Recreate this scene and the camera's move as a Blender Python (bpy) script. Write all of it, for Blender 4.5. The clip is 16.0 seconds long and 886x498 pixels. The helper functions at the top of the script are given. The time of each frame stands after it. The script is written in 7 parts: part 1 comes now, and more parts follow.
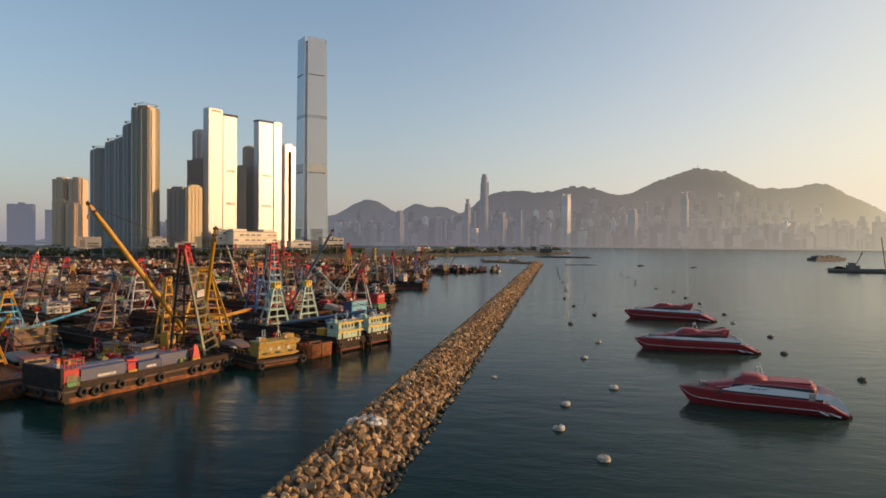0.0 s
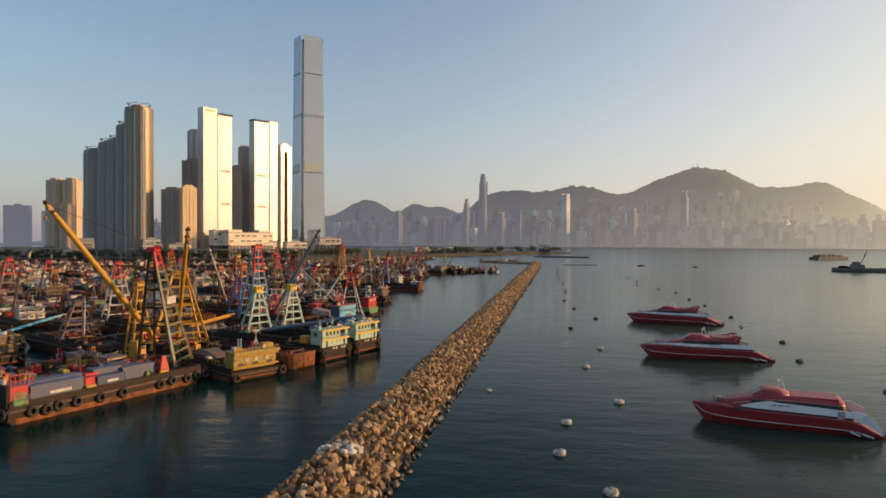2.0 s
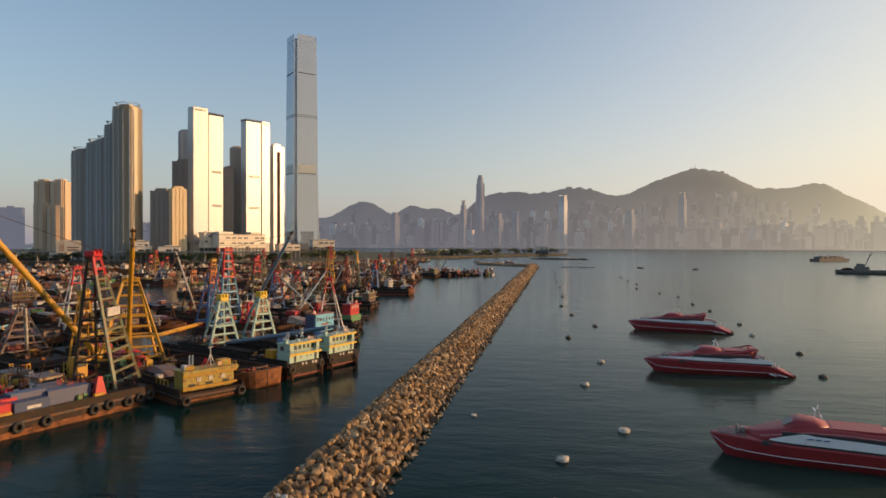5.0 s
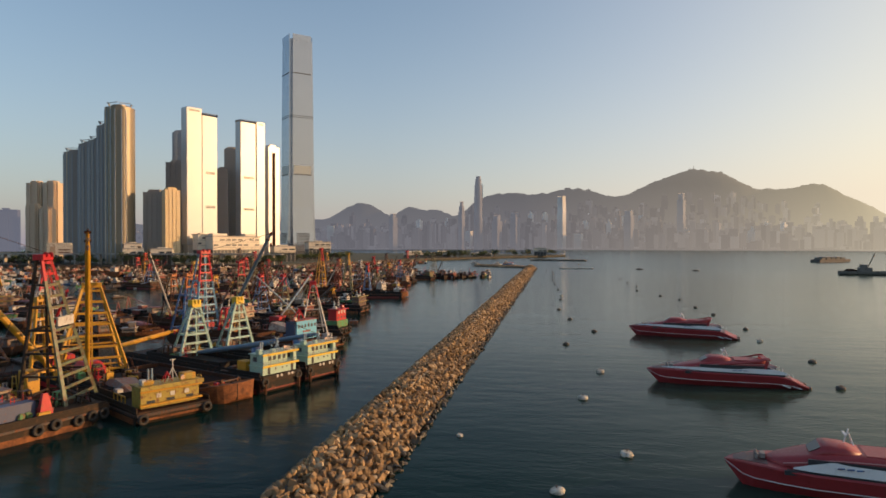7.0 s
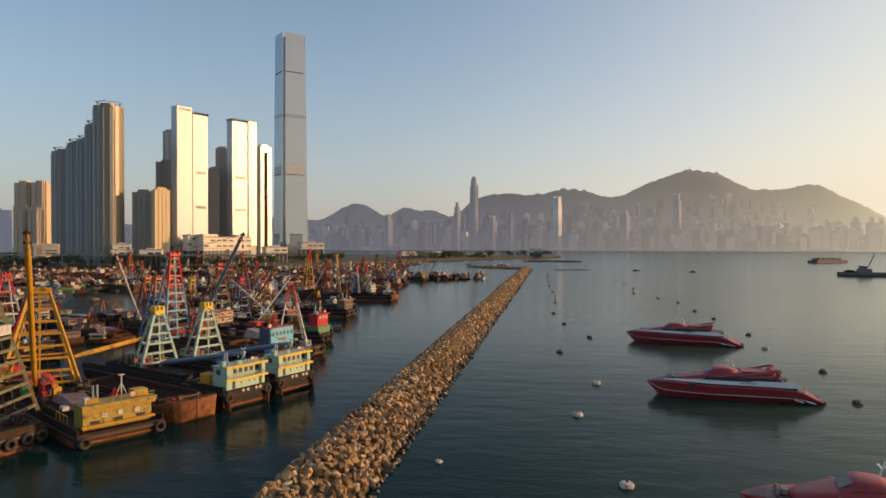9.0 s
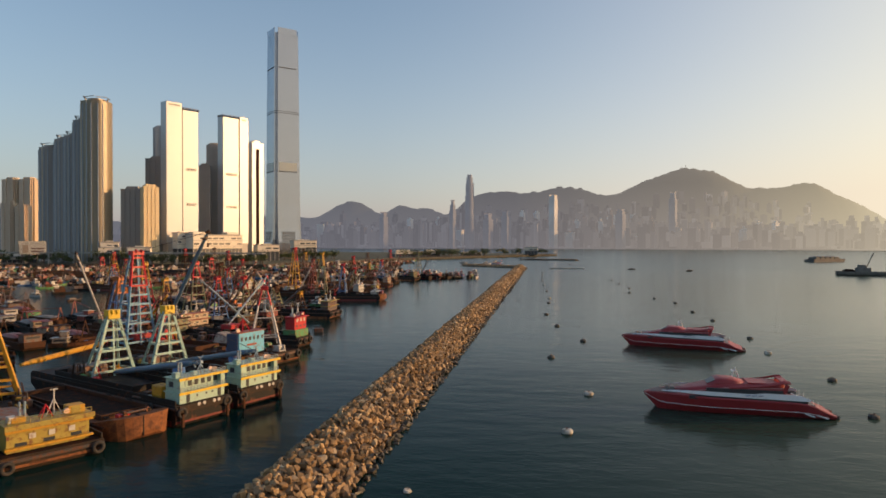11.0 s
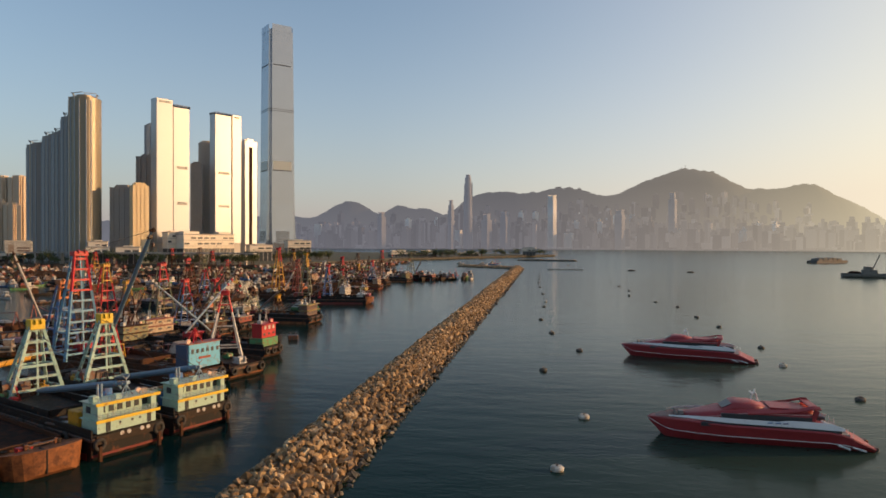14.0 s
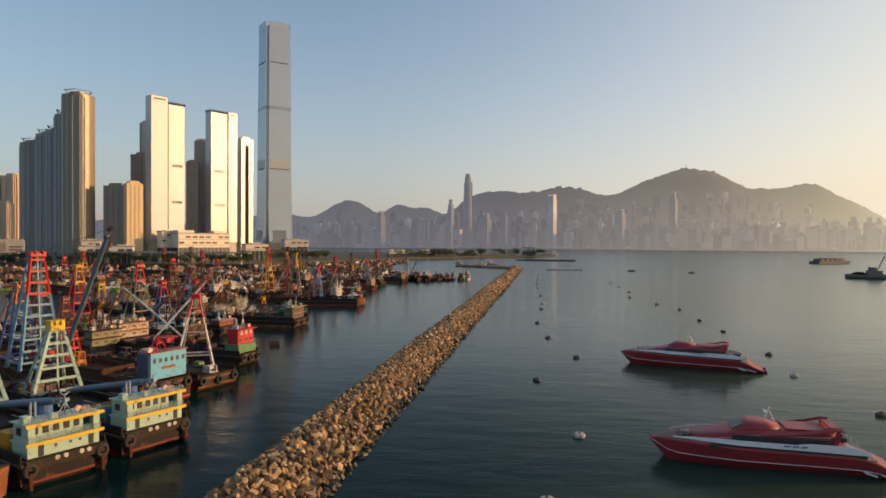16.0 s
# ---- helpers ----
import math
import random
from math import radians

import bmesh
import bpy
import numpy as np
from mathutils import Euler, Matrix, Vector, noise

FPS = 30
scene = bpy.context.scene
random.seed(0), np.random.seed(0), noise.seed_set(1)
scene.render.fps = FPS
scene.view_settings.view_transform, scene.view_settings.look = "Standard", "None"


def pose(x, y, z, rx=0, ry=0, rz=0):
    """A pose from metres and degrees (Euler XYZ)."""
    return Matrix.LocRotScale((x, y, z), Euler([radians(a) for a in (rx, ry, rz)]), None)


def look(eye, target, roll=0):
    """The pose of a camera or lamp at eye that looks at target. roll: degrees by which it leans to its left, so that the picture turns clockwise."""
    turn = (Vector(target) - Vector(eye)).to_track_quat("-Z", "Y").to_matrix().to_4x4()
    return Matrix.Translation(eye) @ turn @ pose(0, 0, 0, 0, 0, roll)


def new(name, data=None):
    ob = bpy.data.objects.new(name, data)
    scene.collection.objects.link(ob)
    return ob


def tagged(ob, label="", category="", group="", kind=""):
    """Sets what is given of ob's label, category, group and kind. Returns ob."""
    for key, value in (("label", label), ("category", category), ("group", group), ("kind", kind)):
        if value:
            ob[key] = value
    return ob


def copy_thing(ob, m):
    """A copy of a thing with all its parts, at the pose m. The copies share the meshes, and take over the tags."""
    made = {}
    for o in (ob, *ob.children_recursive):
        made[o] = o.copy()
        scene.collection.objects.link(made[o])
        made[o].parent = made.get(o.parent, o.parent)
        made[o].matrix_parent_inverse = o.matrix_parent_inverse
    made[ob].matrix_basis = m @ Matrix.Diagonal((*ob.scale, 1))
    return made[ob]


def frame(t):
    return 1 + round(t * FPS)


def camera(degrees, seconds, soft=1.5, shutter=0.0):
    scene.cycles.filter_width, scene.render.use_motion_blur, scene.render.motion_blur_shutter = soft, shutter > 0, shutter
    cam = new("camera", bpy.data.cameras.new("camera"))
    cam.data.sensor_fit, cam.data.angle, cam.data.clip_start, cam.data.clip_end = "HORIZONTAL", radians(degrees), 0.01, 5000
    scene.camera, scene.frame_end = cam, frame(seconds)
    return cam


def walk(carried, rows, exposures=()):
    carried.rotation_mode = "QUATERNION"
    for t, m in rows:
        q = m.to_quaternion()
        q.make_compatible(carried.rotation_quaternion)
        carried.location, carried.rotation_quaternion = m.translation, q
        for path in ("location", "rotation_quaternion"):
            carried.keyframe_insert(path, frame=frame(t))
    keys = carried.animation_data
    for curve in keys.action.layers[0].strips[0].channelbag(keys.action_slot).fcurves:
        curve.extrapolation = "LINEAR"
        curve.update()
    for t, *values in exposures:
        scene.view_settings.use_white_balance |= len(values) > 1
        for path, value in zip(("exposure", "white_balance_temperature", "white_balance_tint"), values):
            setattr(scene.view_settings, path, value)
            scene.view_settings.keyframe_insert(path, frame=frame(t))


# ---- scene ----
cam = camera(68.4, 16.0, soft=1.65)
PATH = [
    (0, (1.904, 0.462, 37.304), (1.693, 2.451, 37.276), 0.4),
    (0.5, (2.144, 3.933, 37.418), (1.933, 5.921, 37.392), 0.4),
    (1, (2.301, 7.43, 37.493), (2.091, 9.419, 37.47), 0.3),
    (1.5, (2.546, 11.128, 37.521), (2.337, 13.117, 37.495), 0.3),
    (2, (2.849, 14.911, 37.61), (2.64, 16.9, 37.582), 0.2),
    (2.5, (3.151, 18.502, 37.632), (2.942, 20.491, 37.604), 0.2),
    (3, (3.489, 22.04, 37.703), (3.282, 24.029, 37.675), 0.2),
    (3.5, (3.71, 25.716, 37.759), (3.505, 27.705, 37.731), 0.2),
    (4, (4.047, 29.307, 37.792), (3.844, 31.296, 37.767), 0.2),
    (6.5, (6.289, 46.941, 37.807), (6.089, 48.931, 37.787), 0.0),
    (7, (6.693, 50.465, 37.82), (6.495, 52.455, 37.802), 0.0),
    (7.5, (7.138, 54.197, 37.874), (6.942, 56.187, 37.856), 0.0),
    (8, (7.636, 57.785, 37.953), (7.444, 59.776, 37.935), -0.0),
    (8.5, (8.015, 61.283, 38.065), (7.828, 63.274, 38.048), -0.0),
    (9, (8.616, 64.921, 38.063), (8.43, 66.913, 38.047), 0.0),
    (9.5, (9.389, 68.457, 38.036), (9.205, 70.449, 38.018), -0.0),
    (12, (12.607, 86.664, 38.308), (12.436, 88.656, 38.283), 0.1),
    (12.5, (13.194, 90.306, 38.315), (13.022, 92.299, 38.288), 0.1),
    (13, (13.739, 93.823, 38.218), (13.568, 95.816, 38.194), 0.2),
    (13.5, (14.305, 97.347, 38.187), (14.134, 99.339, 38.164), 0.2),
    (14, (15.07, 100.968, 38.141), (14.898, 102.961, 38.12), 0.2),
    (14.5, (15.773, 104.463, 38.164), (15.601, 106.456, 38.142), 0.2),
    (15, (16.409, 107.789, 38.231), (16.236, 109.781, 38.206), 0.3),
    (15.5, (17.015, 111.226, 38.365), (16.842, 113.218, 38.339), 0.3),
    (16, (17.696, 114.36, 38.415), (17.523, 116.353, 38.392), 0.3),
]
walk(cam, [(t, look(eye, target, roll)) for t, eye, target, roll in PATH])

# ---- world, sun, exposure ----
HAZE_FALL, HAZE_MOST, HAZE_GAIN = 5.6, 0.9, 4.6
HAZE_TONES = ((0.25, 0.245, 0.33), (0.46, 0.395, 0.435), (0.77, 0.65, 0.585), (1.03, 0.88, 0.64), (6.0, 4.2, 2.2))   # away from the sun ... near it
SUN_AZ, SUN_EL = 78.0, 9.5          # degrees clockwise from +y, and above the horizon
world = bpy.data.worlds.new("evening_sky")
scene.world = world
world.use_nodes = True
wn, wl = world.node_tree.nodes, world.node_tree.links
sky = wn.new("ShaderNodeTexSky")
sky.sky_type, sky.sun_disc = "NISHITA", False
sky.sun_elevation, sky.sun_rotation = radians(SUN_EL), radians(SUN_AZ)
sky.air_density, sky.dust_density, sky.ozone_density = 1.0, 0.7, 1.6


def sky_node(kind, op, *ins):
    n = wn.new(kind)
    n.operation = op
    for sock, v in zip(n.inputs, ins):
        if hasattr(v, "is_linked"):
            wl.new(v, sock)
        else:
            sock.default_value = v
    return n.outputs["Value"] if op != "NORMALIZE" else n.outputs["Vector"]


# evening haze: a smooth veil that thickens towards the horizon and warms towards the sun
az, el = radians(SUN_AZ), radians(SUN_EL)
way = sky_node("ShaderNodeVectorMath", "NORMALIZE", wn.new("ShaderNodeTexCoord").outputs["Generated"])
up = wn.new("ShaderNodeSeparateXYZ")
wl.new(way, up.inputs[0])
height = sky_node("ShaderNodeMath", "MAXIMUM", up.outputs["Z"], 0.0)
veil = sky_node("ShaderNodeMath", "MULTIPLY", sky_node("ShaderNodeMath", "POWER", 2.718, sky_node("ShaderNodeMath", "MULTIPLY", height, -HAZE_FALL)), HAZE_MOST)
near = sky_node("ShaderNodeVectorMath", "DOT_PRODUCT", way, (math.sin(az) * math.cos(el), math.cos(az) * math.cos(el), math.sin(el)))
glow = sky_node("ShaderNodeMath", "MULTIPLY", sky_node("ShaderNodeMath", "POWER", sky_node("ShaderNodeMath", "MAXIMUM", near, 0.0), 2.0), 0.8)
veil = sky_node("ShaderNodeMath", "MINIMUM", sky_node("ShaderNodeMath", "ADD", veil, glow), 0.95)
tone = wn.new("ShaderNodeValToRGB")
for spot, (p, c) in zip((tone.color_ramp.elements[0], tone.color_ramp.elements[1], tone.color_ramp.elements.new(0.52), tone.color_ramp.elements.new(0.72), tone.color_ramp.elements.new(0.87)), ((0.1, HAZE_TONES[0]), (1.0, HAZE_TONES[4]), (0.52, HAZE_TONES[1]), (0.72, HAZE_TONES[2]), (0.87, HAZE_TONES[3]))):
    spot.position, spot.color = p, (*c, 1)
wl.new(sky_node("ShaderNodeMath", "MULTIPLY_ADD", near, 0.5, 0.5), tone.inputs["Fac"])
gain = wn.new("ShaderNodeVectorMath")
gain.operation = "SCALE"
gain.inputs["Scale"].default_value = HAZE_GAIN
wl.new(tone.outputs["Color"], gain.inputs[0])
blend = wn.new("ShaderNodeMix")
blend.data_type = "RGBA"
wl.new(veil, blend.inputs["Factor"])
wl.new(sky.outputs["Color"], blend.inputs[6])
wl.new(gain.outputs["Vector"], blend.inputs[7])
wl.new(blend.outputs[2], wn["Background"].inputs["Color"])
wn["Background"].inputs["Strength"].default_value = 0.15
sun = new("sun", bpy.data.lights.new("sun", "SUN"))
sun.data.energy, sun.data.angle, sun.data.color = 3.25, radians(0.6), (1.0, 0.57, 0.25)
a, e = radians(SUN_AZ), radians(SUN_EL)
sun.matrix_world = look((0, 0, 0), (-math.sin(a) * math.cos(e), -math.cos(a) * math.cos(e), -math.sin(e)))
scene.view_settings.exposure = 0.5

# ---- materials ----
MATS = {}


def ramp(nt, fac, stops):
    n = nt.nodes.new("ShaderNodeValToRGB")
    while len(n.color_ramp.elements) < len(stops):
        n.color_ramp.elements.new(0.5)
    for el, (p, c) in zip(n.color_ramp.elements, stops):
        el.position, el.color = p, (*c, 1) if len(c) == 3 else c
    nt.links.new(fac, n.inputs["Fac"])
    return n.outputs["Color"]


def noise_tex(nt, vec, scale, detail=4.0, rough=0.55):
    n = nt.nodes.new("ShaderNodeTexNoise")
    n.inputs["Scale"].default_value, n.inputs["Detail"].default_value, n.inputs["Roughness"].default_value = scale, detail, rough
    nt.links.new(vec, n.inputs["Vector"])
    return n.outputs["Fac"]


def mixc(nt, fac, c1, c2, blend="MIX"):
    n = nt.nodes.new("ShaderNodeMix")
    n.data_type, n.blend_type = "RGBA", blend
    for sock, v in ((n.inputs["Factor"], fac), (n.inputs[6], c1), (n.inputs[7], c2)):
        if isinstance(v, (int, float)):
            sock.default_value = v
        elif isinstance(v, tuple):
            sock.default_value = (*v, 1)
        else:
            nt.links.new(v, sock)
    return n.outputs[2]


def mat(name, base, rough=0.6, metal=0.0, wear=None, worn=0.3, var=0.25, big=0.25, small=3.0, bump=0.15, rnd=0.0, spec=0.5):
    """Painted or bare surface: colour varied at two scales, patches of wear (rust, dirt) and fine relief."""
    if name in MATS:
        return MATS[name]
    m = MATS[name] = bpy.data.materials.new(name)
    m.use_nodes = True
    nt = m.node_tree
    b = nt.nodes["Principled BSDF"]
    co = nt.nodes.new("ShaderNodeTexCoord").outputs["Object"]
    n1, n2 = noise_tex(nt, co, big), noise_tex(nt, co, small, 6)
    lo, hi = tuple(c * (1 - var) for c in base), tuple(min(1, c * (1 + var)) for c in base)
    col = mixc(nt, n1, lo, hi)
    col = mixc(nt, 0.5, col, ramp(nt, n2, [(0.3, lo), (0.7, hi)]))
    if rnd:
        info = nt.nodes.new("ShaderNodeObjectInfo")
        k = ramp(nt, info.outputs["Random"], [(0.0, (1 - rnd,) * 3), (1.0, (1 + rnd,) * 3)])
        col = mixc(nt, 1.0, col, k, "MULTIPLY")
    if wear:
        n3 = noise_tex(nt, co, small * 0.35, 8, 0.7)
        mask = ramp(nt, n3, [(max(0.02, 0.62 - worn * 0.5), (0, 0, 0)), (min(0.98, 0.74 - worn * 0.35), (1, 1, 1))])
        col = mixc(nt, mask, col, wear)
    nt.links.new(col, b.inputs["Base Color"])
    jit = 0.12 if bump else 0.015
    b.inputs["Metallic"].default_value = metal
    b.inputs["Specular IOR Level"].default_value = spec
    nt.links.new(ramp(nt, n2, [(0.2, (max(0, rough - jit),) * 3), (0.8, (min(1, rough + jit),) * 3)]), b.inputs["Roughness"])
    if bump:
        bp = nt.nodes.new("ShaderNodeBump")
        bp.inputs["Strength"].default_value, bp.inputs["Distance"].default_value = bump, 0.05
        nt.links.new(n2, bp.inputs["Height"])
        nt.links.new(bp.outputs["Normal"], b.inputs["Normal"])
    return m


RUST, DIRT = (0.16, 0.055, 0.022), (0.05, 0.042, 0.035)


def paint(name, base, worn=0.14, rough=0.5):
    return mat(name, base, rough, 0, RUST, worn, 0.2, 0.3, 2.5, 0.2)


hull_black = mat("tarred_hull_paint", (0.018, 0.016, 0.015), 0.6, 0, RUST, 0.12, 0.3, 0.3, 1.6, 0.3, 0, 0.2)
hull_rust = mat("rusty_plate", (0.085, 0.036, 0.018), 0.8, 0, (0.055, 0.03, 0.02), 0.4, 0.35, 0.3, 1.5, 0.4, 0, 0.15)
hull_orange = mat("orange_primer_plate", (0.25, 0.095, 0.035), 0.75, 0, (0.10, 0.04, 0.02), 0.4, 0.35, 0.3, 1.5, 0.3, 0, 0.25)
hull_brown = mat("brown_hull_paint", (0.035, 0.025, 0.018), 0.7, 0, (0.09, 0.045, 0.022), 0.2, 0.3, 0.3, 1.5, 0.3, 0, 0.2)
deck_mat = mat("worn_deck", (0.02, 0.014, 0.012), 0.9, 0, (0.06, 0.022, 0.012), 0.3, 0.35, 0.2, 2.0, 0.4, 0, 0.08)
red_paint = paint("red_paint", (0.46, 0.016, 0.02))
dark_red = paint("dark_red_boot_paint", (0.14, 0.014, 0.011))
orange_paint = paint("orange_paint", (0.42, 0.12, 0.02))
bright_yellow = paint("bright_yellow_paint", (0.66, 0.44, 0.02), 0.05)
yellow_paint = paint("yellow_paint", (0.50, 0.26, 0.018))
mint_paint = paint("mint_paint", (0.29, 0.45, 0.40), 0.2)
palemint_paint = paint("pale_mint_paint", (0.37, 0.52, 0.42), 0.1)
olive_paint = paint("olive_green_paint", (0.15, 0.17, 0.09), 0.3)
green_paint = paint("green_paint", (0.07, 0.26, 0.10), 0.3)
blue_paint = paint("blue_paint", (0.05, 0.15, 0.34), 0.25)
greyblue_paint = paint("grey_blue_paint", (0.22, 0.31, 0.37), 0.25)
frame_blue = paint("frame_blue_paint", (0.13, 0.29, 0.42), 0.2)
slate_paint = paint("slate_blue_paint", (0.075, 0.09, 0.155), 0.12)
navy_paint = paint("navy_blue_paint", (0.035, 0.06, 0.13), 0.1)
faded_red = paint("faded_red_paint", (0.24, 0.045, 0.035), 0.3)
pale_grey = paint("pale_grey_paint", (0.40, 0.385, 0.36), 0.2)
sky_paint = paint("light_blue_paint", (0.10, 0.39, 0.58), 0.15)
mustard_paint = paint("mustard_paint", (0.35, 0.265, 0.05), 0.25)
white_paint = paint("white_paint", (0.50, 0.48, 0.44), 0.2)
cream_paint = paint("cream_paint", (0.38, 0.31, 0.23), 0.3)
grey_paint = paint("grey_paint", (0.13, 0.125, 0.12), 0.4)
dark_steel = mat("dark_steel", (0.07, 0.065, 0.06), 0.55, 0.4, RUST, 0.35)
rubber = mat("tyre_rubber", (0.025, 0.024, 0.023), 0.85, 0, DIRT, 0.4)
window_dark = mat("dark_window_glass", (0.035, 0.04, 0.045), 0.35, 0, None, 0, 0.1, 0.5, 3, 0)
fore_grey = paint("ferry_foredeck_paint", (0.085, 0.04, 0.042), 0.2)
lamp_glass = mat("lamp_lens", (0.8, 0.55, 0.4), 0.3, 0, None, 0, 0.1)

ferry_red = mat("ferry_red_gelcoat", (0.29, 0.032, 0.036), 0.46, 0, (0.22, 0.02, 0.02), 0.1, 0.12, 0.15, 2.0, 0.05)
ferry_white = mat("ferry_white_gelcoat", (0.66, 0.66, 0.66), 0.35, 0, (0.5, 0.5, 0.5), 0.1, 0.06, 0.2, 2.0, 0.05)
ferry_edge_light = mat("ferry_lit_edge_paint", (0.52, 0.26, 0.25), 0.4, 0, None, 0, 0.1, 0.2, 2.0, 0.05)
ferry_grey = mat("ferry_grey_deck", (0.22, 0.2, 0.19), 0.7, 0, DIRT, 0.2)
buoy_white = mat("weathered_buoy", (0.62, 0.58, 0.5), 0.7, 0, (0.25, 0.2, 0.14), 0.35)
buoy_dark = mat("dark_mooring_buoy", (0.05, 0.045, 0.04), 0.75, 0, (0.16, 0.13, 0.1), 0.3)

ship_grey = mat("weathered_ship_grey", (0.2, 0.19, 0.17), 0.8, 0, (0.12, 0.11, 0.1), 0.3, 0.2, 0.1, 1.0, 0.1, 0, 0.2)
concrete = mat("concrete", (0.42, 0.39, 0.35), 0.85, 0, (0.24, 0.22, 0.2), 0.3, 0.15, 0.05, 0.6, 0.2)
pale_stone = mat("pale_stone_cladding", (0.52, 0.47, 0.40), 0.7, 0, None, 0, 0.12, 0.05, 0.6, 0.1)
golden_tile = mat("golden_tile_facade", (0.74, 0.57, 0.33), 0.65, 0, None, 0, 0.1, 0.03, 0.4, 0.1)
tan_tile = mat("tan_tile_facade", (0.60, 0.47, 0.34), 0.65, 0, None, 0, 0.1, 0.03, 0.4, 0.1)
beige_tile = mat("beige_tile_facade", (0.70, 0.58, 0.42), 0.6, 0, None, 0, 0.12, 0.03, 0.5, 0.1)
bronze_glass = mat("bronze_glass_facade", (0.27, 0.225, 0.155), 0.42, 0.15, None, 0, 0.1, 0.03, 0.3, 0.05)
slate_facade = mat("slate_grey_facade", (0.31, 0.285, 0.26), 0.5, 0.05, None, 0, 0.1, 0.03, 0.3, 0.08)
cream_cladding = mat("cream_cladding", (0.70, 0.63, 0.52), 0.6, 0, (0.45, 0.4, 0.33), 0.15, 0.08, 0.03, 0.5, 0.1)
bay_glass = mat("bay_window_glass", (0.29, 0.32, 0.35), 0.35, 0.2, None, 0, 0.3, 0.06, 0.5, 0.05)
pearl_glass = mat("pearl_glass_curtain", (0.40, 0.415, 0.43), 0.36, 0.35, None, 0, 0.02, 0.01, 0.05, 0.0)
silver_glass = mat("silver_blue_glass_curtain", (0.36, 0.385, 0.43), 0.2, 0.8, None, 0, 0.03, 0.01, 0.05, 0.0)
plant_panel = mat("plant_floor_panel", (0.36, 0.38, 0.37), 0.4, 0.5, None, 0, 0.04, 0.02, 0.2, 0.05)
louvre = mat("louvre_metal", (0.04, 0.038, 0.036), 0.85, 0.0)
leaf = mat("leaf", (0.06, 0.085, 0.03), 0.7, 0, (0.1, 0.1, 0.03), 0.3, 0.4, 0.3, 2.0, 0.2)
bark = mat("bark", (0.12, 0.085, 0.06), 0.9)
earth = mat("reclaimed_ground", (0.055, 0.06, 0.03), 0.95, 0, (0.11, 0.10, 0.06), 0.25, 0.3, 0.01, 0.2, 0.3)


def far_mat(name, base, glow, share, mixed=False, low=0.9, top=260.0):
    """Distant shore through kilometres of evening air: a backdrop, its haze painted as emission."""
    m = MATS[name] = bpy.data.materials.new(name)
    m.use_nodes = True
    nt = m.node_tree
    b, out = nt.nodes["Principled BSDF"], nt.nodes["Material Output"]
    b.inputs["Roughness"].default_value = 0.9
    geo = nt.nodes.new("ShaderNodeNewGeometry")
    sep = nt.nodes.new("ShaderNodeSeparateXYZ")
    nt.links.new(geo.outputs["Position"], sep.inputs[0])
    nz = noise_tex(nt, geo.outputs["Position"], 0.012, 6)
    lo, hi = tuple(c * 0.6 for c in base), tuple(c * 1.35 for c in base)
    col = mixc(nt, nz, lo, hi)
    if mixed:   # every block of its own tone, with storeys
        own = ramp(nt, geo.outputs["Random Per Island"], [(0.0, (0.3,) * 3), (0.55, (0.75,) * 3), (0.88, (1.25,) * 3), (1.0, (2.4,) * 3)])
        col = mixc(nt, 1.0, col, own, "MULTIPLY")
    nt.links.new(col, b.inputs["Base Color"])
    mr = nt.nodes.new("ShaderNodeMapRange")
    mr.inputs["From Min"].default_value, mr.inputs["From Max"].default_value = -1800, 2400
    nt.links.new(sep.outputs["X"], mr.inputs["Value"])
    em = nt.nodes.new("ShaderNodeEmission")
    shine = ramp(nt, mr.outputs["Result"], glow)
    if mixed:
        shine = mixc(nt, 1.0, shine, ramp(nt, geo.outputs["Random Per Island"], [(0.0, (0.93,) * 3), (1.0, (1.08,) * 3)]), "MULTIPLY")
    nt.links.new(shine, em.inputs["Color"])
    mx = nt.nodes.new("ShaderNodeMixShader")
    air = nt.nodes.new("ShaderNodeMapRange")   # painted haze takes a larger share low over the water
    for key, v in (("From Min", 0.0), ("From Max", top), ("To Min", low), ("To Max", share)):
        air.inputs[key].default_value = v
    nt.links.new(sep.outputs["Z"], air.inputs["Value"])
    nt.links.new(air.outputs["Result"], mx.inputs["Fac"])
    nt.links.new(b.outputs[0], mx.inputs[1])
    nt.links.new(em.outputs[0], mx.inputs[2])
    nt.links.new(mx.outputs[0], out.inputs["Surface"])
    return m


# painted haze colours from left to right, warmer and brighter towards the sun
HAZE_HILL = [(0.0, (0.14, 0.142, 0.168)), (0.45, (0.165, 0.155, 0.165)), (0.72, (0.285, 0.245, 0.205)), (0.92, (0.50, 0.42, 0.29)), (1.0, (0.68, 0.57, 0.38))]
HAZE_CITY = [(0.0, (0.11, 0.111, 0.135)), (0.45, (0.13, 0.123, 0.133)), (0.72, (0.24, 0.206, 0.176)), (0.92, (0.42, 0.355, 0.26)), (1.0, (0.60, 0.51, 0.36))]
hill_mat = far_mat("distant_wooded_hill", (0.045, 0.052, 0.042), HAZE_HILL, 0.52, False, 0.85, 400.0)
# inland blocks: blue-grey haze painted as emission over a dull wall
inland_mat = far_mat("hazed_inland_block", (0.18, 0.18, 0.2), [(0.0, (0.115, 0.12, 0.155)), (1.0, (0.2, 0.18, 0.18))], 0.75, False, 0.85)
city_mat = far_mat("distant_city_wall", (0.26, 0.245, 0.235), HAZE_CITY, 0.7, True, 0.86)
# brighter, less hazed colour that stands in for sun on a wall
painted_sun_mat = far_mat("distant_tower_painted_sun", (0.86, 0.82, 0.76), HAZE_CITY, 0.2, False, 0.75)
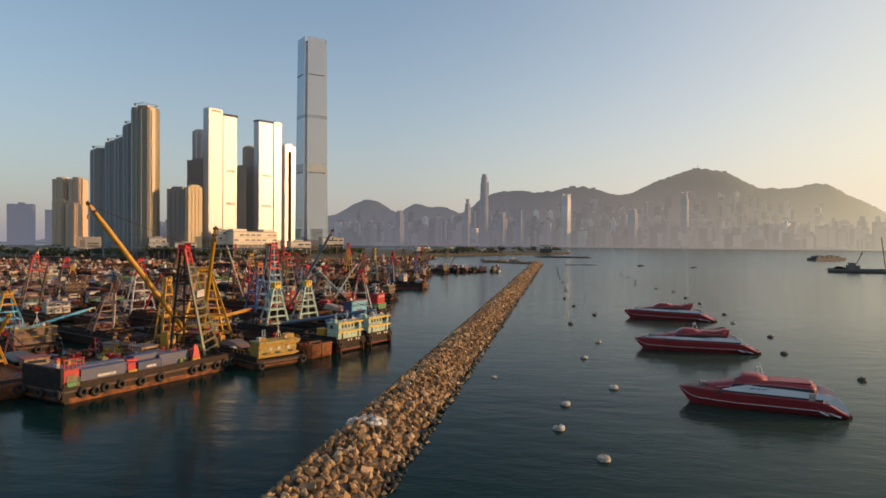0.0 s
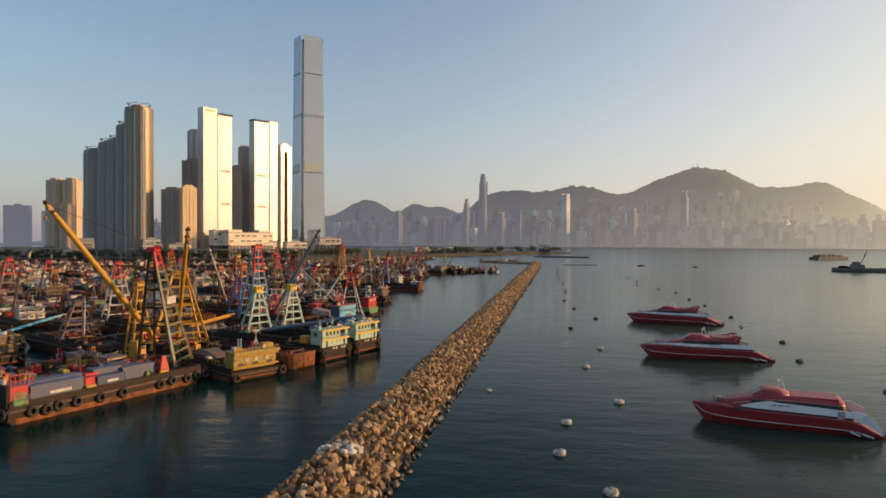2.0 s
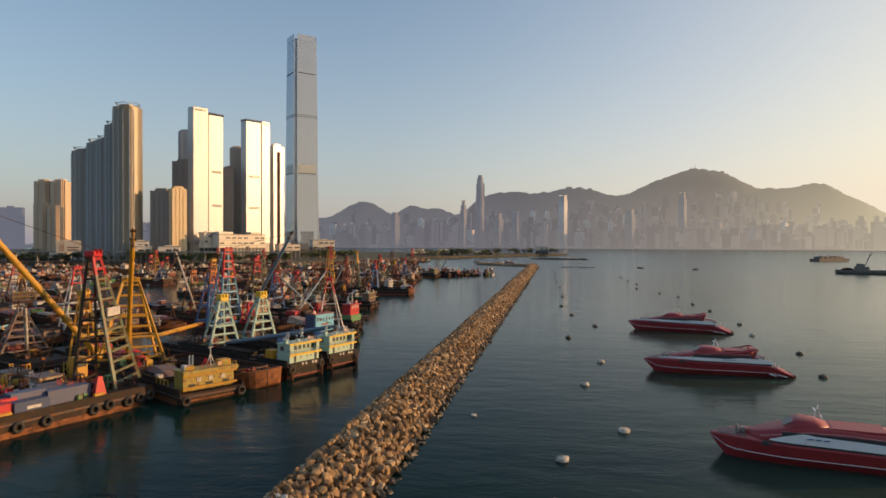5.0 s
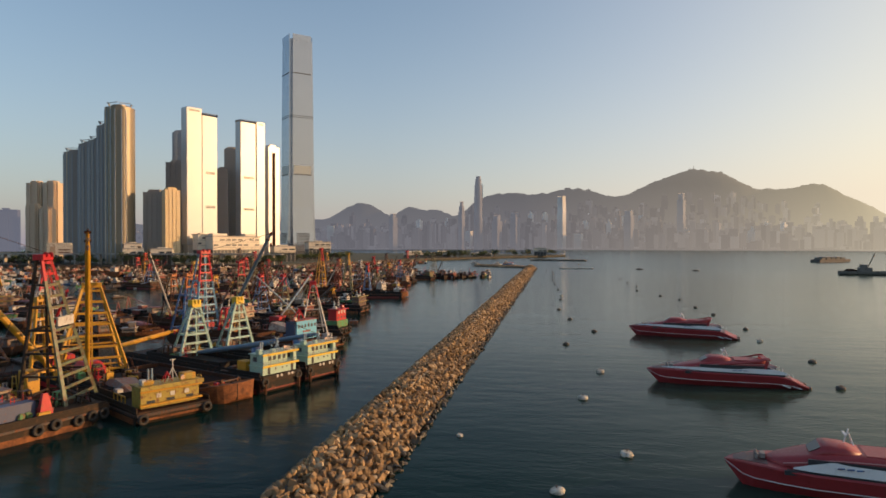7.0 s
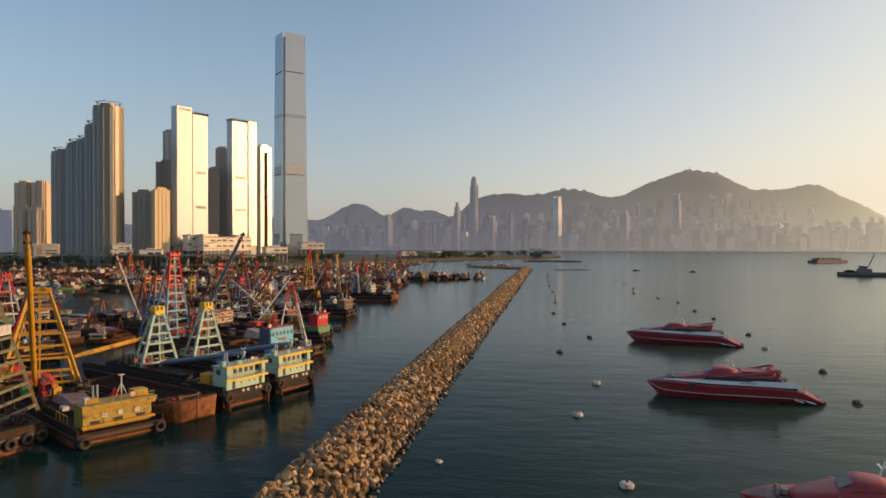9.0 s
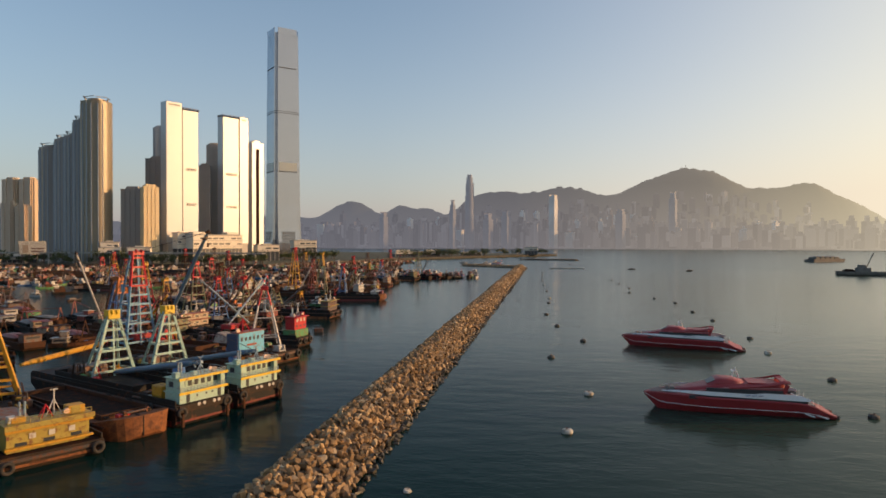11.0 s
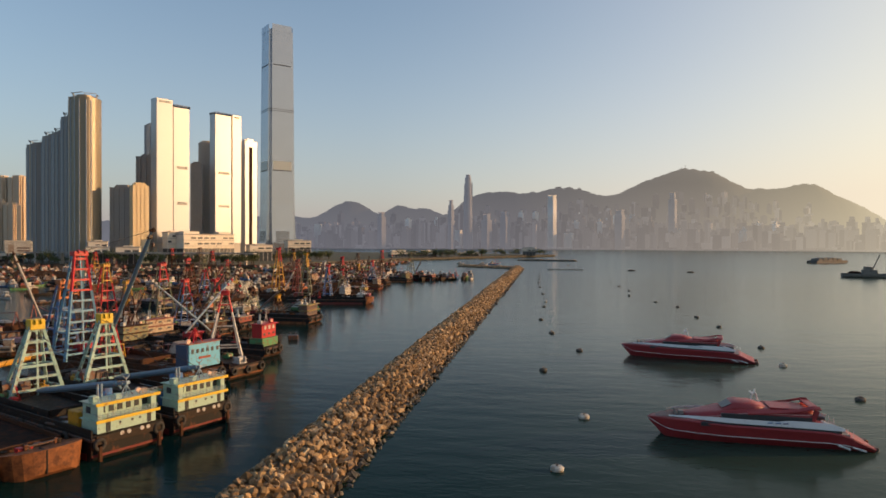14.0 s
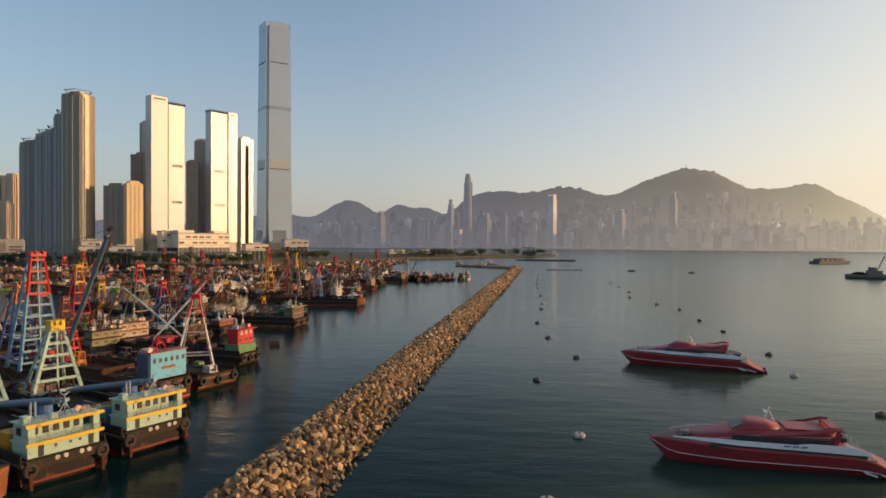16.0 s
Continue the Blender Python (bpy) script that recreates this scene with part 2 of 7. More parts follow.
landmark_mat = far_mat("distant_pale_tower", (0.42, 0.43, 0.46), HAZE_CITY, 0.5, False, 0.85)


def water_material():
    m = bpy.data.materials.new("harbour_water")
    m.use_nodes = True
    nt = m.node_tree
    b = nt.nodes["Principled BSDF"]
    geo = nt.nodes.new("ShaderNodeNewGeometry").outputs["Position"]
    n0 = noise_tex(nt, geo, 0.02, 3)
    # dark inside; outside a greener tone brightens rightward, painting in the sunward gleam
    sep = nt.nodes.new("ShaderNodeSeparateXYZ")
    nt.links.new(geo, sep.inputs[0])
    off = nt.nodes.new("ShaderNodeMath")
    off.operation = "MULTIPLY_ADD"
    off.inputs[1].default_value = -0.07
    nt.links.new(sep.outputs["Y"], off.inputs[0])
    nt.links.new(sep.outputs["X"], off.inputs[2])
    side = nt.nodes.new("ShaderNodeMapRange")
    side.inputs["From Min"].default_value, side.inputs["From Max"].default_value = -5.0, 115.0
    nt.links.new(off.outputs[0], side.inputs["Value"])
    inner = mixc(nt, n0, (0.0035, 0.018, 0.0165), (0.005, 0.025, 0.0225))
    sunward_gleam = mixc(nt, n0, (0.054, 0.080, 0.056), (0.069, 0.099, 0.071))
    nt.links.new(mixc(nt, side.outputs["Result"], inner, sunward_gleam), b.inputs["Base Color"])
    rough = nt.nodes.new("ShaderNodeMapRange")   # open water is choppier than the sheltered stretch
    for key, v in (("From Min", 250.0), ("From Max", 1100.0), ("To Min", 0.13), ("To Max", 0.24)):
        rough.inputs[key].default_value = v
    nt.links.new(sep.outputs["Y"], rough.inputs["Value"])
    nt.links.new(rough.outputs["Result"], b.inputs["Roughness"])
    b.inputs["IOR"].default_value = 1.33
    sheen = nt.nodes.new("ShaderNodeMapRange")
    for key, v in (("From Min", 260.0), ("From Max", 900.0), ("To Min", 0.06), ("To Max", 0.5)):
        sheen.inputs[key].default_value = v
    nt.links.new(sep.outputs["Y"], sheen.inputs["Value"])
    nt.links.new(sheen.outputs["Result"], b.inputs["Specular IOR Level"])
    total = None
    for turn, stretch, scale, high in ((25, 0.4, 0.05, 0.36), (15, 0.5, 0.2, 0.26), (40, 0.55, 1.0, 0.07), (70, 0.7, 3.0, 0.012)):
        mp = nt.nodes.new("ShaderNodeMapping")
        mp.inputs["Rotation"].default_value = (0, 0, radians(turn))
        mp.inputs["Scale"].default_value = (stretch, 1.0, 1.0)
        nt.links.new(geo, mp.inputs["Vector"])
        add = nt.nodes.new("ShaderNodeMath")
        add.operation = "MULTIPLY_ADD"
        add.inputs[1].default_value = high
        nt.links.new(noise_tex(nt, mp.outputs[0], scale, 3, 0.5), add.inputs[0])
        if total:
            nt.links.new(total, add.inputs[2])
        else:
            add.inputs[2].default_value = 0.0
        total = add.outputs[0]
    bp = nt.nodes.new("ShaderNodeBump")
    bp.inputs["Strength"].default_value, bp.inputs["Distance"].default_value = 1.0, 0.6
    nt.links.new(total, bp.inputs["Height"])
    nt.links.new(bp.outputs["Normal"], b.inputs["Normal"])
    return m


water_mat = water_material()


def rock_material(name, stops, rough):
    m = bpy.data.materials.new(name)
    m.use_nodes = True
    nt = m.node_tree
    b = nt.nodes["Principled BSDF"]
    geo = nt.nodes.new("ShaderNodeNewGeometry")
    info = nt.nodes.new("ShaderNodeObjectInfo")
    add = nt.nodes.new("ShaderNodeMath")
    add.operation = "ADD"
    nt.links.new(geo.outputs["Random Per Island"], add.inputs[0])
    nt.links.new(info.outputs["Random"], add.inputs[1])
    fr = nt.nodes.new("ShaderNodeMath")
    fr.operation = "FRACT"
    nt.links.new(add.outputs[0], fr.inputs[0])
    col = ramp(nt, fr.outputs[0], stops)
    n = noise_tex(nt, geo.outputs["Position"], 2.2, 7, 0.65)
    col = mixc(nt, 0.7, col, ramp(nt, n, [(0.25, (0.45,) * 3), (0.75, (1.35,) * 3)]), "MULTIPLY")
    nt.links.new(col, b.inputs["Base Color"])
    b.inputs["Roughness"].default_value = rough
    bp = nt.nodes.new("ShaderNodeBump")
    bp.inputs["Strength"].default_value, bp.inputs["Distance"].default_value = 0.6, 0.15
    nt.links.new(n, bp.inputs["Height"])
    nt.links.new(bp.outputs["Normal"], b.inputs["Normal"])
    return m


rock_dry = rock_material("armour_rock", [(0.0, (0.12, 0.075, 0.035)), (0.35, (0.33, 0.2, 0.09)), (0.6, (0.23, 0.155, 0.09)), (0.85, (0.46, 0.29, 0.13)), (0.97, (0.52, 0.39, 0.24))], 0.85)
rock_wet = rock_material("wet_weedy_rock", [(0.0, (0.035, 0.03, 0.022)), (0.6, (0.06, 0.05, 0.03)), (1.0, (0.10, 0.075, 0.05))], 0.5)

# ---- mesh helpers ----


def finish(name, bm, material, smooth=False):
    me = bpy.data.meshes.new(name)
    bmesh.ops.recalc_face_normals(bm, faces=bm.faces)
    bm.to_mesh(me)
    bm.free()
    me.materials.append(material)
    if smooth:
        me.shade_smooth()
    return me


def part(name, bm, material, parent, label="", smooth=False, kind=""):
    ob = new(name, finish(name, bm, material, smooth))
    ob.parent = parent
    return tagged(ob, label, kind=kind)


def share(name, me, parent, m=None):
    ob = new(name, me)
    ob.parent = parent
    if m:
        ob.matrix_basis = m
    return ob


def thing(name, label, category, m=None, group="", kind=""):
    ob = new(name)
    if m:
        ob.matrix_basis = m
    return tagged(ob, label, category, group, kind)


def box(bm, x0, x1, y0, y1, z0, z1, bevel=0.0, taper=1.0):
    vs = bmesh.ops.create_cube(bm, size=1)["verts"]
    for v in vs:
        k = taper if v.co.z > 0 else 1
        v.co = Vector(((x0 + x1) / 2 + v.co.x * (x1 - x0) * k, (y0 + y1) / 2 + v.co.y * (y1 - y0) * k, (z0 + z1) / 2 + v.co.z * (z1 - z0)))
    if bevel:
        es = {ed for v in vs for ed in v.link_edges}
        bmesh.ops.bevel(bm, geom=list(es), offset=bevel, segments=1, affect="EDGES")
    return bm


def boxes(*rows, bevel=0.0):
    bm = bmesh.new()
    for r in rows:
        box(bm, *r, bevel=bevel)
    return bm


def beam(bm, p, q, w, h=None, w2=None):
    """A square bar from p to q; w2: its width at q."""
    p, q = Vector(p), Vector(q)
    m = (q - p).to_track_quat("Z", "Y").to_matrix()
    h = h or w
    k2 = (w2 or w) / w
    vs = [bm.verts.new(o + m @ Vector((sx * w * k / 2, sy * h * k / 2, 0))) for o, k in ((p, 1), (q, k2)) for sx, sy in ((-1, -1), (1, -1), (1, 1), (-1, 1))]
    for f in ((3, 2, 1, 0), (4, 5, 6, 7), *((i, (i + 1) % 4, 4 + (i + 1) % 4, 4 + i) for i in range(4))):
        bm.faces.new([vs[i] for i in f])
    return bm


def tube(bm, p, q, r, r2=None, seg=10):
    p, q = Vector(p), Vector(q)
    m = Matrix.Translation((p + q) / 2) @ (q - p).to_track_quat("Z", "Y").to_matrix().to_4x4()
    bmesh.ops.create_cone(bm, cap_ends=True, segments=seg, radius1=r, radius2=r if r2 is None else r2, depth=(q - p).length, matrix=m)
    return bm


def loft(bm, rings, close=True):
    """Skin over rings of equally many points, capped at both ends."""
    vs = [[bm.verts.new(p) for p in ring] for ring in rings]
    n = len(vs[0])
    for r0, r1 in zip(vs, vs[1:]):
        for i in range(n if close else n - 1):
            bm.faces.new((r0[i], r0[(i + 1) % n], r1[(i + 1) % n], r1[i]))
    if close:
        bm.faces.new(vs[0][::-1])
        bm.faces.new(vs[-1])
    return bm


def prism(bm, outline, z0, z1, k=1.0):
    return loft(bm, [[(x, y, z0) for x, y in outline], [(x * k, y * k, z1) for x, y in outline]])


def lerp(table, s):
    xs, ys = zip(*table)
    return float(np.interp(s, xs, ys))


def torus_bm(r, t, seg=14, ring=6):
    bm = bmesh.new()
    rings = [[Vector(((r + t * math.cos(b)) * math.cos(c), t * math.sin(b), (r + t * math.cos(b)) * math.sin(c))) for b in [2 * math.pi * j / ring for j in range(ring)]] for c in [2 * math.pi * i / seg for i in range(seg + 1)]]
    vs = [[bm.verts.new(p) for p in rg] for rg in rings[:-1]]
    for i in range(seg):
        for j in range(ring):
            bm.faces.new((vs[i][j], vs[i][(j + 1) % ring], vs[(i + 1) % seg][(j + 1) % ring], vs[(i + 1) % seg][j]))
    return bm


TYRE = finish("tyre", torus_bm(0.85, 0.36), rubber, True)

# ---- the setting: water, breakwaters, land, hills ----
bm = bmesh.new()
bmesh.ops.create_grid(bm, x_segments=40, y_segments=40, size=9000)
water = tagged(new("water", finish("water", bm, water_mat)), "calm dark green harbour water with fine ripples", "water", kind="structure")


def bw_right(y):
    """The breakwater's seaward waterline."""
    return -8.4 + 0.07 * (y - 200)


BW_W, BW_H = 16.9, 5.0


def bw_section(s):
    """Height of the mound at s of its width, 0 on the seaward side."""
    return lerp([(-0.08, -1.2), (0, -0.3), (0.44, BW_H - 0.5), (0.68, BW_H - 0.5), (1, -0.3), (1.08, -1.2)], s)


breakwater = thing("breakwater", "long rubble breakwater of heaped tan and grey rocks", "breakwater", kind="structure")
bm = bmesh.new()
rings = []
for y in range(-95, 1046, 15):
    rings.append([(bw_right(y) - s * BW_W, y, bw_section(s) - 0.5 if 0 <= s <= 1 else -3) for s in (-0.08, 0, 0.2, 0.44, 0.68, 0.84, 1, 1.08)])
loft(bm, rings)
part("core", bm, rock_wet, breakwater, "dark wet rubble under the armour rocks")

rng = np.random.default_rng(7)
SHAPES = []
for i in range(8):
    bm = bmesh.new()
    for p in rng.normal(size=(13, 3)):
        p = p / np.linalg.norm(p) * rng.uniform(0.85, 1.1) * np.array([1.0, 0.85, 0.7])
        bm.verts.new(p)
    res = bmesh.ops.convex_hull(bm, input=bm.verts)
    bmesh.ops.delete(bm, geom=[g for g in set(res["geom_interior"]) | set(res["geom_unused"]) if isinstance(g, bmesh.types.BMVert)], context="VERTS")
    bm.normal_update()
    bm.verts.index_update()
    SHAPES.append((np.array([v.co[:] for v in bm.verts]), [[v.index for v in f.verts] for f in bm.faces]))
    bm.free()
ROCK_ME = {}
for wet, material in ((0, rock_dry), (1, rock_wet)):
    for k, (vs, fs) in enumerate(SHAPES):
        me = bpy.data.meshes.new("rock")
        me.from_pydata(vs.tolist(), [], fs)
        me.materials.append(material)
        ROCK_ME[wet, k] = me


def spin(r):
    q = r.normal(size=4)
    q /= np.linalg.norm(q)
    w, x, y, z = q
    return np.array([[1 - 2 * (y * y + z * z), 2 * (x * y - z * w), 2 * (x * z + y * w)], [2 * (x * y + z * w), 1 - 2 * (x * x + z * z), 2 * (y * z - x * w)], [2 * (x * z - y * w), 2 * (y * z + x * w), 1 - 2 * (x * x + y * y)]])


def heap(place, rows, owner, parts_from, parts_to, most=300):
    """Rocks at the given rows of (u, v, size); place(u, v) -> x, y, z. Those with u in the stretch are single parts."""
    batches = {0: ([], [], 0), 1: ([], [], 0)}
    single = 0
    for u, v, size in rows:
        x, y, z = place(u, v)
        k = int(rng.integers(0, 8))
        wet = int(z < 0.55 + rng.uniform(-0.35, 0.35))
        rot = spin(rng) * size
        if parts_from <= u < parts_to and single < most:
            ob = share("rock", ROCK_ME[wet, k], owner)
            ob.matrix_basis = Matrix.Translation((x, y, z)) @ Matrix(rot.tolist()).to_4x4()
            single += 1
            continue
        vs, fs, n = batches[wet]
        vv = SHAPES[k][0] @ rot.T + (x, y, z)
        vs.append(vv)
        fs.extend([[i + n for i in f] for f in SHAPES[k][1]])
        batches[wet] = (vs, fs, n + len(vv))
    for wet, (vs, fs, n) in batches.items():
        if vs:
            me = bpy.data.meshes.new("rubble")
            me.from_pydata(np.concatenate(vs).tolist(), [], fs)
            me.materials.append(rock_wet if wet else rock_dry)
            ob = new("rubble", me)
            ob.parent = owner
            tagged(ob, "dark weedy rocks at the waterline" if wet else "heaped dry armour rocks", kind="stuff")


rows = []
y = -96.0
while y < 1042:
    step = 1.6 if y < 55 else 1.18 if y < 330 else 1.35 if y < 560 else 2.1
    for s in np.arange(0.0, 1.03, step / (BW_W * 1.05)):
        size = rng.uniform(0.7, 1.15) * step * 0.72
        if rng.random() < 0.06:
            size *= 1.35
        rows.append((y + rng.uniform(-0.5, 0.5) * step, s + rng.uniform(-0.03, 0.03), size))
    y += step
heap(lambda u, v: (bw_right(u) - v * BW_W, u, bw_section(v) + rng.uniform(-0.15, 0.35)), rows, breakwater, 92, 106)

# a few limewashed rocks on the crest
pale_rock = rock_material("limewashed_rock", [(0.0, (0.5, 0.44, 0.38)), (1.0, (0.72, 0.66, 0.58))], 0.85)
for k in range(6):
    me = bpy.data.meshes.new("pale_rock")
    me.from_pydata(SHAPES[k][0].tolist(), [], SHAPES[k][1])
    me.materials.append(pale_rock)
    for j in range(3):
        v = rng.uniform(0.38, 0.72)
        y = 114.5 + rng.normal() * 1.6
        ob = share("pale_rock", me, breakwater, Matrix.Translation((bw_right(y) - v * BW_W, y, bw_section(v) + rng.uniform(0.2, 0.5))) @ Matrix((spin(rng) * rng.uniform(0.7, 1.1)).tolist()).to_4x4())

# the breakwater's far arm, bent towards the land
bw_arm = thing("breakwater_arm", "low dark rubble arm bent off the breakwater's far end", "breakwater", kind="structure")
bm = bmesh.new()
P0, P1 = Vector((36, 1040, 0)), Vector((-45, 1115, 0))
d = (P1 - P0).normalized()
nrm = Vector((-d.y, d.x, 0))
loft(bm, [[(p + nrm * o)[:2] + (z,) for o, z in ((-11, -1), (-4, 2.6), (4, 2.6), (11, -1))] for p in (P0 - d * 6, P0.lerp(P1, 0.5), P1)])
part("core", bm, rock_wet, bw_arm)
rows = [(u, v, rng.uniform(1.2, 2.0)) for u in np.arange(0, 1.0, 0.02) for v in np.arange(-1, 1.01, 0.22)]
heap(lambda u, v: tuple(P0.lerp(P1, u + rng.uniform(-0.01, 0.01)) + nrm * (v * 10) + Vector((0, 0, 2.9 * (1 - abs(v)) + 0.1))), rows, bw_arm, 2, 3)

# land of the far shore, one slab with a sea wall
LAND = [(-2600, 985), (-900, 985), (-560, 1000), (-330, 1010), (-270, 1180), (-200, 1400), (-90, 1560), (60, 1760), (165, 1880), (120, 1990), (-300, 2150), (-1200, 2350), (-2600, 2400)]
bm = bmesh.new()
prism(bm, LAND, -2, 4.5)
land = tagged(new("ground", finish("ground", bm, earth)), "flat reclaimed land with scrub behind a sea wall", "ground", kind="structure")
sea_stone = mat("weathered_sea_wall", (0.12, 0.105, 0.085), 0.9, 0, (0.05, 0.045, 0.035), 0.5, 0.3, 0.1, 0.8, 0.3)
bm = bmesh.new()
for (xa, ya), (xb, yb) in zip(LAND[:10], LAND[1:10]):
    beam(bm, (xa, ya, 3.2), (xb, yb, 3.2), 3.0, 3.4)
sea_wall = tagged(new("sea_wall", finish("sea_wall", bm, sea_stone)), "weathered stone sea wall along the reclaimed shore", "sea wall", kind="structure")

# far hills: smooth mounds (centre, height, spread), roughened
HILLS = [(-2600, 180, 450), (-1454, 224, 502), (-956, 310, 287), (-636, 274, 168), (-462, 255, 192), (-168, 237, 236), (8, 359, 382), (438, 397, 447), (965, 423, 391), (1156, 414, 264), (1345, 457, 292), (1641, 368, 300), (1900, 400, 274), (2138, 287, 315), (2600, 270, 250), (3200, 220, 450)]
NX, NY = 420, 40
xs, ys = np.linspace(-3600, 3600, NX), np.linspace(3500, 4950, NY)
top = (sum((h * np.exp(-(((xs - c) / w) ** 2))) ** 3 for c, h, w in HILLS)) ** (1 / 3)
vs = []
for y in ys:
    k = math.exp(-(((y - 4300) / (235 if y < 4300 else 420)) ** 2)) - 0.03
    for x, h in zip(xs, top):
        n = noise.fractal(Vector((x / 260, y / 260, 0)), 0.9, 2.1, 6)
        n2 = noise.fractal(Vector((x / 40, y / 40, 5)), 0.8, 2.1, 4)
        vs.append((x, y, h * k * (1 + 0.16 * n * (1 - k)) + 9 * n2 * k))
fs = [(j * NX + i, j * NX + i + 1, (j + 1) * NX + i + 1, (j + 1) * NX + i) for j in range(NY - 1) for i in range(NX - 1)]
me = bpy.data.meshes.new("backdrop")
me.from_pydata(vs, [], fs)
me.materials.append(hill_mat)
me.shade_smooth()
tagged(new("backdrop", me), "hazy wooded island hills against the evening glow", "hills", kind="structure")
for x, h in ((1172, 26), (1150, 14), (1335, 12), (380, 14), (395, 10), (520, 12)):
    m = thing("hilltop_mast", "thin mast with a small station on the hazy ridge", "mast", pose(x, 4300, lerp(list(zip(xs, top)), x) * 0.97))
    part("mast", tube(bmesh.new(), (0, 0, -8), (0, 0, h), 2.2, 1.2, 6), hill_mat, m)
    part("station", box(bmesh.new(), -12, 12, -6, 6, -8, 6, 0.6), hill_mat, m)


# ---- the far city ----
def shore_y(x):
    return 3780 - 0.28 * max(0, x) - 0.06 * max(0, -x)


crng = random.Random(11)


def city_tower(bm, x, y, z0, w, d, h):
    """A high-rise of a few slabs side by side, each with its own depth and roof."""
    n0 = len(bm.verts)
    n = crng.choice((1, 1, 2, 2, 3))
    for i in range(n):
        a, b = -w / 2 + w * i / n, -w / 2 + w * (i + 1) / n
        mid = 1 - 0.1 * abs(i - (n - 1) / 2)
        dd = d * crng.uniform(0.7, 1.0)
        box(bm, a, b + 0.5, -dd / 2, dd / 2, z0, z0 + h * mid * crng.uniform(0.94, 1.0))
    if crng.random() < 0.5:
        box(bm, -w * 0.2, w * 0.2, -d / 4, d / 4, z0, z0 + h + crng.uniform(4, 10))
    if crng.random() < 0.35:
        box(bm, -w * 0.9, w * 0.9, -d * 0.7, d * 0.6, z0, z0 + h * 0.16)
    bm.verts.ensure_lookup_table()
    m = pose(x, y, 0, 0, 0, crng.uniform(-35, 35))
    for v in bm.verts[n0:]:
        v.co = m @ v.co


def hill_at(x, y):
    k = math.exp(-(((y - 4300) / 235) ** 2)) - 0.03
    return max(0.0, float((sum((h * math.exp(-(((x - c) / w) ** 2))) ** 3 for c, h, w in HILLS)) ** (1 / 3)) * k)


bm, lit = bmesh.new(), bmesh.new()
for i in range(900):
    x = crng.uniform(-2300, 2700)
    row = crng.random()
    y = shore_y(x) + 30 + row * 300
    h = crng.gauss(70, 26) + row * 75
    if -1000 < x < 500:
        h *= 1.15
    if crng.random() < 0.18:
        h *= 0.45
    city_tower(lit if crng.random() < 0.035 else bm, x, y, 0, crng.uniform(20, 46), crng.uniform(18, 34), max(22, h))
for i in range(240):   # blocks that climb the slope
    x = crng.uniform(-800, 1900)
    y = crng.uniform(4010, 4150)
    z = hill_at(x, y)
    city_tower(lit if crng.random() < 0.05 else bm, x, y, max(0, z - 30), crng.uniform(18, 38), 24, 30 + crng.uniform(25, 70))
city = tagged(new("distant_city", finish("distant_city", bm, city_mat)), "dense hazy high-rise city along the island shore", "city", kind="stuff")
tagged(new("sunlit_towers", finish("sunlit_towers", lit, painted_sun_mat)), "far towers with sunlight painted in as a paler colour", "city", kind="stuff")
bm = bmesh.new()
prev = None
for x in range(-3600, 3601, 200):
    p = (x, shore_y(x), 3)
    if prev:
        beam(bm, prev, p, 60, 8)
    prev = p
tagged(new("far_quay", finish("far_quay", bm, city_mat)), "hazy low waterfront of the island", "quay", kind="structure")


def landmark(name, label, x, y, w, h, steps, round_=False, skin=None):
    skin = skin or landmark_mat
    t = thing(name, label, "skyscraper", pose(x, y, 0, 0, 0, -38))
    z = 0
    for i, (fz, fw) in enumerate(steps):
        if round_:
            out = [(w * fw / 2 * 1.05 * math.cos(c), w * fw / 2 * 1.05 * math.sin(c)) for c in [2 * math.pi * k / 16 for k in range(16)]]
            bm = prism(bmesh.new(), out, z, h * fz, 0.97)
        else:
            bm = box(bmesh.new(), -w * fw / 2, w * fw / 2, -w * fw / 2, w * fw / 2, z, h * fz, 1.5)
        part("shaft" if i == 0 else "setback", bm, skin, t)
        z = h * fz
    if not round_:
        part("parapet", boxes(*[(sx * w * steps[-1][1] / 2 - 1.5, sx * w * steps[-1][1] / 2 + 1.5, -w * steps[-1][1] / 2, w * steps[-1][1] / 2, h, h + 5) for sx in (-1, 1)]), skin, t)
    return t


ift = landmark("financial_tower", "tall hazy tapering tower with a crowned top", -160, 3745, 50, 415, [(0.45, 1.0), (0.72, 0.94), (0.88, 0.84), (0.96, 0.68), (1.0, 0.5)], True)
# pale strip up one corner, painting in the sun's glint
part("sunlit_edge", prism(bmesh.new(), [(25.0, 10.0), (9.0, 25.0), (9.0, 26.5), (26.5, 10.0)], 8, 372, 0.93), painted_sun_mat, ift, "pale strip painted as the sun's glint on the corner")
landmark("old_office_tower", "hazy stepped office tower beside the tallest one", -247, 3640, 28, 262, [(0.8, 1.0), (0.92, 0.8), (1.0, 0.5)])
landmark("slab_office_tower", "pale office tower, brightened in colour for the low sun", 302, 3700, 36, 292, [(0.94, 1.0), (1.0, 0.9)], skin=painted_sun_mat)
landmark("hazy_tower", "hazy pale high-rise above the shore", 930, 3650, 34, 300, [(0.9, 1.0), (1.0, 0.7)])
landmark("hazy_tower", "hazy pale high-rise above the shore", 45, 3640, 40, 200, [(0.9, 1.0), (1.0, 0.8)])
landmark("hazy_tower", "hazy pale high-rise above the shore", -55, 3700, 42, 190, [(0.85, 1.0), (1.0, 0.7)])
landmark("hazy_tower", "hazy pale high-rise above the shore", -640, 3700, 36, 200, [(0.9, 1.0), (1.0, 0.7)])
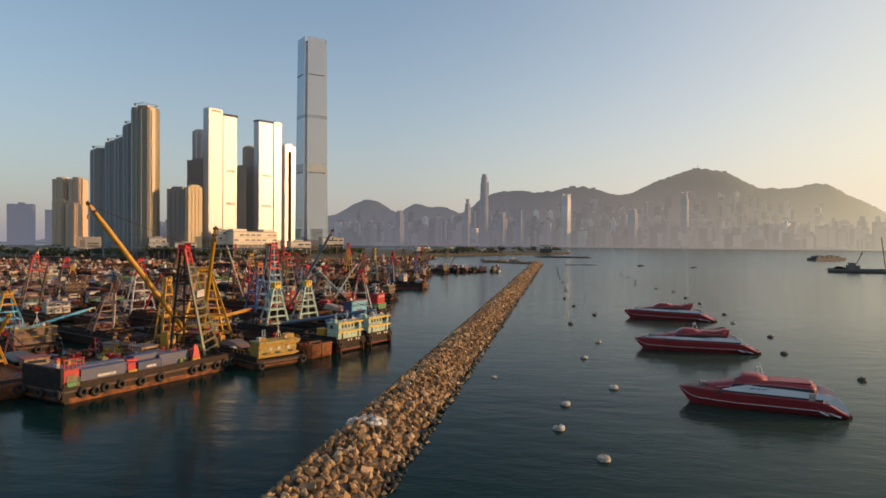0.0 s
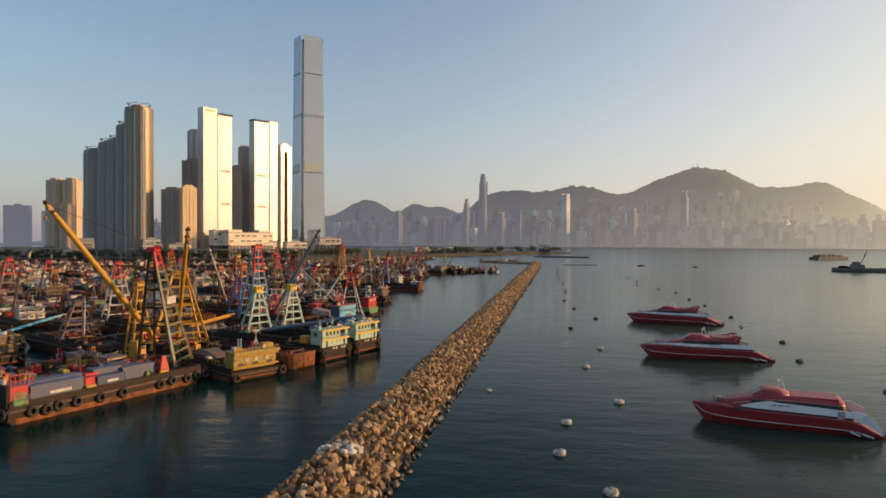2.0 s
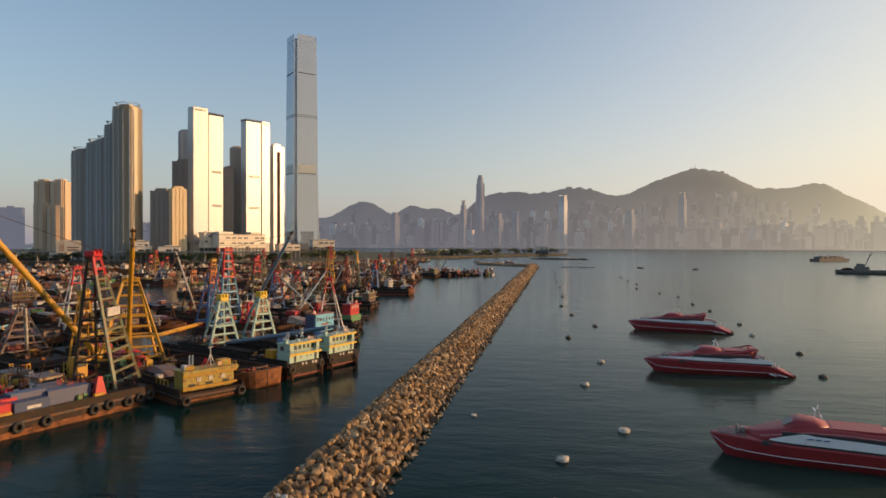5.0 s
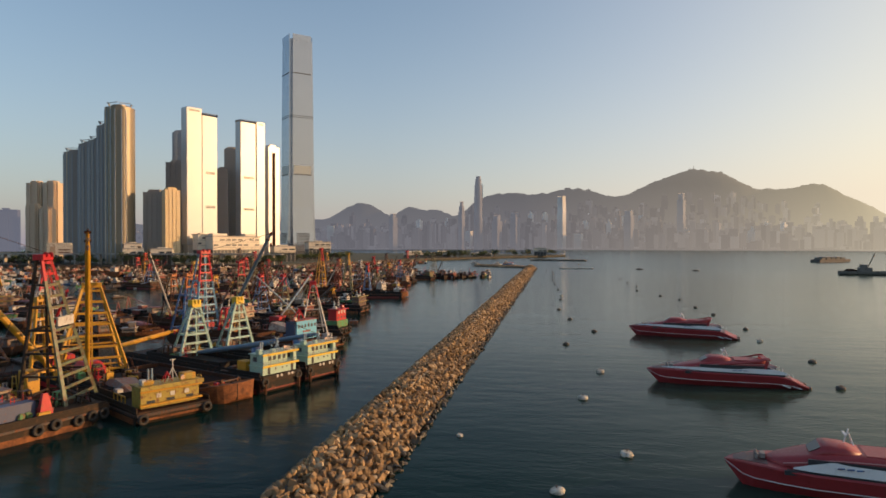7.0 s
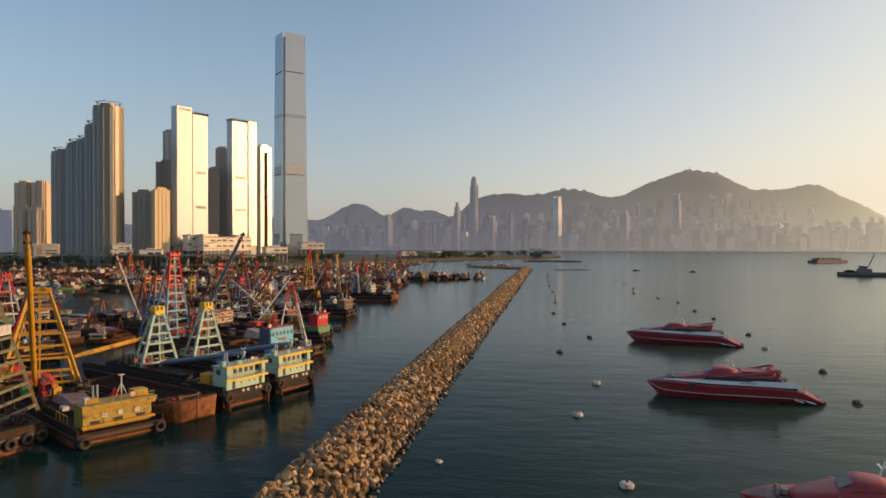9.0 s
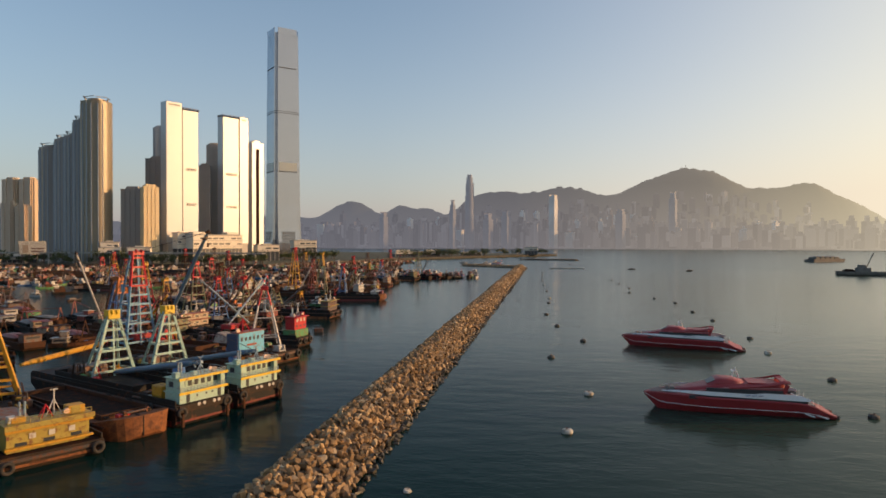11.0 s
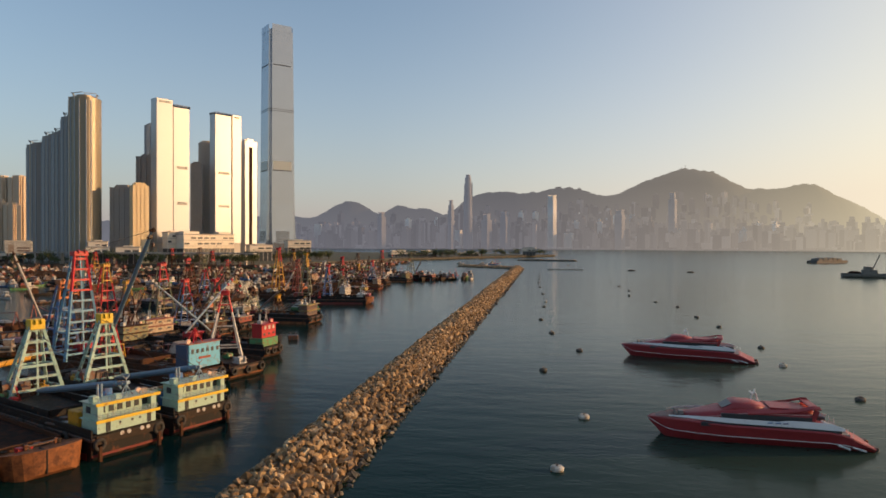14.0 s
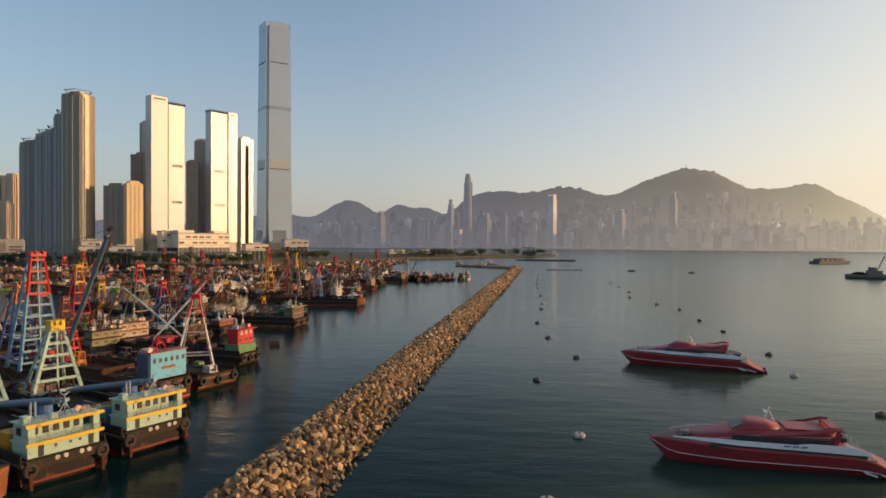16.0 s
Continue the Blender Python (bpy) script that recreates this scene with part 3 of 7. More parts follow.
landmark("hazy_tower", "hazy pale high-rise above the shore", 640, 3560, 40, 205, [(0.9, 1.0), (1.0, 0.8)])

# ---- the near towers across the shelter ----


def ring_outline(kind, w, d):
    if kind == "round":   # rounded plan with shallow bays
        pts = []
        for i in range(64):
            c = 2 * math.pi * i / 64
            r = 1 + 0.022 * math.cos(8 * c)
            pts.append((r * math.copysign(abs(math.cos(c)) ** 0.75, math.cos(c)) / 2, r * math.copysign(abs(math.sin(c)) ** 0.75, math.sin(c)) / 2))
    elif kind == "cross":   # flats with projecting bays
        q = [(0.5, 0.14), (0.5, 0.34), (0.40, 0.34), (0.40, 0.43), (0.33, 0.43), (0.33, 0.5), (0.12, 0.5), (0.12, 0.43)]
        pts = q + [(-x, y) for x, y in reversed(q)] + [(-x, -y) for x, y in q] + [(x, -y) for x, y in reversed(q)]
    elif kind == "box":
        pts = [(0.5, 0.5), (-0.5, 0.5), (-0.5, -0.5), (0.5, -0.5)]
    else:   # a slab with narrow upright recesses in its long walls
        top = []
        for k in range(4):
            a = 0.5 - k * 0.25
            top += [(a, 0.5), (a - 0.19, 0.5), (a - 0.19, 0.46), (a - 0.25, 0.46)]
        top[-2:] = []
        top[-1] = (-0.5, 0.5)
        pts = top + [(-x, -y) for x, y in top]
    return [(x * w, y * d) for x, y in pts]


def flats_tower(label, x, y, w, d, h, rz, wall, plan="cross", crown=False, strips=(), floor=3.3):
    """A tower of flats: glazed body, a thin slab edge at every storey, pale upright strips, plant rooms and crown."""
    t = thing("residential_tower", label, "tower", pose(x, y, 4.5, 0, 0, rz), group="shore towers")
    out = ring_outline(plan, w, d)
    part("body", prism(bmesh.new(), [(a * 0.985, b * 0.985) for a, b in out], 0, h), wall, t)
    bm = bmesh.new()
    z = 2.0
    while z < h - 1:
        prism(bm, [(a * 0.99, b * 0.99) for a, b in out], z, z + 0.9)
        z += floor
    part("slab_edges", bm, wall, t, "thin slab edge at every storey", kind="stuff")
    for deg, wide in strips:
        c = radians(deg)
        p = max(out, key=lambda q: q[0] * math.cos(c) + q[1] * math.sin(c) - 0.3 * abs(q[1] * math.cos(c) - q[0] * math.sin(c)))
        part("pier", box(bmesh.new(), p[0] - wide / 2, p[0] + wide / 2, p[1] - wide / 2, p[1] + wide / 2, 0, h + 1.5, 0.15), beige_tile, t, "pale tiled pier up the whole height")
    if plan == "round":   # dark window bays between the piers
        for deg in (-155, -138, -119, -100, -78, -56, -34):
            c = radians(deg)
            p = max(out, key=lambda q: q[0] * math.cos(c) / w + q[1] * math.sin(c) / d - 0.6 * abs(q[1] * math.cos(c) / d - q[0] * math.sin(c) / w))
            n = Vector((p[0] / w, p[1] / d)).normalized()
            bm = beam(bmesh.new(), (p[0] - n.x * 0.2, p[1] - n.y * 0.2, 3), (p[0] - n.x * 0.2, p[1] - n.y * 0.2, h - 3), 1.5)
            part("window_bay", bm, bay_glass, t, "dark glazed bay up the tower")
    part("parapet", prism(bmesh.new(), [(a * 1.0, b * 1.0) for a, b in out], h, h + 1.4), wall, t)
    part("plant_room", prism(bmesh.new(), [(a * 0.55, b * 0.6) for a, b in out], h + 1.4, h + 6), wall, t)
    for k in (-0.3, 0.28):
        part("lift_house", box(bmesh.new(), w * k - 2.5, w * k + 2.5, -3, 3, h + 1.4, h + 4.5, 0.2), wall, t)
    if crown:
        for i in range(6):
            c, c2 = 2 * math.pi * i / 6, 2 * math.pi * (i + 0.86) / 6
            bm = bmesh.new()
            beam(bm, (w * 0.42 * math.cos(c), d * 0.42 * math.sin(c), h), (w * 0.45 * math.cos(c), d * 0.45 * math.sin(c), h + 8), 0.7)
            beam(bm, (w * 0.45 * math.cos(c), d * 0.45 * math.sin(c), h + 7.4), (w * 0.47 * math.cos(c2), d * 0.47 * math.sin(c2), h + 8.6), 2.2, 0.6)
            part("crown_vane", bm, wall, t, "thin curved roof vane on a post")
    return t


def glass_slab(owner, x0, x1, y0, y1, z0, z1, material, floor=3.6):
    """A curtain-walled slab with recessed floor joints and mullions."""
    part("curtain_wall", box(bmesh.new(), x0, x1, y0, y1, z0, z1, 0.4), material, owner)
    bm = bmesh.new()
    z = z0 + floor
    while z < z1 - 2:
        box(bm, x0 - 0.12, x1 + 0.12, y0 - 0.12, y1 + 0.12, z, z + 0.5)
        z += floor
    part("joint_relief", bm, material, owner, "fine floor joints", kind="stuff")


def louvres(owner, x0, x1, y, z, n=3, pitch=1.6):
    for i in range(n):
        part("louvre", box(bmesh.new(), x0, x1, y - 0.5, y + 0.3, z + i * pitch, z + i * pitch + 0.8), louvre, owner, "dark plant-room louvre")


TURN = 57
# twin pale glass towers, thin slabs turned to the west
def glass_tower(x, y, halves, frame_x, slit, low):
    t = thing("glass_tower", "pale glass residential tower glaring in the low sun", "tower", pose(x, y, 4.5, 0, 0, TURN), group="shore towers")
    for x0, x1, z1, d in halves:
        glass_slab(t, x0, x1, -d, 9, 30, z1, pearl_glass)
    part("slit", box(bmesh.new(), *slit[:2], -7.5, 8, slit[2], slit[3]), louvre, t, "dark joint between the two halves")
    x0, x1, z1, d = halves[low]
    for z in (44, 94, 153):
        louvres(t, x0 + 6, x1 - 4, -d, z, 3)
    a, b, zt, d2 = halves[1 - low]
    louvres(t, a + 4, b - 4, -d2, zt - 6, 2)
    fx0, fx1 = frame_x
    part("roof_frame", boxes((fx0, fx1, -9.8, -9.2, z1 + 3.0, z1 + 3.8), (fx0, fx1, 8, 8.6, z1 + 3.0, z1 + 3.8), *[(fx0 + (fx1 - fx0) * k / 4 - 0.4, fx0 + (fx1 - fx0) * k / 4 + 0.4, -9.6, 8.6, z1, z1 + 3.6) for k in range(5)]), ship_grey, t)
    part("base", box(bmesh.new(), -26, 26, -7, 8, 0, 30, 0.4), pale_stone, t)
    return t


glass_tower(-524, 1132, [(-28.8, -1, 264, 9), (0.5, 28.8, 254, 8)], (2, 29), (-1.4, 0.9, 30, 254), 1)
glass_tower(-476, 1238, [(-26.5, 6, 258, 8), (7.5, 26, 262, 9)], (-27, 5), (5.6, 7.9, 150, 258), 0)

# the tallest tower: notched square plan, flared foot
tall = thing("skyscraper", "very tall silver-blue glass tower with notched corners and flared foot", "skyscraper", pose(-452, 1442, 4.5, 0, 0, 40), group="shore towers")
SCALE = [(0, 1.30), (25, 1.22), (60, 1.13), (110, 1.07), (200, 1.04), (300, 1.02), (400, 0.985), (480, 0.95)]


def tall_ring(z, k=1.0):
    s = lerp(SCALE, z) * 54 * k
    n = lerp([(0, 0.325), (25, 0.345), (60, 0.375), (110, 0.40)], z)   # the corner notches open towards the foot
    q = [(0.5, n), (n + 0.04, n), (n + 0.04, n + 0.04), (n, n + 0.04), (n, 0.5)]
    pts = q + [(-x, y) for x, y in reversed(q)] + [(-x, -y) for x, y in q] + [(x, -y) for x, y in reversed(q)]
    return [(x * s, y * s, z) for x, y in pts]


part("curtain_wall", loft(bmesh.new(), [tall_ring(z) for z in (0, 12, 25, 40, 60, 85, 110, 150, 200, 250, 300, 350, 400, 440, 472)]), silver_glass, tall)
bm = bmesh.new()
for z in range(8, 470, 4):
    loft(bm, [tall_ring(z, 1.004), tall_ring(z + 0.7, 1.004)])
part("joint_relief", bm, silver_glass, tall, "fine floor joints", kind="stuff")
for side in range(4):
    bm = bmesh.new()
    m = pose(0, 0, 0, 0, 0, 90 * side)
    s = 54 * 0.955
    box(bm, -0.40 * s, 0.40 * s, -0.5 * s - 0.4, -0.5 * s + 0.6, 468, 482)
    bmesh.ops.transform(bm, matrix=m, verts=bm.verts)
    part("screen_wall", bm, silver_glass, tall, "glass parapet screen at the top")
    for z, n in ((34, 7), (180, 1), (398, 1)):
        for i in range(n):
            bm = bmesh.new()
            s = lerp(SCALE, z) * 54
            wide = 0.22 if n > 1 else 0.36
            box(bm, -wide * s, wide * s, -0.5 * s - 0.7, -0.5 * s + 0.7, z + i * 3.2, z + i * 3.2 + 1.4)
            bmesh.ops.transform(bm, matrix=m, verts=bm.verts)
            part("louvre", bm, louvre, tall, "dark plant-floor louvre")
bm = bmesh.new()
for z in (303, 307):
    loft(bm, [tall_ring(z, 1.008), tall_ring(z + 1.0, 1.008)])
for side in range(4):
    part("plant_panel", (lambda b: (bmesh.ops.transform(b, matrix=pose(0, 0, 0, 0, 0, 90 * side), verts=b.verts), b)[1])(box(bmesh.new(), -20, 20, -28.6, -27, 182, 200, 0.1)), plant_panel, tall, "pale plant-floor panel")
part("belt", bm, louvre, tall, "dark belt joint half way up")

flats_tower("tallest bronze-glass residential tower with rounded sides and roof vanes", -625, 1062, 41, 41, 252, 0, bronze_glass, "round", True, ((-128, 1.4), (-102, 1.0)))
for x, y, h, strips in ((-667, 1097, 229, ()), (-693, 1112, 207, ((-30, 2.2), (-65, 1.8))), (-717, 1122, 203, ((-45, 2.4),)), (-752, 1132, 191, ((-110, 1.2),))):
    flats_tower("slate-grey residential tower of a stepped row with roof vanes", x, y, 35, 35, h, 8, slate_facade, "round", True, strips)
for x, y, h in ((-928, 1265, 151), (-893, 1265, 151)):
    flats_tower("beige tiled apartment block with many bays", x, y, 31, 30, h, 4, tan_tile)
for x, y, h in ((-906, 1228, 104), (-878, 1228, 98)):
    flats_tower("low beige apartment block with sunlit walls", x, y, 24, 22, h, 8, tan_tile)
flats_tower("dark apartment block beside a sunlit one", -583, 1095, 33, 26, 117, 10, slate_facade, "slab")
flats_tower("beige apartment block with sunlit bays", -547, 1078, 24, 18, 119, 46, golden_tile, "slab")
flats_tower("grey residential tower half hidden by glass towers", -600, 1205, 40, 30, 180, 15, slate_facade, "slab")
flats_tower("slim blue-grey tower behind the glass towers", -640, 1285, 26, 24, 250, 20, bay_glass, "cross")
flats_tower("grey residential tower with window strips", -524, 1262, 26, 24, 212, 22, pale_stone)
flats_tower("dark slim tower between the glass towers", -527, 1232, 20, 24, 170, 20, slate_facade, "slab")
t = flats_tower("cream residential tower with a dark window strip", -452, 1282, 26, 18, 218, TURN, pearl_glass, "box")
part("window_strip", box(bmesh.new(), -4.0, 2.4, -9.6, -8.6, 0, 208), deck_mat, t, "dark window strip up the middle")
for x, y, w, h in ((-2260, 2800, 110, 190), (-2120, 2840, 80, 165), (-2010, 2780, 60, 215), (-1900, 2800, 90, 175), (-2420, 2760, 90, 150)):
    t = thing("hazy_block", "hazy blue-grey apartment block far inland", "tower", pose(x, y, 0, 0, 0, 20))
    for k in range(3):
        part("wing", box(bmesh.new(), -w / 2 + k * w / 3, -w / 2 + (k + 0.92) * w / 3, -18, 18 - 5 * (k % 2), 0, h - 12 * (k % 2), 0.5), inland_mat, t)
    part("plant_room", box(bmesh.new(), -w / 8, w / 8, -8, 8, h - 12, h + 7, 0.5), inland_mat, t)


def podium(label, x, y, w, d, z1, rz, rows=1):
    t = thing("podium_building", label, "building", pose(x, y, 4.5, 0, 0, rz))
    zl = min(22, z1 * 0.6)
    # dark base painted in for the shade and trees below the walls
    part("lower_storey", box(bmesh.new(), -w / 2 + 0.8, w / 2 - 0.8, -d / 2 + 0.8, d / 2 - 0.8, 0, zl), window_dark, t, "dark base standing in for shade and trees")
    for i in range(int(w / 7) + 1):
        xx = -w / 2 + 0.6 + (w - 1.2) * i / int(w / 7)
        part("column", box(bmesh.new(), xx - 0.5, xx + 0.5, -d / 2, -d / 2 + 1.0, 0, zl), concrete, t)
    part("wall", box(bmesh.new(), -w / 2, w / 2, -d / 2, d / 2, zl, z1, 0.5), cream_cladding, t)
    part("roof_slab", box(bmesh.new(), -w / 2 - 1, w / 2 + 1, -d / 2 - 1, d / 2 + 1, z1, z1 + 1.5, 0.2), concrete, t)
    n = max(3, int(w / 11))
    for lv in range(rows):
        zb = z1 - 6.5 - lv * 9
        for i in range(n):
            xx = -w / 2 + (i + 0.5) * w / n
            if (i * 7 + lv * 3) % 5 == 0:
                continue
            part("window", box(bmesh.new(), xx - w / n * 0.38, xx + w / n * 0.38, -d / 2 - 0.2, -d / 2 + 0.4, zb, zb + 2.8), window_dark, t, "dark strip window")
        part("ledge", box(bmesh.new(), -w / 2 - 0.6, w / 2 + 0.6, -d / 2 - 1.2, -d / 2 + 0.2, zb - 2.6, zb - 1.8, 0.1), concrete, t)
    for k, (a, b, hh) in enumerate(((-0.46, -0.16, 4), (0.22, 0.46, 4)) if w > 60 else ((-0.2, 0.2, 1.5),)):
        part("roof_house", box(bmesh.new(), w * a, w * b, -d * 0.25, d * 0.3, z1 + 1.5, z1 + 1.5 + hh, 0.3), cream_cladding, t)
    return t


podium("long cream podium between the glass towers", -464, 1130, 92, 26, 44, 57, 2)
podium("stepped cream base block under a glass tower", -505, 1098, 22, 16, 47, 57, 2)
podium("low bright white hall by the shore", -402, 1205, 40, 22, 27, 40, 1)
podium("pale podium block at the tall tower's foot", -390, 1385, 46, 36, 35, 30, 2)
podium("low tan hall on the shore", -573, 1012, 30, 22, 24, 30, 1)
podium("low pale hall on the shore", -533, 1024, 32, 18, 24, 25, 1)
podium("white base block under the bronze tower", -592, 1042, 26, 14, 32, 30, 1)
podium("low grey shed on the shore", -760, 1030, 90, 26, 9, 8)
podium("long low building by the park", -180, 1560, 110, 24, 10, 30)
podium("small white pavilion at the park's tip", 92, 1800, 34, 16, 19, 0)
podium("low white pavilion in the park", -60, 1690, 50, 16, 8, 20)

# elevated highway before the towers
hw = thing("elevated_highway", "pale elevated highway on piers along the shore", "highway", kind="structure")
part("deck", box(bmesh.new(), -1500, -330, 994, 1008, 20.2, 21.2, 0.2), concrete, hw)
for yy in (994.2, 1007.6):
    part("parapet", box(bmesh.new(), -1500, -330, yy - 0.2, yy + 0.4, 21.2, 22.1), concrete, hw)
pier = finish("pier", box(bmesh.new(), -1.3, 1.3, -3, 3, 0, 15.85), concrete)
for i in range(30):
    share("pier", pier, hw, pose(-1490 + 39.5 * i, 1001, 4.4))

bb = thing("billboard", "white shore billboard with unreadable dark bars", "billboard", pose(-680, 991, 4.5, 0, 0, 28))
part("board", box(bmesh.new(), -17, 17, -0.6, 0.6, 15, 33, 0.1), buoy_white, bb)
part("top_board", box(bmesh.new(), -18.5, 15, -1.6, 0.4, 30, 34, 0.1), buoy_white, bb)
for z in (16, 20):
    part("bar", box(bmesh.new(), -2, 14, -0.9, -0.6, z + 2, z + 4), grey_paint, bb)
part("bar", box(bmesh.new(), -13, -6, -0.9, -0.6, 17, 28), cream_paint, bb)
for x in (-14, -5, 5, 14):
    part("post", box(bmesh.new(), x - 0.6, x + 0.6, 0.6, 1.8, 0, 29), dark_steel, bb)


# trees along the shore: tapered trunk, limbs and a ragged crown of leaf clumps
def tree(seed, h):
    r = random.Random(seed)
    t = thing("tree", "round-crowned evergreen tree on the shore", "tree", group="shore trees")
    bm = bmesh.new()
    tube(bm, (0, 0, 0), (0, 0, h * 0.55), 0.35, 0.16, 7)
    limbs = []
    for i in range(6):
        c = i * 1.05 + r.random()
        q = (math.cos(c) * h * 0.3, math.sin(c) * h * 0.3, h * r.uniform(0.55, 0.85))
        tube(bm, (0, 0, h * r.uniform(0.3, 0.5)), q, 0.14, 0.05, 5)
        limbs.append(q)
    part("trunk", bm, bark, t)
    bm = bmesh.new()
    for i in range(170):
        q = Vector(r.choice(limbs)) + Vector((r.gauss(0, h * 0.14), r.gauss(0, h * 0.14), r.gauss(0, h * 0.11)))
        s = r.uniform(0.35, 0.9)
        m = Matrix.Translation(q) @ Euler((r.random() * 6, r.random() * 6, 0)).to_matrix().to_4x4()
        vs = [bm.verts.new(m @ Vector(p)) for p in ((-s, 0, 0), (0, -s * 0.6, s * 0.25), (s, 0, 0), (0, s * 0.6, s * 0.25))]
        bm.faces.new((vs[0], vs[1], vs[2]))
        bm.faces.new((vs[0], vs[2], vs[3]))
    part("crown", bm, leaf, t)
    return t


trng = random.Random(5)
protos = [tree(i, h) for i, h in enumerate((8, 10, 7, 11))]
for t, x in zip(protos, (-880, -600, -420, -350)):
    t.matrix_basis = pose(x, 1005, 4.5)
SPOTS = [(trng.uniform(-1100, -340), trng.uniform(988, 993)) for _ in range(70)]
SPOTS += [(trng.uniform(-1150, -560), trng.uniform(1010, 1040)) for _ in range(48)]
SPOTS += [(trng.uniform(-560, -335), trng.uniform(1011, 1024)) for _ in range(34)]
SPOTS += [(x, 1190 + (x + 430) * 1.1 + trng.uniform(-10, 10)) for x in [trng.uniform(-430, -300) for _ in range(40)]]
for i in range(55):
    u = trng.random()
    SPOTS.append((-190 + 330 * u + trng.uniform(-10, 10), 1430 + 430 * u + trng.uniform(5, 60)))
for x, y in SPOTS:
    copy_thing(trng.choice(protos), pose(x, y, 4.5, 0, 0, trng.uniform(0, 360)) @ Matrix.Scale(trng.uniform(1.1, 1.9), 4))

arm2 = thing("far_breakwater", "low dark rubble breakwater off the park's tip", "breakwater", kind="structure")
bm = bmesh.new()
loft(bm, [[(x, y - 6, -1), (x, y - 2, h), (x, y + 2, h), (x, y + 6, -1)] for x, y, h in ((52, 1462, 1.5), (75, 1450, 2.6), (120, 1440, 2.6), (165, 1432, 2.4), (172, 1430, 0.5))])
part("core", bm, rock_wet, arm2)
rows = [(u, v, rng.uniform(1.2, 1.9)) for u in np.arange(56, 168, 2.6) for v in (-0.8, -0.45, 0, 0.45, 0.8)]
heap(lambda u, v: (u, 1462 - (u - 52) * 0.26 + v * 5, 2.6 * (1 - abs(v)) + 0.2), rows, arm2, 1e6, 1e7)

# ---- fast ferries ----
def ferry(label, m, striped, k=1.0):
    """Twin-decked fast ferry, bow at the origin, stern along +x."""
    t = thing("fast_ferry", label, "ferry", m @ Matrix.Diagonal((k, 1, 0.96, 1)), group="moored red ferries")
    BEAM = [(0, 0.15), (0.6, 0.7), (2, 1.75), (5, 3.4), (9, 4.7), (15, 5.4), (37, 5.4), (42, 5.0)]
    DECK = [(0, 3.55), (1.2, 3.8), (4, 4.1), (8, 4.2), (14, 3.95), (30, 3.7), (34, 3.6), (37, 3.2), (40, 1.7), (42, 0.9)]
    KEEL = [(0, 3.1), (0.6, 2.5), (1.2, 1.9), (2.0, 1.1), (3.2, -0.1), (5, -0.6), (42, -0.6)]
    S = [0, 0.6, 1.2, 2, 3.2, 5, 7, 9, 12, 15, 20, 26, 30, 34, 36, 38, 40, 42]

    def hull_ring(s):
        b, d, k = lerp(BEAM, s), lerp(DECK, s), lerp(KEEL, s)
        zm = k + (d - k) * 0.45
        half = [(b * 0.55, k), (b * 0.86, zm), (b, d - 0.25), (b * 0.97, d)]
        return [(s, y, z) for y, z in half] + [(s, -y, z) for y, z in reversed(half)]

    part("hull", loft(bmesh.new(), [hull_ring(s) for s in S]), ferry_red, t)
    for sg in (-1, 1):
        bm = bmesh.new()
        pts = [(s, sg * (lerp(BEAM, s) * 0.93 + 0.02), lerp(KEEL, s) + (lerp(DECK, s) - lerp(KEEL, s)) * 0.5) for s in S if s < 41]
        loft(bm, [[(x, y - 0.06, z - 0.055), (x, y + 0.06, z - 0.055), (x, y + 0.06, z + 0.055), (x, y - 0.06, z + 0.055)] for x, y, z in pts])
        part("rubbing_line", bm, ferry_white, t, "thin white line along the hull")
        # white side band
        W0, W1 = (4, 36.5) if striped else (11.5, 38)
        HB = [(4, 0.12), (9, 0.55), (14, 0.85), (25, 0.85), (26, 1.2), (34, 1.25), (36.5, 0.5)] if striped else [(11.5, 0.1), (14.5, 1.0), (18, 1.75), (20, 1.5), (30, 1.35), (38, 1.1)]
        xs_ = np.linspace(W0, W1, 28)
        rings = []
        for s in xs_:
            b, d, h = lerp(BEAM, s), max(lerp(DECK, s), 3.6), lerp(HB, s)
            y0, y1 = b * 0.93, b * 0.93 - 0.12 - 0.12 * h
            rings.append([(s, sg * y0, d + 0.35), (s, sg * (y0 + 0.14), d + 0.4), (s, sg * (y1 + 0.14), d + 0.4 + h), (s, sg * y1, d + 0.4 + h)])
        band = part("side_band", loft(bmesh.new(), rings), ferry_white, t, "white side band")
        bm = bmesh.new()
        for k in range(3):
            beam(bm, (22.5 + k * 1.4 if striped else 18.5 + k * 1.5, sg * 5.12, 4.75 + (0 if striped else 0.5)), (23.5 + k * 1.4 if striped else 19.6 + k * 1.5, sg * 5.12, 4.85 + (0 if striped else 0.5)), 0.3, 0.14)
        part("emblem", bm, blue_paint, band, "plain dark emblem bars")
        # windows between hull and band, and above
        part("window_strip", box(bmesh.new(), 10, 36, *sorted((sg * 4.0, sg * 4.95)), 3.4, 4.1), window_dark, t, "grey saloon windows")
        for k in range(2):
            bm = bmesh.new()
            beam(bm, (35.2 + 2.6 * k, sg * 5.35, 1.35 - 0.25 * k), (37.2 + 2.8 * k, sg * 5.55, 0.75 - 0.2 * k), 0.5, 0.25)
            part("stern_fin", bm, ferry_white, t, "white stern fin")
    # upper house
    AFT = 31.5 if striped else 34.5
    HW = [(7.0, 0.6), (9.5, 2.8), (14, 4.0), (AFT - 1.5, 4.2), (AFT, 4.0)]
    HT = [(7.0, 4.6), (10, 5.3), (14, 6.1), (18, 6.8), (26, 7.0), (AFT, 7.2 if striped else 6.6)]
    rings = []
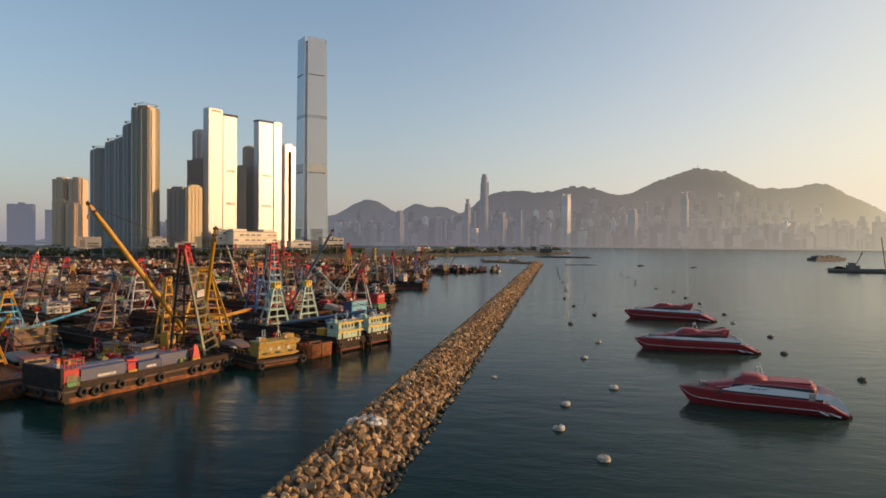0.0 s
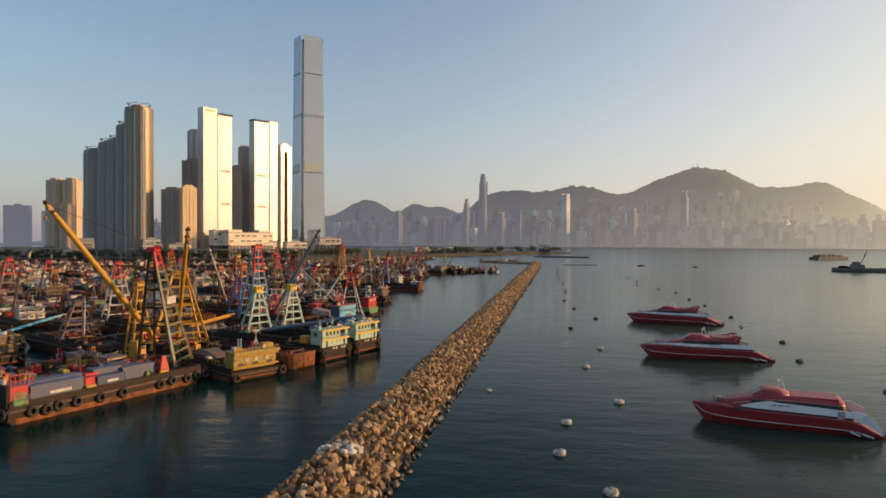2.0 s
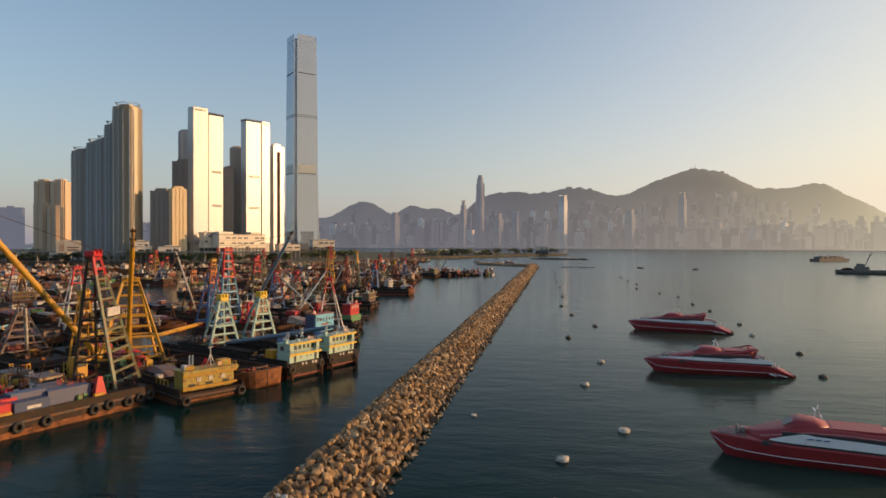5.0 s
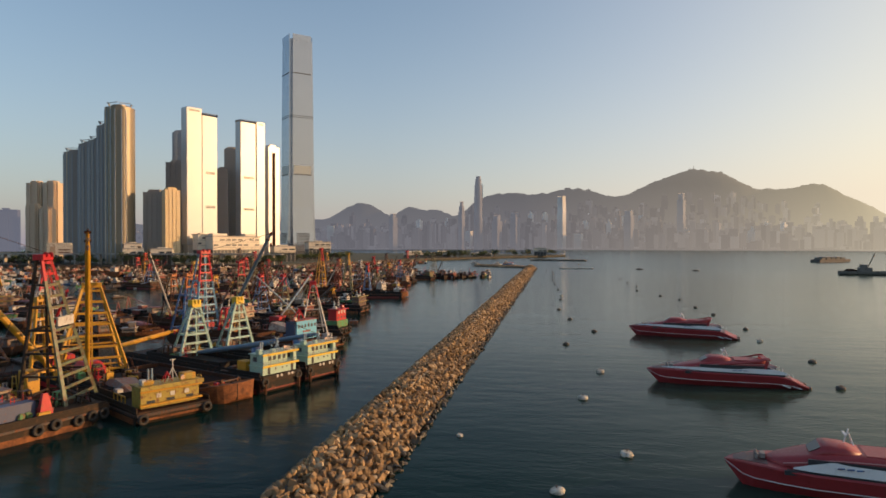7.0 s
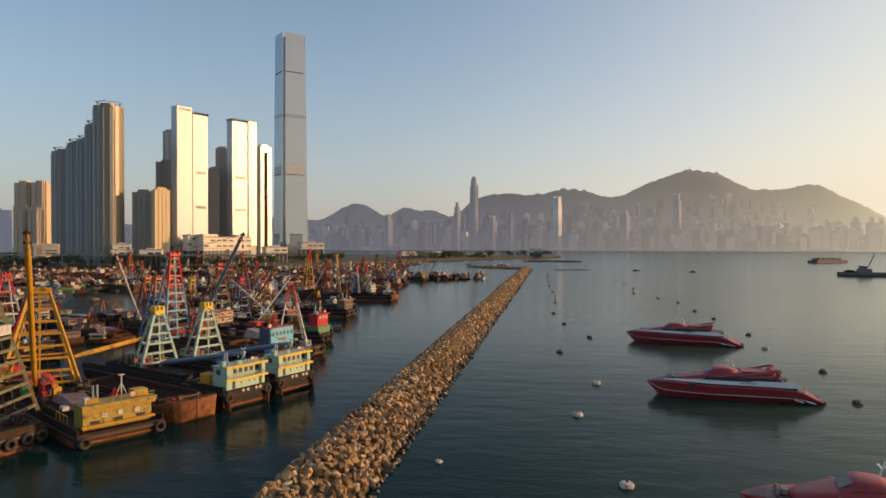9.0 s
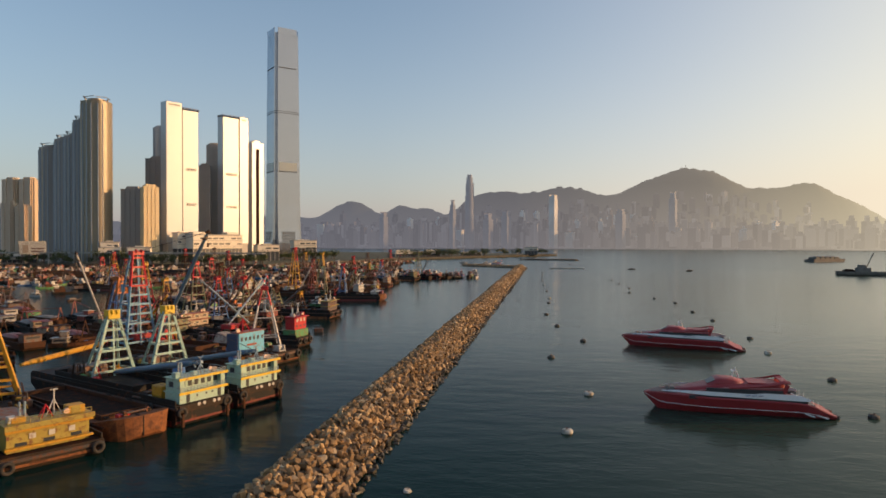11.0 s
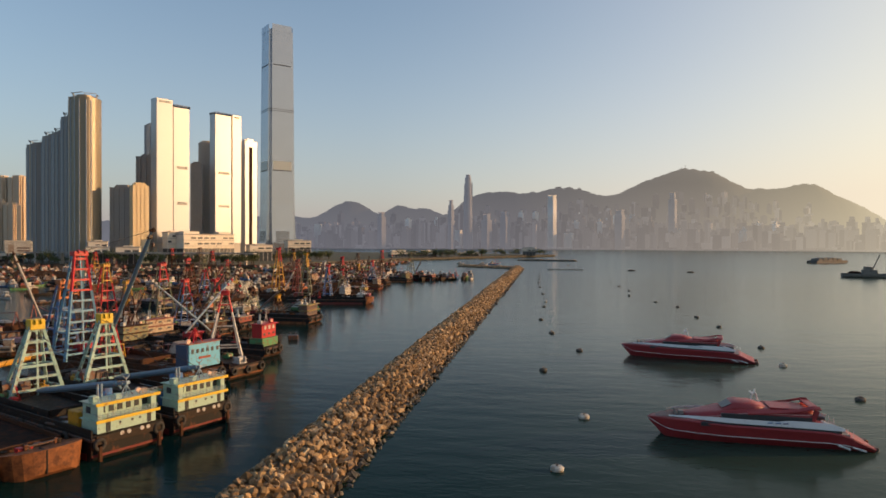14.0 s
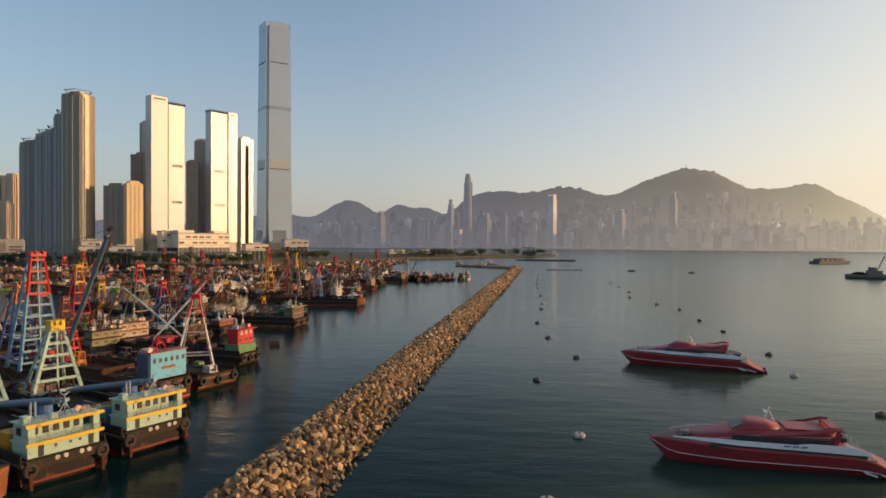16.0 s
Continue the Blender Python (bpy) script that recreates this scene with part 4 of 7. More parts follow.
    for s in (7.0, 8.5, 9.5, 11, 14, 18, 24, AFT - 1.5, AFT):
        b, z = lerp(HW, s), lerp(HT, s)
        half = [(b, 3.3), (b * 0.98, z - 0.8), (b * 0.86, z - 0.15), (b * 0.5, z)]
        rings.append([(s, y, zz) for y, zz in half] + [(s, -y, zz) for y, zz in reversed(half)])
    part("upper_house", loft(bmesh.new(), rings), ferry_red, t, smooth=True)
    for sg in (-1, 1):
        part("upper_window_strip", box(bmesh.new(), 14, AFT - 0.6, *sorted((sg * 3.8, sg * 4.24)), 4.3, 5.95), window_dark, t, "dark upper windows")
        # pale line painted where light catches the roof edge
        bm = bmesh.new()
        pts = [(s, sg * (lerp(HW, s) * 0.985 + 0.03), lerp(HT, s) - 0.72) for s in np.linspace(10, AFT, 14)]
        loft(bm, [[(x, y - 0.05, z - 0.07), (x, y + 0.05, z - 0.07), (x, y + 0.05, z + 0.07), (x, y - 0.05, z + 0.07)] for x, y, z in pts])
        part("roof_line", bm, ferry_edge_light, t, "pale line painting in the lit roof edge")
    # wheelhouse
    rings = []
    for s, b, z in ((14.6, 2.2, 6.5), (15.6, 2.5, 7.0), (16.6, 2.7, 7.7), (17.6, 2.8, 7.85), (20.4, 2.7, 7.75), (23.0, 2.2, 7.1)):
        rings.append([(s, b * 1.15, 6.0), (s, b, z - 0.3), (s, b * 0.75, z), (s, -b * 0.75, z), (s, -b, z - 0.3), (s, -b * 1.15, 6.0)])
    part("wheelhouse", loft(bmesh.new(), rings), ferry_red, t, smooth=True)
    part("windscreen", loft(bmesh.new(), [[(14.5, b, 6.5), (16.3, b * 1.25, 7.5), (16.5, b * 1.2, 7.44), (14.8, b, 6.38)] for b in (-1.75, 0, 1.75)]), window_dark, t, "dark raked windscreen")
    # upswept roof wings at the after end, or a plain roof with white quarters
    if striped:
        for sg in (-1, 1):
            bm = bmesh.new()
            loft(bm, [[(19 + k, sg * 3.6, 6.3 + z), (19 + k, sg * 4.35, 6.2 + z), (19 + k, sg * 4.35, 6.45 + z), (19 + k, sg * 3.6, 6.8 + z)] for k, z in ((0, -0.3), (6, 0.2), (9.5, 0.7), (12.2, 1.35), (13.4, 1.3))])
            part("roof_wing", bm, ferry_red, t, "red upswept roof wing")
            part("wing_strut", beam(bmesh.new(), (30.6, sg * 4.0, 4.2), (31.8, sg * 4.1, 7.4), 0.35, 0.9), ferry_red, t)
        part("wing_spoiler", box(bmesh.new(), 30.8, 32.6, -4.3, 4.3, 7.5, 7.8, 0.1), ferry_red, t)
        part("roof_panel", box(bmesh.new(), 23.5, 29.5, -2.8, 2.8, 6.95, 7.25, 0.1), ferry_red, t)
        part("stern_davit", beam(bmesh.new(), (32.4, -4.3, 5.6), (35.2, -4.5, 4.4), 0.3), ferry_white, t)
    else:
        part("roof_panel", box(bmesh.new(), 23.5, 33.5, -3.0, 3.0, 6.65, 7.0, 0.1), ferry_red, t)
        for sg in (-1, 1):
            part("stern_quarter", loft(bmesh.new(), [[(x, sg * 4.75, z0), (x, sg * 5.0, z0), (x, sg * 4.9, z1), (x, sg * 4.65, z1)] for x, z0, z1 in ((36.8, 3.4, 5.3), (38.5, 2.8, 4.9), (40.3, 1.9, 4.0), (41.4, 1.3, 2.7), (41.9, 1.0, 1.6))]), ferry_white, t, "white stern quarter")
            part("door_panel", box(bmesh.new(), 32.6, 34.2, *sorted((sg * 5.05, sg * 5.2)), 3.3, 5.2), pale_grey, t)
    # mast and bits
    bm = bmesh.new()
    tube(bm, (20.5, 0, 8), (21.3, 0, 10.2), 0.14)
    tube(bm, (22, 0.8, 7.8), (21.3, 0, 9.6), 0.1)
    tube(bm, (22, -0.8, 7.8), (21.3, 0, 9.6), 0.1)
    box(bm, 20.4, 20.8, -1.1, 1.1, 9.3, 9.5)
    part("radar_mast", bm, ferry_white, t, "white radar mast")
    part("after_deck", box(bmesh.new(), 33.6, 37.5, -4.8, 4.8, 2.9, 3.25), ferry_grey, t)
    part("fore_deck", loft(bmesh.new(), [[(s, lerp(BEAM, s) * 0.8, lerp(DECK, s) + 0.03), (s, -lerp(BEAM, s) * 0.8, lerp(DECK, s) + 0.03), (s, -lerp(BEAM, s) * 0.8, lerp(DECK, s) + 0.07), (s, lerp(BEAM, s) * 0.8, lerp(DECK, s) + 0.07)] for s in (1.5, 4, 7.4)]), fore_grey, t)
    bm = bmesh.new()
    for yy in (-0.9, 0.9):
        tube(bm, (5.6, yy, 4.3), (5.6, yy, 5.2), 0.35, 0.3)
    box(bm, 6.2, 7.2, -0.9, 0.9, 4.3, 5.1, 0.1)
    part("windlass", bm, ferry_grey, t)
    for sg in (-1, 1):
        for i in range(5):
            x = 34 + 1.0 * i
            z = max(lerp(DECK, x), 1.0)
            part("stern_rail_post", tube(bmesh.new(), (x, sg * 4.9, z), (x, sg * 4.9, z + 1.2), 0.05, None, 5), ferry_white, t)
    for yy in (-2.4, 2.4):
        part("waterjet", box(bmesh.new(), 41.7, 43.2, yy - 0.9, yy + 0.9, -0.3, 0.7, 0.15), dark_steel, t)
    return t


for label, x, y, x2, y2, striped in (("red fast ferry with a slim white side band", 57.2, 329.5, 97.0, 316.8, True),
                                     ("red fast ferry with a slim white side band", 45.0, 235.0, 84.5, 229.8, True),
                                     ("red fast ferry with a broad white swoosh and unreadable bars", 41.4, 158.9, 74.4, 149.6, False)):
    d = Vector((x2 - x, y2 - y))
    ferry(label, pose(x, y, 0, 0, 0, math.degrees(math.atan2(d.y, d.x))), striped, d.length / 42.6)

# ---- mooring buoys ----


def buoy(label, body, top):
    t = thing("mooring_buoy", label, "buoy", group="mooring buoys")
    bm = bmesh.new()
    prof = [(0.9, -0.6), (1.12, -0.25), (1.12, 0.42), (0.95, 0.6)]
    loft(bm, [[(r * math.cos(c), r * math.sin(c), z) for c in [2 * math.pi * i / 18 for i in range(18)]] for r, z in prof])
    part("drum", bm, body, t)
    bm = bmesh.new()
    loft(bm, [[(r * math.cos(c), r * math.sin(c), z) for c in [2 * math.pi * i / 18 for i in range(18)]] for r, z in ((1.13, 0.0), (1.18, 0.05), (1.18, 0.25), (1.13, 0.3))])
    part("fender_band", bm, body, t)
    part("deck_plate", tube(bmesh.new(), (0, 0, 0.6), (0, 0, 0.66), 0.8, 0.76, 16), top, t)
    bm = bmesh.new()
    tube(bm, (0, 0, 0.63), (0, 0, 0.95), 0.16, 0.12, 8)
    box(bm, -0.35, 0.35, -0.08, 0.08, 0.88, 1.0)
    part("mooring_eye", bm, dark_steel, t)
    return t


pale_buoy = buoy("weathered pale drum-shaped mooring buoy on the water", buoy_white, buoy_white)
dark_buoy = buoy("dark drum-shaped mooring buoy on the water", buoy_dark, buoy_dark)
PALE = [(24.9, 211.0), (27.8, 168.9), (14.2, 150.2), (11.4, 130.6), (17.7, 113.2), (102.9, 311.0), (44.7, 523.3), (33.6, 244.5)]
DARK = [(28.3, 296.5), (92.4, 228.1), (96.5, 187.6), (102.6, 267), (43.3, 333), (37.2, 377.5), (35.7, 425), (41.7, 490), (47.2, 585), (49.8, 660), (52, 720), (56, 780), (60, 840), (64, 900), (115.9, 444), (120.5, 497), (115, 528), (114.2, 405), (110, 346.5), (117.4, 627), (108, 577), (119, 680), (122, 740), (60, 960)]
brng = random.Random(3)
for rows_, proto in ((PALE, pale_buoy), (DARK, dark_buoy)):
    for i, (x, y) in enumerate(rows_):
        m = pose(x, y, 0.1, brng.uniform(-10, 10), brng.uniform(-10, 10), brng.uniform(0, 360))
        if i == 0:
            proto.matrix_basis = m
        else:
            copy_thing(proto, m)


copy_thing(pale_buoy, pose(-2.6, 177.6, 0.05, 12, 6, 40) @ Matrix.Scale(0.55, 4))


# ---- derrick barges ----
def a_frame(owner, x, h, base, topw, depth, main, topcol, topfrac=0.2, rungs=7, head=None, z0=4.5, backcol=None, braces=False, m=None, thick=0.78, crown=0.0, lean=None):
    """Front ladder of two legs at x facing the stern (-x), back legs behind."""
    fr = owner

    def put(name, bm, material, label=""):
        if m is not None:
            bmesh.ops.transform(bm, matrix=m, verts=bm.verts)
        return part(name, bm, material, fr, label)

    apex_x = x + (depth * 0.35 if lean is None else lean)
    for sg in (-1, 1):
        b, tpt = Vector((x, sg * base / 2, z0)), Vector((apex_x, sg * topw / 2, z0 + h))
        mid = b.lerp(tpt, 1 - topfrac)
        put("front_leg", beam(bmesh.new(), b, mid, 0.95 * thick, 0.95 * thick, 0.75 * thick), main)
        put("leg_head", beam(bmesh.new(), mid, tpt, 0.8 * thick, 0.8 * thick, 0.7 * thick), topcol)
        put("back_leg", beam(bmesh.new(), (x + depth, sg * base * 0.42, z0), (apex_x + 0.9, sg * topw / 2, z0 + h), 0.8 * thick, 0.8 * thick, 0.6 * thick), backcol or main)
    for i in range(rungs):
        k = (i + 0.6) / (rungs + 0.2)
        hw = base / 2 * (1 - k) + topw / 2 * k
        col = topcol if k > 1 - topfrac else main
        put("rung", beam(bmesh.new(), (x + (apex_x - x) * k, -hw, z0 + h * k), (x + (apex_x - x) * k, hw, z0 + h * k), 0.55 * thick, 0.7 * thick), col)
        if i % 2 == 0:
            hb = base * 0.42 * (1 - k) + topw / 2 * k
            xb = x + depth + (apex_x + 0.9 - x - depth) * k
            put("back_rung", beam(bmesh.new(), (xb, -hb, z0 + h * k), (xb, hb, z0 + h * k), 0.4), backcol or main)
            for sg in (-1, 1):
                put("side_tie", beam(bmesh.new(), (x + (apex_x - x) * k, sg * hw, z0 + h * k), (xb, sg * hb, z0 + h * k), 0.4), backcol or main)
    for sg in (-1, 1):
        put("backstay", tube(bmesh.new(), (apex_x + 0.8, sg * topw * 0.4, z0 + h), (x + depth + 9, sg * base * 0.36, z0), 0.07, None, 4), dark_steel)
        put("hoist_wire", tube(bmesh.new(), (apex_x - 0.5, sg * topw * 0.3, z0 + h), (x + 1.5, sg * topw * 0.5, z0 + 1), 0.05, None, 4), dark_steel)
    if braces:
        put("centre_post", beam(bmesh.new(), (x, 0, z0), (apex_x, 0, z0 + h * 0.97), 0.35), main)
    bm = boxes((apex_x - 0.7, apex_x + 1.6, -topw / 2 - 0.5, topw / 2 + 0.5, z0 + h - 0.9 - crown * 0.5, z0 + h + 0.4 + crown * 0.5), bevel=0.1)
    for sg in (-0.5, 0.5):
        tube(bm, (apex_x - 0.6, sg * topw * 0.6 - 0.12, z0 + h + 0.3), (apex_x - 0.6, sg * topw * 0.6 + 0.12, z0 + h + 0.3), 0.6, None, 12)
    put("sheave_head", bm, head or topcol, "sheave block at the apex")


def boom(owner, foot, tip, main, tipcol=None, w=1.1, round_=False):
    foot, tip = Vector(foot), Vector(tip)
    bm = bmesh.new()
    if round_:
        tube(bm, foot, foot.lerp(tip, 0.12), w * 0.35, w * 0.6)
        tube(bm, foot.lerp(tip, 0.12), foot.lerp(tip, 0.85), w * 0.6, w * 0.6)
        tube(bm, foot.lerp(tip, 0.85), tip, w * 0.6, w * 0.35)
    else:
        m = (tip - foot).to_track_quat("Z", "Y").to_matrix()
        n = max(6, int((tip - foot).length / 3))

        def corner(k, i):
            ww = w * (0.4 + 0.6 * min(1, 6 * min(k, 1 - k) + 0.15)) / 2
            return foot.lerp(tip, k) + m @ Vector((ww * (1 if i in (0, 3) else -1), ww * (1 if i < 2 else -1), 0))
        for i in range(4):
            for j in range(n):
                beam(bm, corner(j / n, i), corner((j + 1) / n, i), 0.26)
                beam(bm, corner(j / n, i), corner((j + 1) / n, (i + 1) % 4), 0.14)
    b = part("boom", bm, main, owner, "long derrick boom")
    bm = bmesh.new()
    d = (tip - foot).normalized()
    beam(bm, tip - d * 4.0, tip + d * 0.6, w * 0.62, w * 0.8, w * 0.4)
    side = d.cross(Vector((0, 0, 1))).normalized()
    for k in (0.2, 2.6):
        tube(bm, tip - d * k - side * w * 0.7, tip - d * k + side * w * 0.7, 0.32, None, 8)
        beam(bm, tip - d * k, tip - d * (k - 0.9) - Vector((0, 0, 1.0)), 0.3)
    part("boom_head", bm, tipcol or main, b)
    part("head_band", beam(bmesh.new(), tip - d * 2.3, tip - d * 1.4, w * 0.72, w * 0.84), cream_paint, b, "pale band on the boom head")
    bm = bmesh.new()
    tube(bm, tip, tip - Vector((0, 0, 3.2)), 0.06, None, 4)
    box(bm, tip.x - 0.3, tip.x + 0.3, tip.y - 0.2, tip.y + 0.2, tip.z - 4.2, tip.z - 3.1, 0.08)
    part("hook_block", bm, dark_steel, b)
    return b


def wires(owner, pairs):
    bm = bmesh.new()
    for p, q in pairs:
        tube(bm, p, q, 0.06, None, 4)
    part("rigging", bm, dark_steel, owner, "dark rigging wires")


def barge_hull(t, L, W, deck, material, coaming=True, tyres_stern=3, tyres_side=(), boot=None, open_hold=True):
    """Box barge, stern at x=0, raked ends, bulwark and a sunken hold."""
    bm = bmesh.new()
    prof = [(1.2, -1.0), (0, 1.2), (0, deck), (L, deck + 0.6), (L, 2.2), (L - 6, -1.0)]
    loft(bm, [[(x, y, z) for x, z in prof] for y in (-W / 2, W / 2)])
    part("hull", bm, material, t)
    if boot:
        part("boot_topping", boxes((1.5, L - 4, -W / 2 - 0.05, W / 2 + 0.05, -0.5, 1.2), (-0.05, 0.3, -W / 2 + 0.1, W / 2 - 0.1, 0.7, 1.15)), boot, t, "paint band at the waterline")
    bw = [(0.3, L - 0.5, s * (W / 2 - 0.25) - 0.12, s * (W / 2 - 0.25) + 0.12, deck, deck + 1.0) for s in (-1, 1)]
    part("bulwark", boxes(*bw), material, t)
    for s in (-1, 1):
        part("rub_rail", box(bmesh.new(), 0.2, L - 1, s * W / 2 - 0.2, s * W / 2 + 0.2, deck - 1.0, deck - 0.5, 0.08), dark_steel, t)
    part("stern_rail_bar", box(bmesh.new(), -0.25, 0.15, -W / 2, W / 2, deck - 1.0, deck - 0.4, 0.08), dark_steel, t)
    part("deck_plating", boxes((0.4, L - 0.4, -W / 2 + 0.4, W / 2 - 0.4, deck, deck + 0.06)), deck_mat, t)
    if coaming:
        x0, x1, y1 = L * 0.30, L * 0.86, W / 2 - 1.8
        part("hatch_coaming", boxes((x0, x1, -y1, -y1 + 0.3, deck, deck + 1.6), (x0, x1, y1 - 0.3, y1, deck, deck + 1.6), (x0, x0 + 0.3, -y1, y1, deck, deck + 1.6), (x1 - 0.3, x1, -y1, y1, deck, deck + 1.6)), material, t)
        part("hold_floor", boxes((x0 + 0.3, x1 - 0.3, -y1 + 0.3, y1 - 0.3, deck + 0.06, deck + 0.2)), deck_mat, t)
    for i in range(tyres_stern):
        y = -W / 2 + 1.2 + (W - 2.4) * i / max(1, tyres_stern - 1)
        share("tyre_fender", TYRE, t, pose(-0.5, y, deck - 1.2 - 0.3 * (i % 2), 0, 0, 90))
    for x, s in tyres_side:
        share("tyre_fender", TYRE, t, pose(x, s * (W / 2 + 0.45), deck - 1.3 - 0.3 * (int(x) % 2), 0, 0, 0))


def stern_house(t, x0, x1, W, z, storeys, wall, rail=None, roofcol=None, h=2.6, win=5):
    """Deckhouse of one or two storeys across the stern, with galleries, windows and rails."""
    for k in range(storeys):
        za = z + k * h
        inset = 0.5 + 0.0 * k
        hs = part("deckhouse", box(bmesh.new(), x0 + inset, x1, -W / 2, W / 2, za, za + h - 0.25, 0.08), wall, t)
        for i in range(win):
            y = -W / 2 + (i + 0.5) * W / win
            part("window", box(bmesh.new(), x0 + inset - 0.08, x0 + inset + 0.1, y - W / win * 0.2, y + W / win * 0.2, za + 0.9, za + 1.6), window_dark, hs)
        for s in (-1,):
            part("window", box(bmesh.new(), (x0 + x1) / 2 - 0.5, (x0 + x1) / 2 + 0.6, s * W / 2 - 0.08, s * W / 2 + 0.08, za + 0.9, za + 1.9), window_dark, hs)
        part("roof_slab", box(bmesh.new(), x0 - 0.7, x1 + 0.3, -W / 2 - 0.4, W / 2 + 0.4, za + h - 0.25, za + h, 0.05), roofcol or wall, t)
        if rail:
            part("gallery_beam", box(bmesh.new(), x0 - 0.85, x0 - 0.6, -W / 2 - 0.5, W / 2 + 0.5, za + h - 0.75, za + h + 0.1), rail, t, "bright painted gallery beam")
            bm = bmesh.new()
            for i in range(9):
                y = -W / 2 + W * i / 8
                beam(bm, (x0 - 0.65, y, za + h), (x0 - 0.65, y, za + h + 1.0), 0.08)
            beam(bm, (x0 - 0.65, -W / 2, za + h + 1.0), (x0 - 0.65, W / 2, za + h + 1.0), 0.08)
            beam(bm, (x0 - 0.65, -W / 2, za + h + 0.5), (x0 - 0.65, W / 2, za + h + 0.5), 0.06)
            part("guard_rail", bm, rail if k == 0 else greyblue_paint, t)
    zt = z + storeys * h
    bm = bmesh.new()
    tube(bm, (x0 + 2.2, -W * 0.1, zt), (x0 + 2.2, -W * 0.1, zt + 4.6), 0.14)
    beam(bm, (x0 + 2.2, -W * 0.1 - 1.3, zt), (x0 + 2.2, -W * 0.1, zt + 3.0), 0.14)
    beam(bm, (x0 + 2.2, -W * 0.1 + 1.3, zt), (x0 + 2.2, -W * 0.1, zt + 3.0), 0.14)
    beam(bm, (x0 + 2.2, -W * 0.1 - 0.6, zt + 4.6), (x0 + 2.2, -W * 0.1 + 0.6, zt + 4.6), 0.2)
    part("boom_rest_mast", bm, white_paint, t)
    bm = bmesh.new()
    for yy in (W * 0.24, W * 0.30):
        tube(bm, (x0 + 2.6, yy, zt), (x0 + 2.6, yy, zt + 3.2), 0.22)
    part("funnel", bm, greyblue_paint, t)
    part("roof_tank", box(bmesh.new(), x0 + 1, x0 + 2.6, W * 0.36, W * 0.46, zt, zt + 1.2, 0.1), white_paint, t)
    part("roof_box", box(bmesh.new(), x0 + 0.8, x0 + 2.2, -W * 0.40, -W * 0.28, zt, zt + 1.3, 0.1), wall, t)
    lamp = part("work_lamp", tube(bmesh.new(), (x0 + 1.0, -W * 0.22, zt + 0.8), (x0 + 0.6, -W * 0.22, zt + 0.7), 0.45, 0.5, 12), lamp_glass, t, "round work lamp")
    return zt


def gallery_house(t, x0, x1, W, z):
    """Mint deckhouse with an open railed gallery between two thin yellow beams."""
    hs = part("deckhouse", box(bmesh.new(), x0 - 0.2, x1, -W / 2, W / 2, z, z + 2.15, 0.06), palemint_paint, t)
    for y in (-4.2, 3.6):
        part("door", box(bmesh.new(), x0 - 0.28, x0 - 0.1, y - 0.4, y + 0.4, z + 0.1, z + 1.9), window_dark, hs, "dark doorway")
    for y in (-2.4, -0.9, 1.4):
        part("porthole", tube(bmesh.new(), (x0 - 0.26, y, z + 1.3), (x0 - 0.1, y, z + 1.3), 0.22, None, 10), window_dark, hs)
    up = part("upper_deckhouse", box(bmesh.new(), x0 + 0.9, x1, -W / 2 + 0.2, W / 2 - 0.2, z + 2.3, z + 5.1, 0.06), palemint_paint, t)
    for i in range(6):
        y = -W / 2 + 1.6 + i * (W - 3.2) / 5
        part("window", box(bmesh.new(), x0 + 0.8, x0 + 1.0, y - 0.45, y + 0.45, z + 3.3, z + 4.4), window_dark, up)
    for sg in (-1, 1):
        part("end_locker", box(bmesh.new(), x0 - 0.35, x0 + 1.4, *sorted((sg * (W / 2 - 1.1), sg * W / 2)), z + 2.3, z + 4.9, 0.06), palemint_paint, t)
        part("side_window", box(bmesh.new(), x0 + 2.2, x0 + 3.6, sg * (W / 2 - 0.2) - 0.06, sg * (W / 2 - 0.2) + 0.06, z + 3.2, z + 4.4), window_dark, up)
    for za, n in ((z + 2.15, 15), (z + 5.1, 15)):
        part("gallery_slab", box(bmesh.new(), x0 - 0.75, x1 + 0.2, -W / 2 - 0.3, W / 2 + 0.3, za, za + 0.14, 0.03), palemint_paint, t)
        part("gallery_beam", box(bmesh.new(), x0 - 0.9, x0 - 0.72, -W / 2 - 0.5, W / 2 + 0.5, za - 0.2, za + 0.34, 0.03), bright_yellow, t, "bright yellow gallery beam")
        bm = bmesh.new()
        for i in range(n):
            y = -W / 2 + W * i / (n - 1)
            beam(bm, (x0 - 0.6, y, za + 0.1), (x0 - 0.6, y, za + 1.15), 0.07)
        for k in (0.5, 0.82, 1.15):
            beam(bm, (x0 - 0.6, -W / 2, za + k), (x0 - 0.6, W / 2, za + k), 0.07)
        for sg in (-1, 1):
            beam(bm, (x0 - 0.6, sg * W / 2, za + 1.15), (x1, sg * W / 2, za + 1.15), 0.07)
        part("guard_rail", bm, greyblue_paint, t)
    zt = z + 5.24
    bm = bmesh.new()
    tube(bm, (x0 + 2.2, -1.2, zt), (x0 + 2.2, -1.2, zt + 3.4), 0.12)
    for s in (-1.2, 1.2):
        beam(bm, (x0 + 2.2, -1.2 + s, zt), (x0 + 2.2, -1.2, zt + 2.0), 0.14)
        beam(bm, (x0 + 2.2, -1.2, zt + 3.0), (x0 + 2.2, -1.2 + s * 0.6, zt + 3.7), 0.14)
    part("boom_rest_mast", bm, greyblue_paint, t, "pale forked boom rest")
    for yy in (3.0, 3.7):
        part("funnel", tube(bmesh.new(), (x0 + 3.0, yy, zt), (x0 + 3.0, yy, zt + 2.8), 0.2), greyblue_paint, t)
